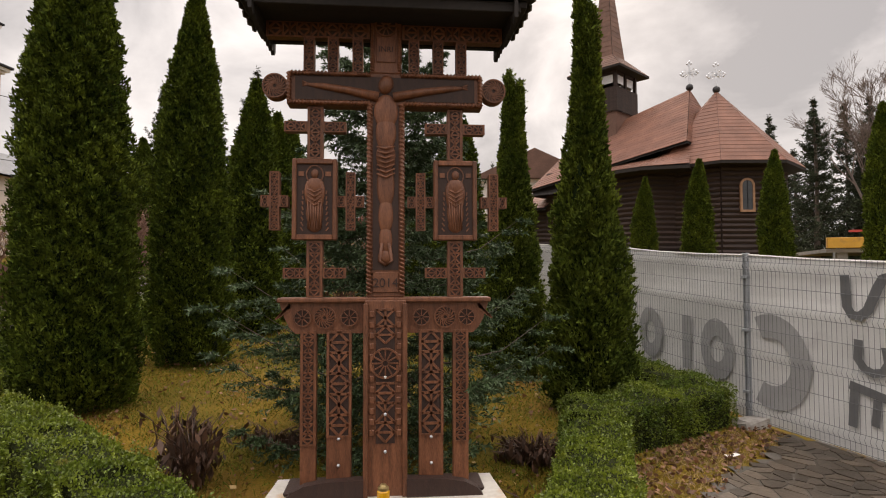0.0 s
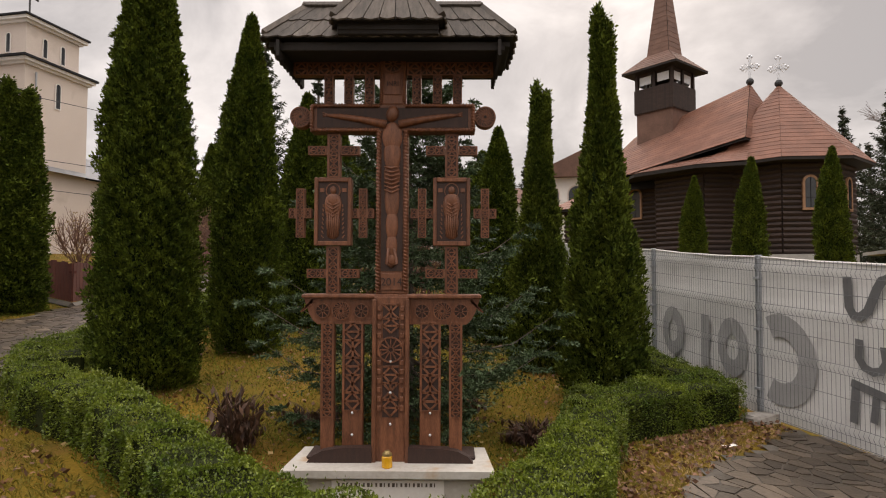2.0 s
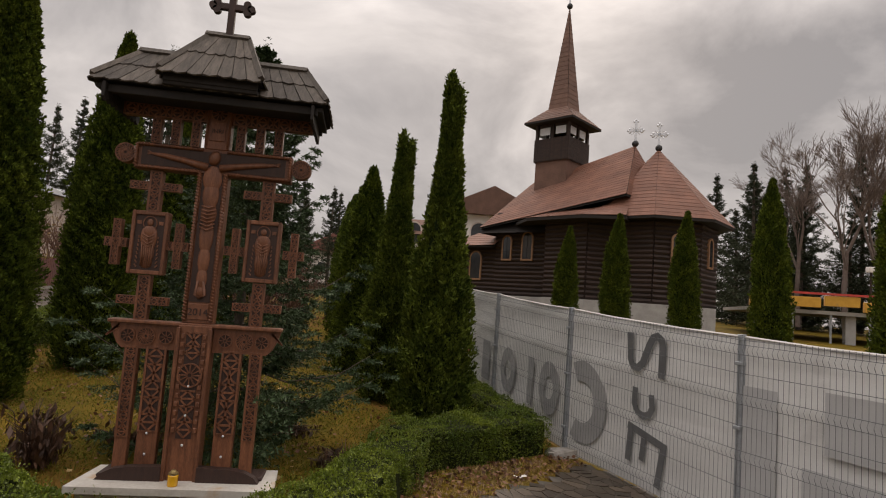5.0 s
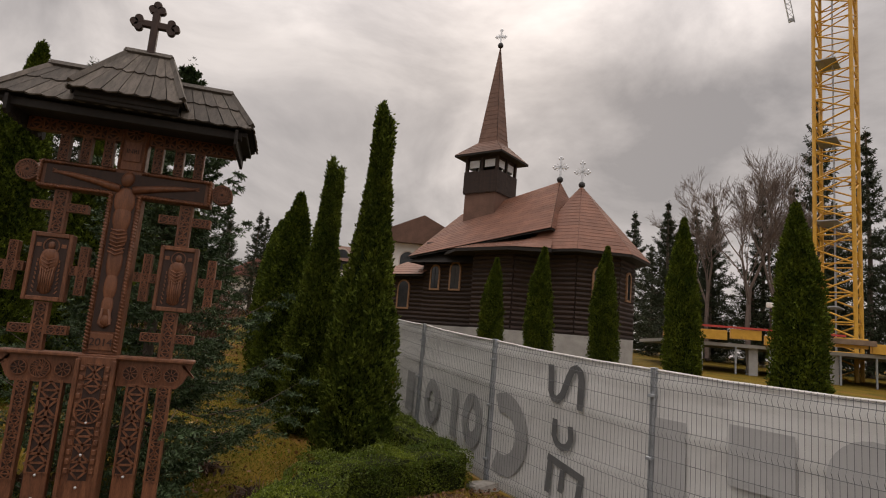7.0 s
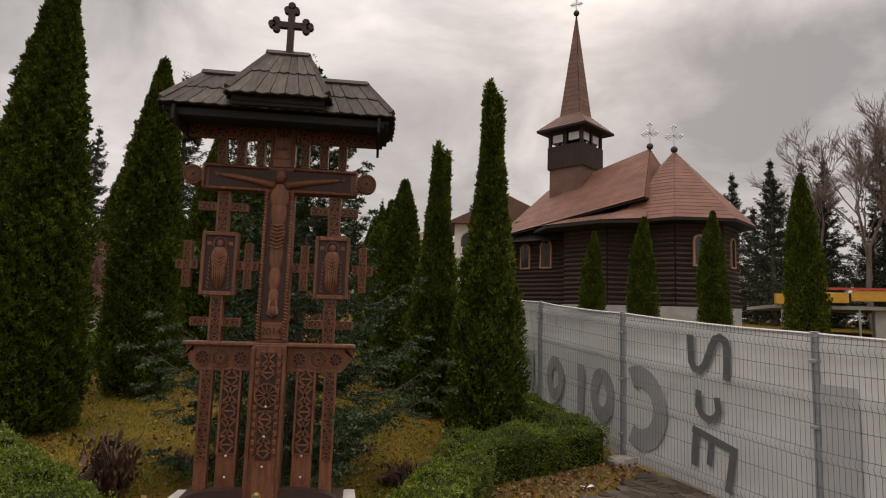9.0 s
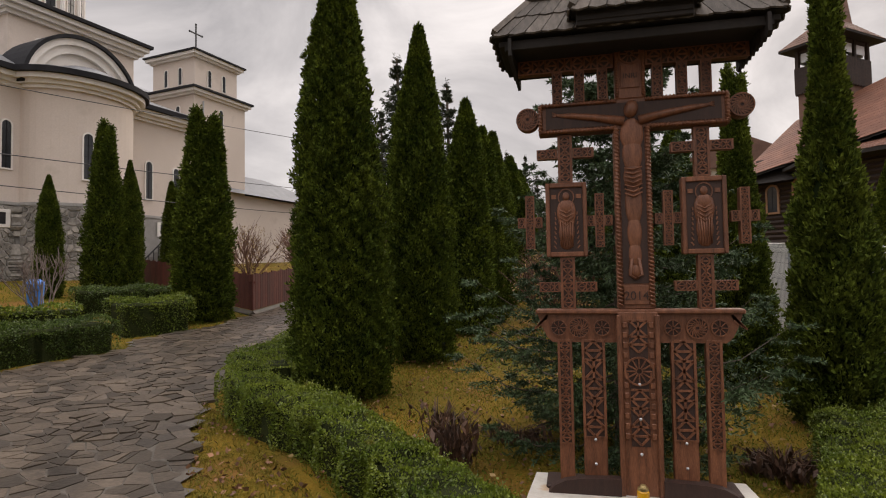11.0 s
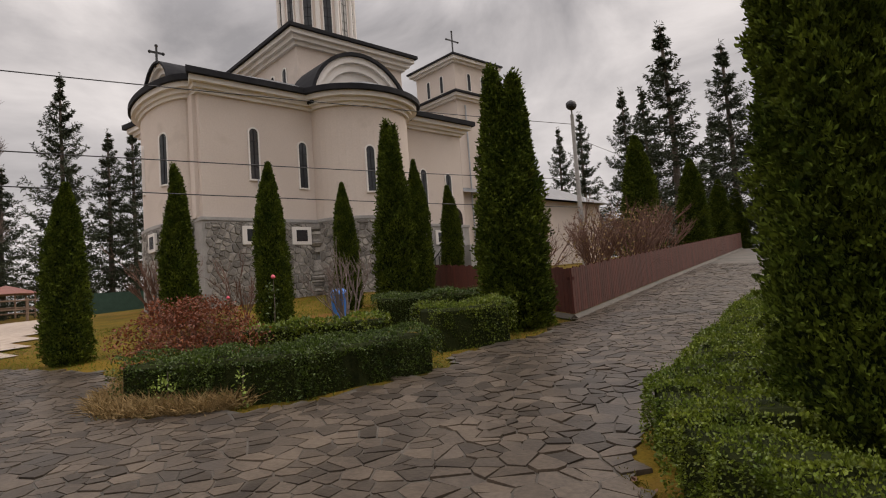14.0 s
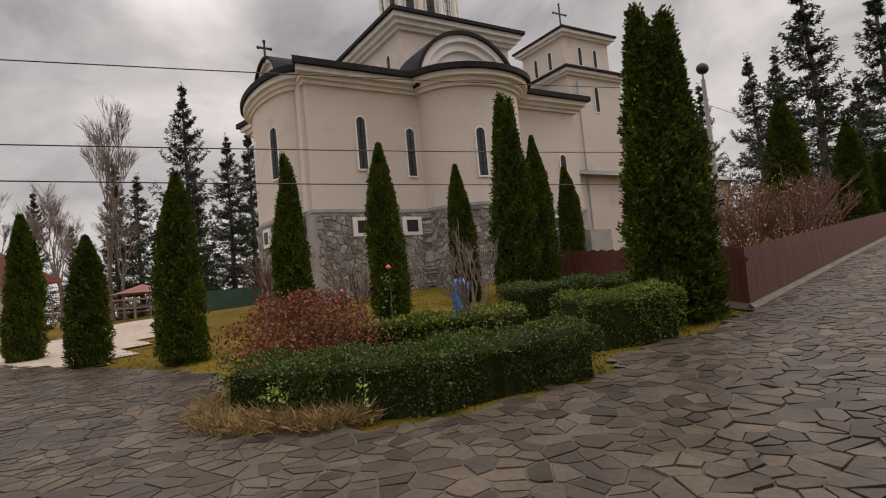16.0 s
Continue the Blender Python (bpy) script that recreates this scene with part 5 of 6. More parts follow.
rub = random.Random(8)


def rubble_stone(poly, m, depth):
    bm = bmesh.new()
    cx_, cz = sum(p[0] for p in poly) / len(poly), sum(p[1] for p in poly) / len(poly)
    a = [bm.verts.new(m @ Vector((x, 0, z))) for x, z in poly]
    b = [bm.verts.new(m @ Vector((cx_ + (x - cx_) * .8, -depth, cz + (z - cz) * .8))) for x, z in poly]
    k = len(poly)
    bm.faces.new(b)
    for i in range(k):
        bm.faces.new((a[i], a[(i + 1) % k], b[(i + 1) % k], b[i]))
    bmesh.ops.recalc_face_normals(bm, faces=bm.faces)
    return bm


plinth_wall = next(o for o in church.children if o.name.startswith("plinth_wall"))
for poly in rubble_face(3, 4.4, 1.2, Z_PL - .16, None):
    part("stone", rubble_stone(poly, Matrix.Translation((.102, 0, 0)) @ FACE_X, rub.uniform(.02, .06)), M_RUBBLE, plinth_wall)
verts_, faces_ = [], []
for poly in rubble_face(5, 11.5, 1.2, Z_PL - .16, None):
    bend = lambda x: (-.35 - x) if x < .45 else None
    cx_, cz = sum(p[0] for p in poly) / len(poly), sum(p[1] for p in poly) / len(poly)
    base_i, k, dp = len(verts_), len(poly), rub.uniform(.02, .06)
    for ring, dep in ((poly, .0), ([(cx_ + (x - cx_) * .8, cz + (z - cz) * .8) for x, z in poly], dp)):
        for x, z in ring:
            if x < 6.4:
                a = math.pi - .08 - (math.pi - .16) * x / 6.4 * .62
                verts_.append((-3.2 - math.cos(a) * (2.55 + dep), -math.sin(a) * (2.55 + dep) * .34 - .04 - dep * .6, z))
            else:
                a = .12 + (x - 6.4) / 5.1 * (math.pi - .24)
                verts_.append((math.sin(a) * (2.4 + dep) * .8 + .02 + dep * .5, 6.85 - math.cos(a) * (2.4 + dep), z))
    faces_.append(tuple(range(base_i + k, base_i + 2 * k)))
    faces_ += [(base_i + i, base_i + (i + 1) % k, base_i + k + (i + 1) % k, base_i + k + i) for i in range(k)]
tagged(part("rubble_stonework", (verts_, faces_), M_RUBBLE, plinth_wall), kind="stuff")


# ---- the dark log church ----
logchurch = thing("log_church", pose(14.6, 33.8, -.2, 0, 0, -51.0) @ Matrix.Scale(.972, 4), "dark-stained log church with copper-brown shingle roof and pointed steeple", "church")
# local frame: x = towards the apse, y = away from the garden side, z = up


def log_wall(name, outline, z0, z1, parent, mat=M_LOG):
    # near-black core: shade in the grooves between logs comes from its colour
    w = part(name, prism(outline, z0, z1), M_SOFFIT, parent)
    k = len(outline)
    n = int((z1 - z0) / .28)
    for i in range(k):
        (x0, y0), (x1, y1) = outline[i], outline[(i + 1) % k]
        for j in range(n):
            z = z0 + (j + .5) * (z1 - z0) / n
            part("log", tube([(x0, y0, z), (x1, y1, z)], (z1 - z0) / n * .52, 6), mat, w)
    return w


def ring_poly(cx_, cy_, r, n, a0=0.0, a1=360.0):
    return [(cx_ + r * math.cos(math.radians(a)), cy_ + r * math.sin(math.radians(a))) for a in np.linspace(a0, a1, n, endpoint=a1 - a0 < 359)]


def shingled(name, quads, mat, parent, label="", rows_=9):
    """Roof faces laid in overlapping courses, each a thin step."""
    bm = bmesh.new()
    for a, b, c, d in quads:
        A, B, C, D = (Vector(v) - Vector((0, 0, .13)) for v in (a, b, c, d))
        for i in range(rows_):
            u, w = i / rows_, min((i + 1) / rows_, .995)
            bm.faces.new([bm.verts.new(v) for v in (A.lerp(D, u), B.lerp(C, u), B.lerp(C, w), A.lerp(D, w))])
    # under-layer below the courses, shade put in by the near-black colour
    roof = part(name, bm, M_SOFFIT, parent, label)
    for a, b, c, d in quads:  # a, b along the eave; d, c along the ridge
        A, B, C, D = (Vector(v) for v in (a, b, c, d))
        nor = (B - A).cross(D - A).normalized()
        if nor.z < 0:
            nor = -nor
        for i in range(rows_):
            u0, u1 = i / rows_, (i + 1.15) / rows_
            bm = bmesh.new()
            p = [A.lerp(D, u0) + nor * .028, B.lerp(C, u0) + nor * .028, B.lerp(C, min(u1, 1)) + nor * .012, A.lerp(D, min(u1, 1)) + nor * .012]
            q = [p[0] - nor * .02, p[1] - nor * .02]
            vs = [bm.verts.new(v) for v in p]
            lo = [bm.verts.new(v) for v in q]
            bm.faces.new(vs)
            bm.faces.new((lo[0], lo[1], vs[1], vs[0]))
            part("shingle_course", bm, mat, roof)
    return roof


FLOOR = 2.78
plin = part("stone_base", prism([(-6.5, -3.4), (1.2, -3.4), (2, -4.7), (5.2, -4.9), (7.4, -4.0), (10.0, -2.8), (11.0, 0), (10.0, 2.8), (5, 3.8), (-6.6, 3.5)], .8, FLOOR), M_CONCRETE, logchurch, "pale stone base")
nave_o = [(-2.9, -3.1), (4.6, -3.1), (4.6, 3.1), (-2.9, 3.1)]
log_wall("nave_wall", nave_o, FLOOR, 8.6, logchurch)
apse_o = ring_poly(7.2, 0, 3.5, 8, 22.5, 382.5)
log_wall("apse_wall", apse_o, FLOOR, 7.9, logchurch)
side_o = [(1.2, -3.0), (2.0, -4.3), (5.0, -4.5), (6.2, -3.0)]
log_wall("side_apse_wall", side_o, FLOOR, 7.7, logchurch)
# apse roof
ae = ring_poly(7.2, 0, 4.5, 8, 22.5, 382.5)
apex = (7.2, 0, 12.7)
shingled("apse_roof", [((*ae[i], 7.75), (*ae[(i + 1) % 8], 7.75), apex, apex) for i in range(8)], M_TILE, logchurch, "copper-brown shingle cone over the apse", 20)
# the church soffits are likewise coloured as dark as their shade
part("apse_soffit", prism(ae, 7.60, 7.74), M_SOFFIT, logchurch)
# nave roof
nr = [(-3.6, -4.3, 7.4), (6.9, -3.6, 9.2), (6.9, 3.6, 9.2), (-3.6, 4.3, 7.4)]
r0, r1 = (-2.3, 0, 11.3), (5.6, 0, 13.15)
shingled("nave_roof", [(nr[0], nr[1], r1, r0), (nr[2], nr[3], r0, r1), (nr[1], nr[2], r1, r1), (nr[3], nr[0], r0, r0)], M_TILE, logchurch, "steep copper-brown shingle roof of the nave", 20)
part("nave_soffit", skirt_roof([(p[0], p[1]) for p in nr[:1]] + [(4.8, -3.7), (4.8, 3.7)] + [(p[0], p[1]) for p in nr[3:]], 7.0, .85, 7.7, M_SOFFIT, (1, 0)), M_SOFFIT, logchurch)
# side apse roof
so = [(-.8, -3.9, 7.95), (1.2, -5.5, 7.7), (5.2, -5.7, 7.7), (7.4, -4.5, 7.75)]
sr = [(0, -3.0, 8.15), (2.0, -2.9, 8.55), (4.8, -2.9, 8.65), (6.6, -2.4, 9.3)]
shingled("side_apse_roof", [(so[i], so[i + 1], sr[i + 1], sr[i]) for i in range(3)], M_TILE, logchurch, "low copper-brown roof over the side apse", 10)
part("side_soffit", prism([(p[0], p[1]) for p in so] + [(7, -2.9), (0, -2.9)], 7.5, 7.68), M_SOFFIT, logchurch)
# porch at the west end
shingled("porch_roof", [((-7.2, -3.9, 6.2), (-2.6, -3.9, 6.2), (-2.9, -1, 7.7), (-5.6, -1, 7.7)), ((-7.2, 3.9, 6.2), (-7.2, -3.9, 6.2), (-5.6, -1, 7.7), (-5.6, 1, 7.7))], M_TILE, logchurch, "small shingled porch roof", 7)
log_wall("porch_wall", [(-6.2, -2.9), (-2.95, -2.9), (-2.95, 2.9), (-6.2, 2.9)], FLOOR, 6.1, logchurch)
# tower
TW = 1.3
part("tower_base", prism([(-TW, -TW), (TW, -TW), (TW, TW), (-TW, TW)], 8, 12.6), M_TILEDK, logchurch, "brown shingled tower shaft")
gallery = part("gallery_boarding", box(-1.36, 1.36, -1.36, 1.36, 12.71, 14.04), M_SOFFIT, logchurch, "vertical dark boards with pointed ends")
for k in range(4):
    mm = pose(0, 0, 0, 0, 0, 90 * k)
    for i in range(18):
        bm = bmesh.new()
        x = -1.42 + 2.84 * i / 18
        add_prism(bm, [(x, 14.1), (x, 12.55), (x + .075, 12.42), (x + .15, 12.55), (x + .15, 14.1)], 1.38, 1.42, mm @ UPRIGHT)
        part("board", bm, M_LOG, gallery)
part("gallery_floor", box(-1.37, 1.37, -1.37, 1.37, 12.62, 12.7), M_SOFFIT, logchurch)
for sx in (-1, 1):
    for sy in (-1, 1):
        part("gallery_post", box(sx * 1.28 - .1, sx * 1.28 + .1, sy * 1.28 - .1, sy * 1.28 + .1, 14.06, 15.35), M_LOG, logchurch)
for k in range(4):
    mm = pose(0, 0, 0, 0, 0, 90 * k)
    part("gallery_mullion", box(-.1, .1, -1.34, -1.2, 14.06, 15.35, 0, mm), M_LOG, logchurch)
    for sx in (-1, 1):
        part("gallery_pane", box(sx * .65 - .42, sx * .65 + .42, -1.27, -1.25, 14.4, 14.95, 0, mm), M_PALEGLASS, logchurch, "pale translucent gallery window")
        part("gallery_header", box(sx * .65 - .5, sx * .65 + .5, -1.29, -1.22, 14.97, 15.35, 0, mm), M_LOG, logchurch)
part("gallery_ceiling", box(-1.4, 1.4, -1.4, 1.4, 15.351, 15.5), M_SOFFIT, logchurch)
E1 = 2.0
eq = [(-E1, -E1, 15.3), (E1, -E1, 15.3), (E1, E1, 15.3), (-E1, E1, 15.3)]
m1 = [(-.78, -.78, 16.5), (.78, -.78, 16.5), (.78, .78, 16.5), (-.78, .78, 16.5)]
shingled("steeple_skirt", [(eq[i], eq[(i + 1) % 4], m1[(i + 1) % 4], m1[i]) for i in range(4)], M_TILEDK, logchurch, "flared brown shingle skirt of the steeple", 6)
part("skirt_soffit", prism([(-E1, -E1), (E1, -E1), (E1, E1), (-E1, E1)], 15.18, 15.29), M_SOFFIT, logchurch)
part("spire", prism([(0, 0)] * 0 + [(-.01, -.01), (.01, -.01), (.01, .01), (-.01, .01)], 24.2, 24.4), M_TILEDK, logchurch)
m2 = [(-.80, -.80, 16.45), (.80, -.80, 16.45), (.80, .80, 16.45), (-.80, .80, 16.45)]
shingled("spire_shell", [(m2[i], m2[(i + 1) % 4], (0, 0, 24.4), (0, 0, 24.4)) for i in range(4)], M_TILEDK, logchurch, "slender brown shingled spire", 22)


def fine_cross(x, y, z, h, parent):
    bm = bmesh.new()
    bmesh.ops.create_uvsphere(bm, u_segments=12, v_segments=8, radius=.22, matrix=Matrix.Translation((0, 0, .15)))
    c1 = part("cross_ball", bm, M_BLACK, parent)
    c1.matrix_basis = pose(x, y, z)
    bm = bmesh.new()
    w = h * .05
    add_box(bm, -w, w, -.04, .04, .3, h + .1)
    add_box(bm, -h * .24, h * .24, -.04, .04, h * .62, h * .62 + 2 * w)
    for q in ((0, h + .1), (-h * .24, h * .62 + w), (h * .24, h * .62 + w)):
        for d in ((w * 1.3, 0), (-w * 1.3, 0), (0, w * 1.3), (0, -w * 1.3)):
            bmesh.ops.create_uvsphere(bm, u_segments=8, v_segments=6, radius=w * 1.15, matrix=Matrix.Translation((q[0] + d[0], 0, q[1] + d[1])) @ Matrix.Diagonal((1, .4, 1, 1)))
    for sx in (-1, 1):
        for sz in (-1, 1):
            add_tube(bm, [(sx * w * .5, 0, h * .62 + w + sz * w * .5), (sx * h * .17, 0, h * .62 + w + sz * h * .17)], w * .3, 5)
    o = part("roof_cross", bm, M_SILVER, parent, "ornate silver cross")
    o.matrix_basis = pose(x, y, z, 0, 0, 20)


fine_cross(5.6, 0, 13.15, 1.55, logchurch)
fine_cross(7.2, 0, 12.65, 1.55, logchurch)
fine_cross(0, 0, 24.3, 1.3, logchurch)
for x, w, h in ((-1.9, .62, 1.55), (-.2, .72, 1.75)):
    arched_window(logchurch, pose(x, -3.27, 5.3), w, h, M_FRAMEWOOD, rim=.12)
arched_window(logchurch, pose(-4.8, -3.07, 3.9), .9, 1.9, M_FRAMEWOOD, rim=.12)
for a in (-67.5 + 45, -67.5 - 0):
    q = math.radians(a + 22.5)
    arched_window(logchurch, pose(7.2 + 3.42 * math.cos(q), 3.42 * math.sin(q), 5.2, 0, 0, a + 22.5 + 90), .55, 1.6, M_FRAMEWOOD, rim=.12)


# ---- far trees ----
def far_conifer(seed, label, name="fir"):
    w, nd = conifer(seed, 1.0, .25, 26, 5, 12, .0155, base=.08, taper=1.05, droop=.34, uneven=1.0, thin=.8)
    th = thing(name, Matrix(), label, "tree", "dark forest firs")
    part("trunk", w, M_BARK, th)
    p_, f_ = nd
    part("crown", (p_, f_), M_FIR, th)
    return th


def broad_leafless(seed, spread=.45, levels=6, mat=None):
    r = random.Random(seed)
    bm = bmesh.new()

    def grow(p, d, L, rad, k):
        e = p + d * L
        mid = p + d * L * .5 + Vector((r.uniform(-1, 1), r.uniform(-1, 1), 0)) * L * .06
        add_tube(bm, [p, mid, e], [rad, rad * .85, rad * .7], 5 if k < 2 else 3, False)
        if k < levels:
            for _ in range(3 if k < 3 else 4):
                nd = (d + Vector((r.uniform(-1, 1), r.uniform(-1, 1), r.uniform(-.25, .5))) * spread * (1 + .12 * k)).normalized()
                grow(p.lerp(e, r.uniform(.55, 1)), nd, L * r.uniform(.55, .8), max(rad * .52, .0007), k + 1)

    grow(Vector((0, 0, 0)), Vector((0, 0, 1)), .36, .014, 0)
    return bm


FIR = far_conifer(21, "dark tall fir in the forest behind")
FIR.matrix_basis = pose(-46.3, 14.4, ground_z(-46, 14)) @ Matrix.Diagonal((16, 16, 16, 1))
FIR2 = far_conifer(22, "dark spreading fir in the forest behind")
FIR2.matrix_basis = pose(-14.6, 42.5, 2.4) @ Matrix.Diagonal((22, 22, 17.5, 1))
trees_r = random.Random(5)


def fir_at(src, x, y, h, wide=1.0):
    c = copy_thing(src, Matrix())
    c.matrix_basis = pose(x, y, ground_z(x, y) - .3, 0, 0, trees_r.uniform(0, 360)) @ Matrix.Diagonal((h * wide, h * wide, h, 1))


# left of the pale church
for x, y, h, w in ((-52.9, 11.5, 12, 1.1), (-47.2, 17.8, 13, 1.1), (-51.4, 21.6, 15, 1), (-58.8, 7.3, 11, 1), (-62.6, 3.1, 10, 1.1), (-66.4, -1.1, 11, 1), (-45.5, 23.9, 15, 1), (-57.1, 14.3, 12, 1.2), (-41.7, 28.1, 15, 1.1), (-64.9, 11.0, 9, 1), (-70.1, -6.3, 11, 1), (-74.6, 4.5, 10, 1), (-60.3, -2.8, 8, 1.2), (-44.1, 14.0, 9, 1.1)):
    fir_at(FIR if trees_r.random() < .5 else FIR2, x, y, h, w)
# behind the path and the lawn
for x, y, h, w in ((-11.8, 49.4, 17, 1.3), (-18.9, 51.0, 15, 1.2), (-23.3, 58.8, 18, 1), (-27.2, 56.6, 16, 1), (-9.2, 57.6, 12, 1.2), (-5.4, 59.8, 12, 1), (-1.5, 62.0, 11, 1.2), (-8.9, 43.6, 11, 1.1), (-2.9, 37.9, 6.5, 1.3), (-1.2, 42.0, 8, 1.2), (-6.1, 47.7, 10, 1.1), (1.6, 60.2, 12, 1), (-31.4, 60.3, 16, 1), (-16.9, 69.2, 16, 1.2), (4.3, 66.4, 12, 1)):
    fir_at(FIR2 if trees_r.random() < .5 else FIR, x, y, h, w)
# behind the log church and the building site
for x, y, h, w in ((10.6, 74.8, 14, 1.2), (14.4, 77.1, 15, 1), (31.9, 37.3, 13, 1.1), (33.7, 39.4, 12, 1.2), (45.0, 34.6, 24, 0.8), (47.8, 32.5, 21, 0.9), (42.4, 38.1, 16, 1), (51.0, 29.7, 21, 0.9), (38.7, 39.8, 14, 1.1), (53.7, 33.9, 21, 0.9), (58.1, 28.2, 23, 0.9), (59.7, 34.3, 21, 1), (40.8, 45.0, 15, 1.1), (34.7, 46.5, 14, 1.2), (64.0, 30.6, 21, 1), (62.7, 20.5, 20, 1), (56.4, 24.1, 19, 1), (55.1, 42.0, 17, 1.2), (68.4, 24.9, 20, 1), (36.4, 37.6, 11, 1.3), (47.3, 39.4, 17, 1.1), (40.4, 36.9, 9, 1.5), (44.7, 33.2, 9, 1.5), (47.0, 36.4, 10, 1.5), (51.7, 33.7, 10, 1.4), (34.0, 42.5, 10, 1.5), (54.9, 30.5, 11, 1.4), (59.3, 25.3, 11, 1.4), (38.2, 40.3, 9, 1.5)):
    fir_at(FIR if trees_r.random() < .5 else FIR2, x, y, h, w)

BARE = thing("bare_tree", pose(37.6, 34.3, 1.4) @ Matrix.Diagonal((17, 17, 18, 1)), "tall leafless tree with fine branches", "tree", "leafless trees")
part("branching", broad_leafless(3), M_TWIG, BARE)
BARE2 = thing("bare_tree", pose(-47.8, 9.7, 1.6) @ Matrix.Diagonal((12, 12, 15, 1)), "pale leafless birch with fine upright branches", "tree", "leafless trees")
part("branching", broad_leafless(9, .3), M_TWIG, BARE2)
for x, y, h, s in ((40.8, 32.4, 18, 0), (35.0, 36.0, 16, 0), (39.2, 33.3, 17, 1), (-47.7, 6.8, 9, 1), (-45.9, 9.9, 8, 1), (-60.6, 4.2, 11, 1), (18.8, 71.4, 13, 0), (-42.7, 6.0, 7, 1), (48.3, 25.5, 15, 1), (-70.4, -0.3, 9, 0)):
    c = copy_thing((BARE, BARE2)[s], Matrix())
    c.matrix_basis = pose(x, y, ground_z(x, y), 0, 0, trees_r.uniform(0, 360)) @ Matrix.Diagonal((h * .9, h * .9, h, 1))


# ---- shrubs ----
def twiggy(x, y, h, seed, mat, label, wide=1.0, stems=7, levels=3):
    th = thing("shrub", pose(x, y, ground_z(x, y)), label, "shrub")
    r = random.Random(seed)
    bm = bmesh.new()

    def grow(p, d, L, rad, k):
        e = p + d * L
        add_tube(bm, [p, p.lerp(e, .5) + Vector((r.uniform(-1, 1), r.uniform(-1, 1), 0)) * L * .06, e], [rad, rad * .8, rad * .6], 4, False)
        if k < levels:
            for _ in range(3):
                nd = (d + Vector((r.uniform(-1, 1), r.uniform(-1, 1), r.uniform(-.2, .6))) * .5).normalized()
                grow(p.lerp(e, r.uniform(.4, 1)), nd, L * r.uniform(.45, .75), rad * .6, k + 1)

    for _ in range(stems):
        d = Vector((r.uniform(-1, 1) * wide * .6, r.uniform(-1, 1) * wide * .6, 1)).normalized()
        grow(Vector((r.uniform(-.1, .1), r.uniform(-.1, .1), 0)), d, h * r.uniform(.4, .55), h * .011, 0)
    part("branching", bm, mat, th)
    return th


def leafy(th, n, rx, ry, h, leaf, mat, seed, name="foliage"):
    r = np.random.default_rng(seed)
    a, u = r.random(n) * 2 * np.pi, r.random(n)
    rad = np.sqrt(r.random(n)) * np.sqrt(np.clip(1 - (u * 1.05 - .45) ** 2 * 2.2, .05, 1)) * (1 + .2 * np.sin(a * 5 + u * 9))
    p = np.stack([np.cos(a) * rad * rx, np.sin(a) * rad * ry, u * h * (.9 + .1 * np.sin(a * 3))], 1)
    sz = leaf * r.uniform(.6, 1.4, n)
    part(name, blades(p, r.normal(size=(n, 3)), sz, sz * .6, .2), mat, th)


barb = twiggy(-11.4, 2.75, 1.0, 3, M_REDTWIG, "russet barberry shrub with yellowing leaves", 1.6, 14)
leafy(barb, 12000, 1.0, .95, 1.15, .042, M_BARBERRY, 3)
twiggy(-11.25, 5.7, 1.8, 5, M_TWIG, "leafless grey shrub behind the hedge", .7, 8)
twiggy(-15.7, 6.6, 1.7, 6, M_REDTWIG, "leafless young tree before the stone plinth", .8, 6)
twiggy(-19.6, 6.6, 2.2, 7, M_REDTWIG, "reddish leafless shrub at the church apse", .9, 12)
for i, (x, y, h) in enumerate(((-10.4, 19.0, 2.8), (-10.4, 21.0, 3.0), (-10.8, 17.0, 2.6), (-12.2, 19.6, 2.8), (-12.6, 16.0, 2.4), (-10.6, 23.0, 2.8), (-1.1, 9.3, 2.0), (-.4, 10.6, 2.2), (-.9, 12.2, 2.0))):
    bush = twiggy(x, y, h, 20 + i, M_REDTWIG, "dense russet shrub with a few last yellowed leaves", 1.0, 16)
    leafy(bush, 700, h * .42, h * .42, h * .95, .075, M_DEADLEAF if i % 2 else M_STRAW, 40 + i, "last_leaves")
hedge([(-9.15, 5.6), (-8.6, 6.45)], 1.0, .66, 3000, .03, M_BOX, "clipped box hedge end with yellow patches beside the path")
hedge([(-10.45, 1.7), (-9.75, 2.05), (-9.05, 2.75), (-8.55, 4.25)], .9, .54, 3800, .027, M_BOXDARK, "dark clipped hedge round the flower island")
hedge([(-11.9, 7.4), (-10.9, 8.3), (-9.8, 9.2)], .9, .62, 2400, .033, M_BOXDARK, "clipped dark hedge before the church")
hedge([(-12.3, 3.6), (-11.3, 4.6), (-10.3, 5.6)], .6, .5, 1000, .05, M_BOX, "low loose green hedge in the flower island")
for x, y, s in ((-9.75, 1.5, 4), (-9.1, 2.0, 5)):
    b = thing("sapling", pose(x, y, ground_z(x, y)), "bright yellow-green leafy sapling in front of the hedge", "plant")
    part("stem", tube([(0, 0, 0), (.02, 0, .25), (0, .02, .45)], [.008, .006, .003], 5), M_BARK, b)
    leafy(b, 150 if s == 4 else 60, .2 if s == 4 else .1, .2 if s == 4 else .1, .45, .045, M_YELLEAF, s)
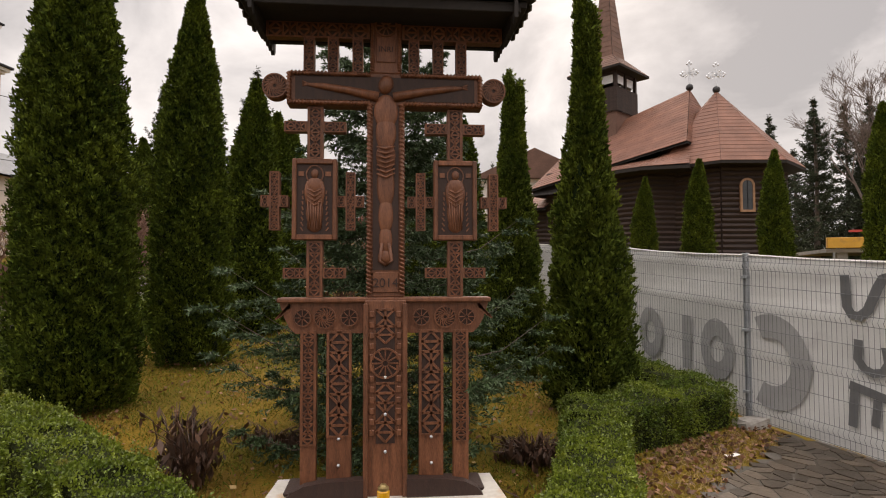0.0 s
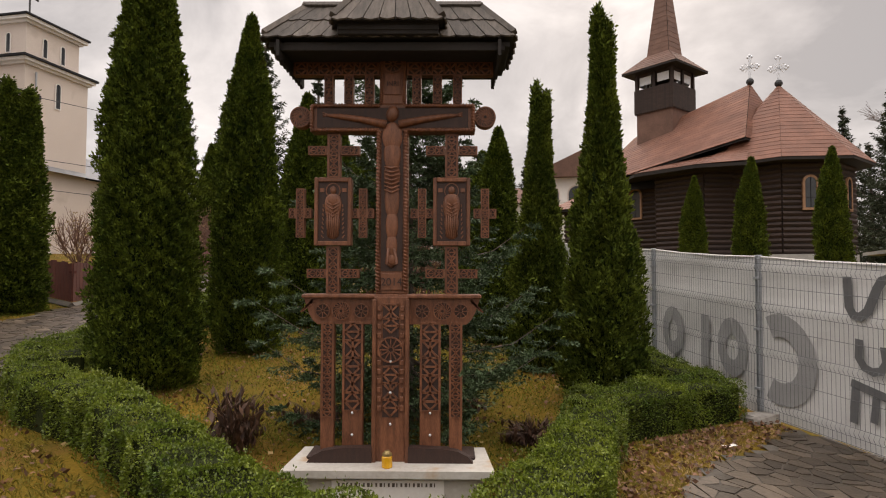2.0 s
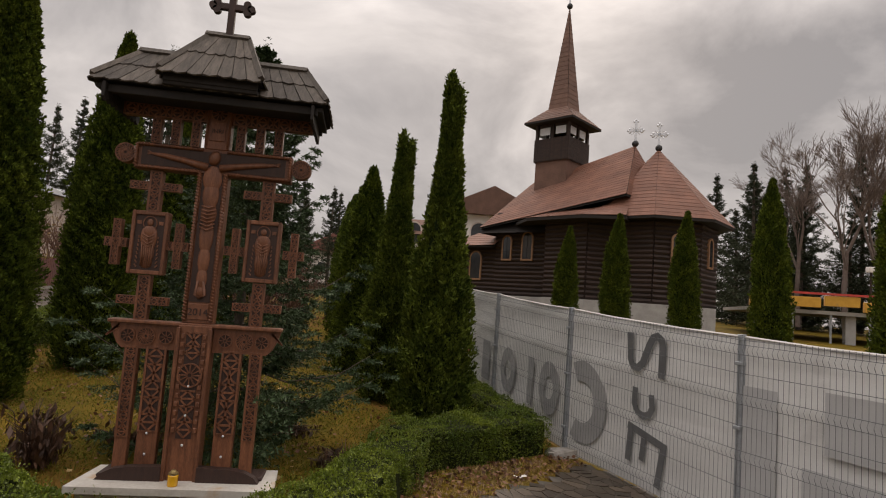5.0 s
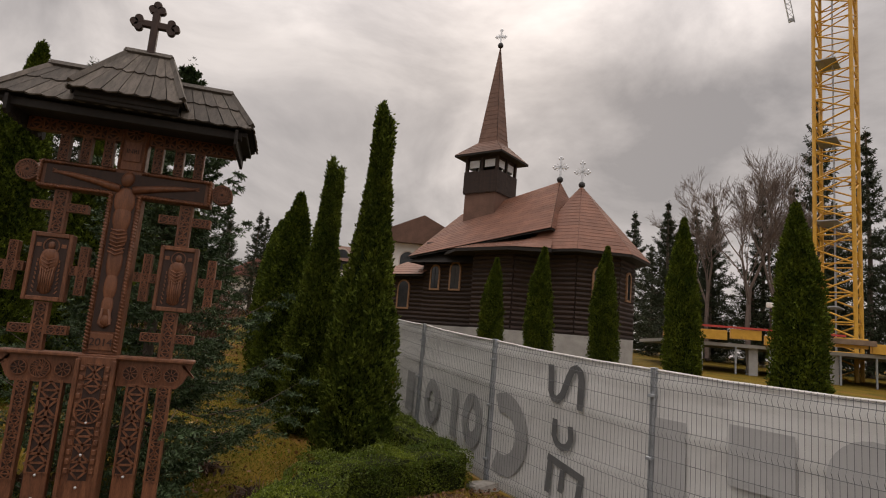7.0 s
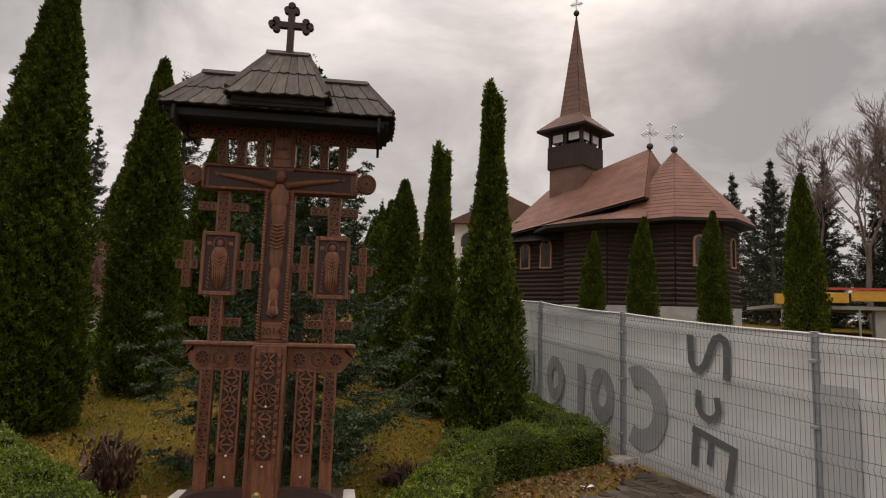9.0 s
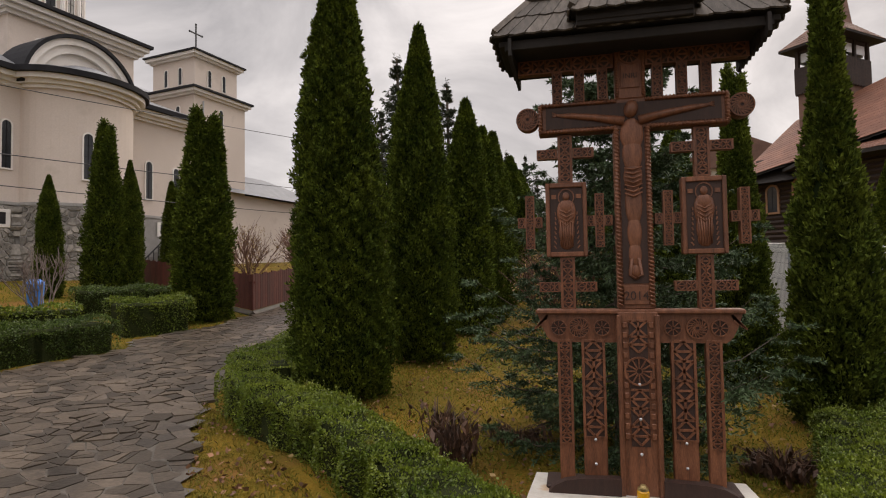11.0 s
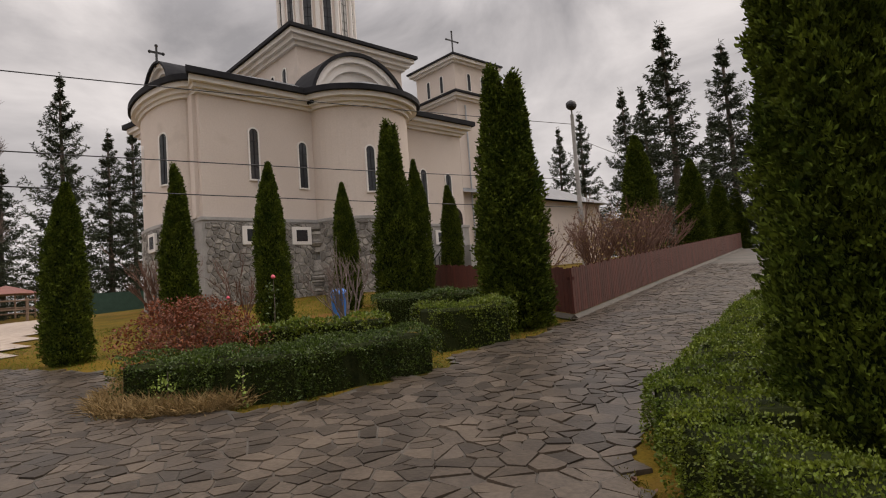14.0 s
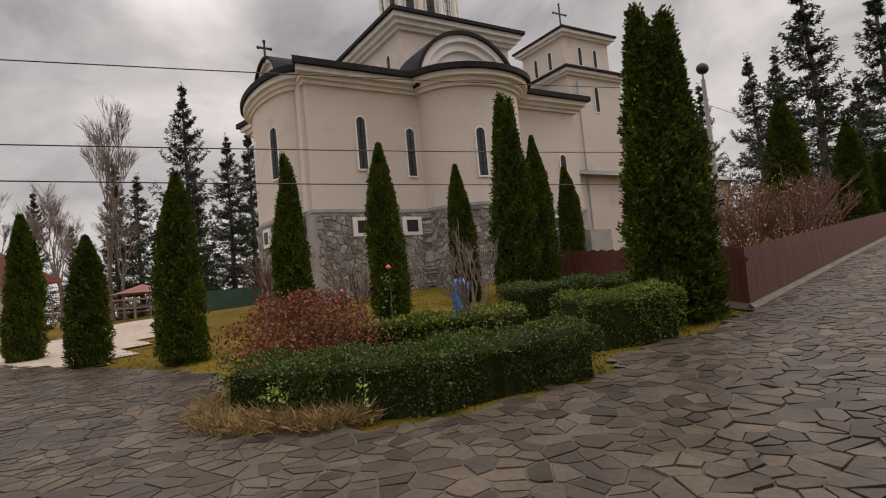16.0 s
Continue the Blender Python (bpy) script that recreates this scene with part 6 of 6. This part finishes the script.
for i, (x, y, z, r_) in enumerate(((-13.6, 5.9, 2.05, .05), (-15.4, 6.0, 1.7, .045), (-9.2, 7.2, 1.55, .05), (3.3, 4.9, .95, .035))):
    rb = thing("rose_bush", pose(x, y, ground_z(x, y)), "thin rose bush with a pink flower", "rose", "rose bushes")
    hgt = z - ground_z(x, y)
    part("stem", tube([(0, 0, 0), (.05, 0, hgt * .5), (0, .03, hgt)], [.012, .009, .005], 5), M_BARK, rb)
    leafy(rb, 90, .22, .22, hgt * .95, .07, M_BOXDARK, 60 + i)
    bm = bmesh.new()
    for k in range(3):
        bmesh.ops.create_icosphere(bm, subdivisions=2, radius=r_ * (1 - .22 * k), matrix=Matrix.Translation((0, .03, hgt + r_ * .3 * k)) @ pose(0, 0, 0, 20 * k, 13 * k, 40 * k) @ Matrix.Diagonal((1, 1, .75, 1)))
    part("flower", bm, M_ROSE, rb, "pink rose flower")


# withered perennials round the cross
def withered(x, y, h, n, seed, label, wide=.35):
    th = thing("withered_plant", pose(x, y, ground_z(x, y)), label, "plant", "withered perennials")
    r = random.Random(seed)
    bm = bmesh.new()
    P, O = [], []
    for _ in range(n):
        a = r.uniform(0, 6.28)
        rad = r.uniform(.2, 1) * wide
        hh = h * r.uniform(.3, 1)
        tip = Vector((math.cos(a) * rad, math.sin(a) * rad, hh))
        add_tube(bm, [(math.cos(a) * rad * .3, math.sin(a) * rad * .3, 0), tip * .6 + Vector((0, 0, hh * .2)), tip], [.006, .005, .003], 4, False)
        for _ in range(5):
            s = r.uniform(.3, 1)
            P.append((tip.x * s, tip.y * s, hh * s))
            O.append((r.uniform(-.5, .5), r.uniform(-.5, .5), -r.uniform(.3, 1)))
    part("stalk_tangle", bm, M_WITHER, th)
    sz = np.array([r.uniform(.05, .13) for _ in P])
    part("foliage", blades(np.array(P), np.array(O), sz, sz * .4, .3), M_WITHER, th)


withered(-1.5, 0.85, .55, 60, 1, "blackened withered perennial beside the cross")
withered(-1.75, 1.2, .5, 40, 2, "blackened withered perennial beside the cross", .3)
withered(1.35, 1.5, .26, 110, 3, "dark withered groundcover beside the hedge", .45)
withered(1.15, 0.25, .22, 40, 4, "brown trailing dead stems beside the plinth", .4)
withered(-1.05, 1.75, .22, 50, 5, "low blackened dead leaves on the lawn", .45)
withered(.63, 2.7, .12, 50, 6, "low blackened dead leaves on the lawn", .4)


# ---- grass, fallen leaves ----
def scatter(n, x0, x1, y0, y1, poly, holes=()):
    x, y = rng.uniform(x0, x1, n), rng.uniform(y0, y1, n)
    k = inside(x, y, poly)
    for h in holes:
        k &= ~inside(x, y, h)
    return x[k], y[k]


GRASS_L = [(-5.0, 2.2), (-4.56, 1.42), (-3.42, -.29), (-1.6, -2.7), (-.9, -2.0), (-1.7, -.7), (-2.9, .4), (-4.3, 1.5)]
GRASS_R = [(.9, -2.0), (1.5, -2.9), (2.0, -1.0), (2.55, .53), (3.07, 1.12), (4.55, 2.4), (4.3, 2.7), (3.2, 2.1), (2.1, 1.4), (1.5, -.3)]


def grass(name, xy, length, mat, label):
    x, y = xy
    n = len(x)
    clump = .5 + .5 * np.sin(x * 3.1 + 1.3 * np.sin(y * 2.3)) * np.sin(y * 2.7 + x)
    keep = rng.random(n) < .35 + .65 * clump
    x, y = x[keep], y[keep]
    n = len(x)
    p = np.stack([x, y, ground_zs(x, y) - .005], 1)
    o = np.stack([rng.normal(size=n) * .55, rng.normal(size=n) * .55, np.full(n, .8)], 1)
    tagged(part(name, blades(p, o, length * rng.uniform(.5, 1.5, n), .008, .6), mat), label, "grass", kind="stuff")


grass("lawn_grass", scatter(90000, -4.4, 3.6, -1.4, 9, PLOT), .055, M_BLADE, "short yellow-green lawn grass with moss")
grass("green_grass", scatter(60000, -4.4, 3.6, -1.4, 9, PLOT), .06, M_BLADEGR, "green tufts in the lawn")
grass("far_lawn_grass", scatter(45000, -4.6, 3.6, 9, 30, PLOT), .10, M_BLADEGR, "green lawn grass further up the slope")
grass("verge_grass", scatter(60000, -5.1, 0, -3, 2.3, GRASS_L), .07, M_BLADE, "yellowed grass strip between path and hedge")
grass("verge_grass", scatter(40000, .8, 4.7, -3, 2.8, GRASS_R), .07, M_STRAW, "straw-coloured grass strip between path and hedge")
grass("island_grass", scatter(40000, -20, -7.9, .8, 14, ISLAND), .09, M_BLADEGR, "green grass in the flower island")
grass("tip_grass", scatter(45000, -11.6, -8.6, .6, 2.6, [(-11.5, 1.9), (-10.7, 1.15), (-10.1, .9), (-9.2, 1.6), (-9.0, 2.1), (-10.0, 1.7), (-10.8, 2.2)]), .26, M_STRAW, "long dry straw grass at the island tip")


def litter(name, xy, size, mat, label):
    x, y = xy
    n = len(x)
    p = np.stack([x, y, ground_zs(x, y) + .015 + rng.random(n) * .05], 1)
    o = np.stack([rng.normal(size=n), rng.normal(size=n), rng.normal(size=n) * .25], 1)
    sz = size * rng.uniform(.6, 1.4, n)
    tagged(part(name, blades(p, o, sz, sz * .7, -.2), mat), label, "leaves", kind="stuff")


litter("fallen_leaves", scatter(8000, .8, 4.7, -3, 2.8, GRASS_R), .05, M_DEADLEAF, "russet fallen leaves beside the hedge")
litter("fallen_leaves", scatter(2200, -5, 0, -3, 2.2, GRASS_L), .055, M_DEADLEAF, "scattered russet fallen leaves in the grass")
litter("fallen_leaves", scatter(2600, -4.4, 3.6, -1.2, 9, PLOT), .05, M_DEADLEAF, "scattered fallen leaves on the lawn")
litter("yellow_leaves", scatter(500, -4.4, 3.6, -1.2, 9, PLOT), .06, M_STRAW, "scattered yellow leaves on the lawn")
paper = thing("paper_scrap", pose(3.42, 1.66, ground_z(3.42, 1.66) + .035, 0, 0, 20), "crumpled white paper scrap among leaves", "litter")
part("sheet", [(v, f) for v, f in [([(-.09, -.03, 0), (.02, -.04, .012), (.09, -.02, .004), (.08, .035, .014), (-.01, .03, .0), (-.085, .035, .016)], [(0, 1, 4, 5), (1, 2, 3, 4)])]][0], M_TRIM, paper)

# ---- maroon board fence along the path ----
WALL = [(-14.8, 12.9), (-8.15, 8.7), (-8.7, 17), (-9.3, 27), (-9.97, 38)]
for (x0, y0), (x1, y1) in zip(WALL, WALL[1:]):
    th = thing("board_fence", pose(x0, y0, 0, 0, 0, math.degrees(math.atan2(y1 - y0, x1 - x0))), "maroon painted wooden board fence on a low kerb", "fence", "maroon fence")
    L = math.hypot(x1 - x0, y1 - y0)
    za, zb = ground_z(x0, y0), ground_z(x1, y1)
    n = int(L / .13)
    hgt = 1.0
    for i in range(n):
        z = za + (zb - za) * (i + .5) / n
        part("board", prism([(i * L / n + .006, -.015), ((i + 1) * L / n - .006, -.015), ((i + 1) * L / n - .006, .015), (i * L / n + .006, .015)], z + .12, z + hgt + .02 * math.sin(i * 1.7)), M_FENCEWOOD, th)
    part("kerb", tube([(0, 0, za + .02), (L, 0, zb + .02)], .09, 4), M_MORTAR, th)
    part("rail", tube([(0, .05, za + .8), (L, .05, zb + .8)], .04, 4), M_FENCEWOOD, th)

# ---- blue bin, lamp, wires ----
bin_ = thing("waste_bin", pose(-13.15, 7.35, ground_z(-13.15, 7.35) - .57), "blue plastic waste bin on a thin post", "bin")
bm = bmesh.new()
add_tube(bm, [(0, 0, .58), (0, 0, .62), (0, 0, 1.16), (0, 0, 1.24)], [.13, .15, .19, .19], 12)
part("tub", bm, M_BLUE, bin_)
bm = bmesh.new()
add_tube(bm, [(0, 0, 1.241), (0, 0, 1.31), (0, 0, 1.38)], [.21, .19, .09], 12)
part("lid", bm, M_BLUE, bin_)
part("post", tube([(0, .2, 0), (0, .2, 1.1)], .025, 6), M_STEEL, bin_)
lamp = thing("street_lamp", pose(-14.1, 23.6, .95), "concrete street-lamp pole with a dark lamp head", "street lamp")
part("pole", tube([(0, 0, 0), (0, 0, 8.3)], [.14, .08], 10), M_CONCRETE, lamp)
part("arm", tube([(0, 0, 8.2), (.1, -.2, 8.6), (.2, -.4, 8.65)], .035, 6), M_STEEL, lamp)
bm = bmesh.new()
bmesh.ops.create_uvsphere(bm, u_segments=14, v_segments=8, radius=.3, matrix=Matrix.Translation((.2, -.45, 8.6)) @ Matrix.Diagonal((.8, 1, .75, 1)))
part("lamp_head", bm, M_BLACK, lamp)


def cable(a, b, sag, rad=.012):
    th = thing("overhead_cable", Matrix(), "thin black overhead cable", "cable", "overhead cables")
    a, b = Vector(a), Vector(b)
    part("strand", tube([a.lerp(b, u) - Vector((0, 0, sag * 4 * u * (1 - u))) for u in np.linspace(0, 1, 14)], rad, 4), M_BLACK, th)


for zr, zl in ((8.8, 6.93), (6.2, 5.26), (4.9, 4.55)):
    a_, b_ = Vector((-14.1, 23.6, zr)), Vector((-17.96, 1.15, zl))
    cable(a_ + (b_ - a_) * 1.9, a_, .25, .014)
cable((-14.1, 23.6, 8.2), (-8, 45, 6.5), .6)

# ---- gazebo, low building, gravel ----
gz = ground_z(-40, 11.5)
gaz = thing("gazebo", pose(-42.5, 10.0, 1.75) @ Matrix.Scale(.72, 4), "small wooden gazebo with a red-brown tin roof", "gazebo")
for k in range(6):
    a = math.radians(60 * k)
    part("post", tube([(1.9 * math.cos(a), 1.9 * math.sin(a), 0), (1.9 * math.cos(a), 1.9 * math.sin(a), 1.9)], .07, 6), M_LOGPALE, gaz)
    a2 = math.radians(60 * (k + 1))
    for z in (.35, .8):
        part("rail", tube([(1.9 * math.cos(a), 1.9 * math.sin(a), z), (1.9 * math.cos(a2), 1.9 * math.sin(a2), z)], .05, 6), M_LOGPALE, gaz)
bm = bmesh.new()
e_ = [bm.verts.new((2.5 * math.cos(math.radians(60 * k)), 2.5 * math.sin(math.radians(60 * k)), 1.85)) for k in range(6)]
c_ = bm.verts.new((0, 0, 2.6))
for k in range(6):
    bm.faces.new((e_[k], e_[(k + 1) % 6], c_))
bm.faces.new(e_[::-1])
part("roof", bm, M_REDTIN, gaz)
for k in range(9):
    rf = thing("rail_fence", pose(-40 + k * .35, 2.6 + k * 1.15, 1.75, 0, 0, 73), "rustic pole fence beside the gravel walk", "fence", "rustic rail fence")
    part("post", tube([(0, 0, -.2), (0, 0, .95)], .06, 6), M_LOGPALE, rf)
    for z in (.4, .85):
        part("rail", tube([(0, 0, z), (1.27, 0, z)], .045, 6), M_LOGPALE, rf)
hut = thing("low_building", pose(-33.5, -.2, ground_z(-33.5, 0), 0, 0, 20), "low pale building with a brown tin roof", "building")
part("wall", box(-5, 3, -4, 2.6, -.3, 2.3), M_PLASTER, hut)
bm = bmesh.new()
add_prism(bm, [(-4.6, 2.301), (3.2, 2.301), (-.7, 4.2)], -5.4, 3.5, Matrix(((0, 0, 1, 0), (1, 0, 0, 0), (0, 1, 0, 0), (0, 0, 0, 1))))
part("roof", bm, M_REDTIN, hut)
gx = np.arange(-41, -15, .7)
gy = np.arange(-1, 13.5, .7)
bm = bmesh.new()
gd = {}
for i in range(len(gx) - 1):
    for j in range(len(gy) - 1):
        if inside(gx[i] + .35, gy[j] + .35, [(-16.4, 1.6), (-17.3, .9), (-20, -.2), (-40, 8.2), (-38, 11.4), (-24, 5.4)]):
            vs = []
            for a, b in ((i, j), (i + 1, j), (i + 1, j + 1), (i, j + 1)):
                if (a, b) not in gd:
                    gd[a, b] = bm.verts.new((gx[a], gy[b], ground_z(gx[a], gy[b]) + .03))
                vs.append(gd[a, b])
            bm.faces.new(vs)
tagged(part("gravel_walk", bm, M_GRAVEL), "pale pinkish gravel walk", "path", kind="structure")
net = thing("screen_fence", pose(-36.2, 10.0, 1.0, 0, 0, 66), "dark green windbreak netting fence", "fence")
part("netting", box(0, 9, -.02, .02, 0, 1.7), M_GREENNET, net)

# ---- white villa ----
villa = thing("white_villa", pose(15.0, 53.5, ground_z(15, 53) - 1.2, 0, 0, -8), "white villa with arched balconies and brown roof", "house")
part("wall", box(-6, 4, -4, 4, 0, 9.4), M_TRIM, villa)
part("wing_wall", box(-11, -6.01, -2.5, 4, 0, 7.2), M_TRIM, villa)
bm = bmesh.new()
add_prism(bm, [(-6.9, 9.401), (4.9, 9.401), (-1, 12.2)], -4.8, 4.8, UPRIGHT)
part("roof", bm, M_TILEDK, villa)
part("wing_roof", skirt_roof([(-11.6, -3.1), (-5.5, -3.1), (-5.5, 4.5), (-11.6, 4.5)], 7.21, .3, 9.0, M_TILEDK, (-8.5, .7)), M_TILEDK, villa)
for z in (.8, 3.6, 6.4):
    for x in (-4.6, -2.2, .2, 2.6):
        arched_window(villa, pose(x, -4.03, z), 1.5, 2.2, M_PLASTER, rim=.12)
    part("balcony", box(-6, 4, -4.9, -4.001, z - .35, z - .15), M_TRIM, villa)
    for x in np.arange(-5.8, 4, .5):
        part("baluster", tube([(x, -4.8, z - .149), (x, -4.8, z + .6)], .06, 6), M_TRIM, villa)
    part("balustrade_rail", box(-6, 4, -4.9, -4.7, z + .6, z + .7), M_TRIM, villa)
    arched_window(villa, pose(-8.5, -2.53, z), 1.3, 2.0, M_PLASTER, rim=.12)
cot = thing("far_cottage", pose(-1.0, 60, ground_z(-2, 60), 0, 0, 10), "far cottage with a brown gabled roof", "house")
part("wall", box(-4, 4, -3, 3, 0, 3.6), M_TRIM, cot)
bm = bmesh.new()
add_prism(bm, [(-4.6, 3.601), (4.6, 3.601), (0, 6.4)], -3.6, 3.6, UPRIGHT)
part("roof", bm, M_REDTIN, cot)
for x in (-2.2, 0, 2.2):
    w = part("window", box(x - .5, x + .5, -3.06, -2.99, 1.2, 2.5, .01), M_TRIM, cot)
    part("pane", box(x - .4, x + .4, -3.07, -3.061, 1.3, 2.4), M_GLASS, w)

# ---- building site and crane ----
site = thing("formwork", pose(31.7, 26.8, 1.1, 0, 0, -24), "yellow formwork beams on props at the building site", "formwork")
part("slab", box(-7, 16, -4, 4, 1.55, 1.75), M_CONCRETE, site)
for k in range(12):
    part("beam", box(-7 + k * 1.9, -5.3 + k * 1.9, -4.3, -4.02, 1.78 + .12 * (k % 3), 2.35 + .12 * (k % 3), .02), M_YELLOW, site)
    part("prop", tube([(-6.6 + k * 1.9, -3.9, -.6), (-6.6 + k * 1.9, -3.9, 1.55)], .06, 6), M_STEEL, site)
for k in range(5):
    part("column", box(-6.4 + k * 4.4, -5.9 + k * 4.4, -3.7, -3.2, -.6, 1.549), M_CONCRETE, site)
part("barrier", box(-6, 3, -4.36, -4.31, 2.62, 2.74), M_REDPAINT, site)
part("barrier", box(7, 15, -4.36, -4.31, 3.5, 3.62), M_REDPAINT, site)
part("plank_stack", box(1.0, 4.5, -4.6, -4.37, 2.2, 2.5, .01), M_LOGPALE, site)
flood = thing("floodlight_post", pose(29.8, 24.1, .6), "thin post with a white floodlight", "light")
part("pole", tube([(0, 0, 0), (0, 0, 4.6)], .07, 6), M_LOG, flood)
part("lamp_head", box(-.25, .25, -.18, .12, 4.6, 4.9, .03), M_TRIM, flood)
crane = thing("tower_crane", pose(38.2, 26.9, 1.0, 0, 0, 32), "yellow lattice tower crane mast", "crane")
CW = 1.15
for sx in (-1, 1):
    for sy in (-1, 1):
        part("mast_leg", tube([(sx * CW, sy * CW, 0), (sx * CW, sy * CW, 46)], .13, 6), M_YELLOW, crane)
for k in range(23):
    z = k * 2.0
    bm = bmesh.new()
    for q in range(4):
        mm = pose(0, 0, 0, 0, 0, 90 * q)
        a, b = ((-CW, -CW, z), (CW, -CW, z + 1)) if k % 2 else ((CW, -CW, z), (-CW, -CW, z + 1))
        add_tube(bm, [mm @ Vector(a), mm @ Vector(b)], .06, 4)
        add_tube(bm, [mm @ Vector(b), mm @ Vector((a[0], a[1], z + 2))], .06, 4)
        add_tube(bm, [mm @ Vector((-CW, -CW, z)), mm @ Vector((CW, -CW, z))], .05, 4)
    part("bracing", bm, M_YELLOW, crane)
bm = bmesh.new()
for sx in (-.2, .2):
    add_tube(bm, [(sx + .3, .2, 0), (sx + .3, .2, 46)], .035, 4)
for k in range(110):
    add_tube(bm, [(.1, .2, k * .41), (.5, .2, k * .41)], .02, 3)
part("ladder", bm, M_STEEL, crane)
for k in range(8):
    part("landing", box(-CW, CW, -.2, CW, 5.0 + 6 * k, 5.08 + 6 * k), M_STEEL, crane)
jib = part("jib", tube([(0, 0, 0), (-.1, 0, .3)], .3, 4), M_STEEL, crane, "grey lattice jib end")
jib.matrix_basis = crane.matrix_basis.inverted() @ pose(46.8, 39.1, 35.8)
JX, JZ = Vector((-4.5, -.9, 13)), .35
for q in ((-JZ, 0), (JZ, 0), (0, JZ)):
    part("chord", tube([(q[0], q[1], 0), (q[0] + JX.x, q[1] + JX.y, JX.z)], .05, 4), M_STEEL, jib)
bm = bmesh.new()
for k in range(26):
    a, b = JX * (k / 26), JX * ((k + 1) / 26)
    for p_, q_ in (((-JZ, 0), (JZ, 0)), ((JZ, 0), (0, JZ)), ((0, JZ), (-JZ, 0))):
        add_tube(bm, [a + Vector((*p_, 0)), b + Vector((*q_, 0))], .03, 3)
part("bracing", bm, M_STEEL, jib)

# ---- flagstones ----
flag_r = random.Random(2)
loose_v, loose_f = [], []
count = 0
laid = cells(-24, 6.4, -8.0, 24, .155, .008, 7, PAVED, .34)
for px, py, poly in laid:
    if not inside(px, py, PAVED):
        continue
    tilt_x, tilt_y, lift = flag_r.uniform(-.06, .06), flag_r.uniform(-.06, .06), flag_r.uniform(.003, .011)
    if -6.9 < px < -3.9 and .6 < py < 5.2 and (px + 5.4 - (py - 2.5) * -.45) ** 2 < 1.4:
        lift += flag_r.uniform(.001, .009)
    else:
        tilt_x, tilt_y, lift = tilt_x * .65, tilt_y * .65, lift * .75
    near = (-6.6 < px < -4.4 and 1.2 < py < 4.4) or (2.4 < px < 4.8 and .2 < py < 2.6)
    zc = ground_z(px, py) + .03
    top = [(x, y, ground_z(x, y) + .03 + lift + (x - px) * tilt_x + (y - py) * tilt_y) for x, y in poly]
    if near and count < 300:
        count += 1
        bm = bmesh.new()
        a = [bm.verts.new((x, y, z - .05)) for x, y, z in top]
        b = [bm.verts.new((px + (x - px) * .985, py + (y - py) * .985, z)) for x, y, z in top]
        bm.faces.new(b)
        for i in range(len(a)):
            bm.faces.new((a[i], a[(i + 1) % len(a)], b[(i + 1) % len(a)], b[i]))
        part("flagstone", bm, M_FLAG, path_bed)
    else:
        k, n = len(loose_v), len(top)
        loose_v += [(x, y, z - .05) for x, y, z in top] + [(px + (x - px) * .985, py + (y - py) * .985, z) for x, y, z in top]
        loose_f.append(tuple(range(k + n, k + 2 * n)))
        loose_f += [(k + i, k + (i + 1) % n, k + n + (i + 1) % n, k + n + i) for i in range(n)]
tagged(part("flagstones", (loose_v, loose_f), M_FLAG, path_bed), kind="stuff")
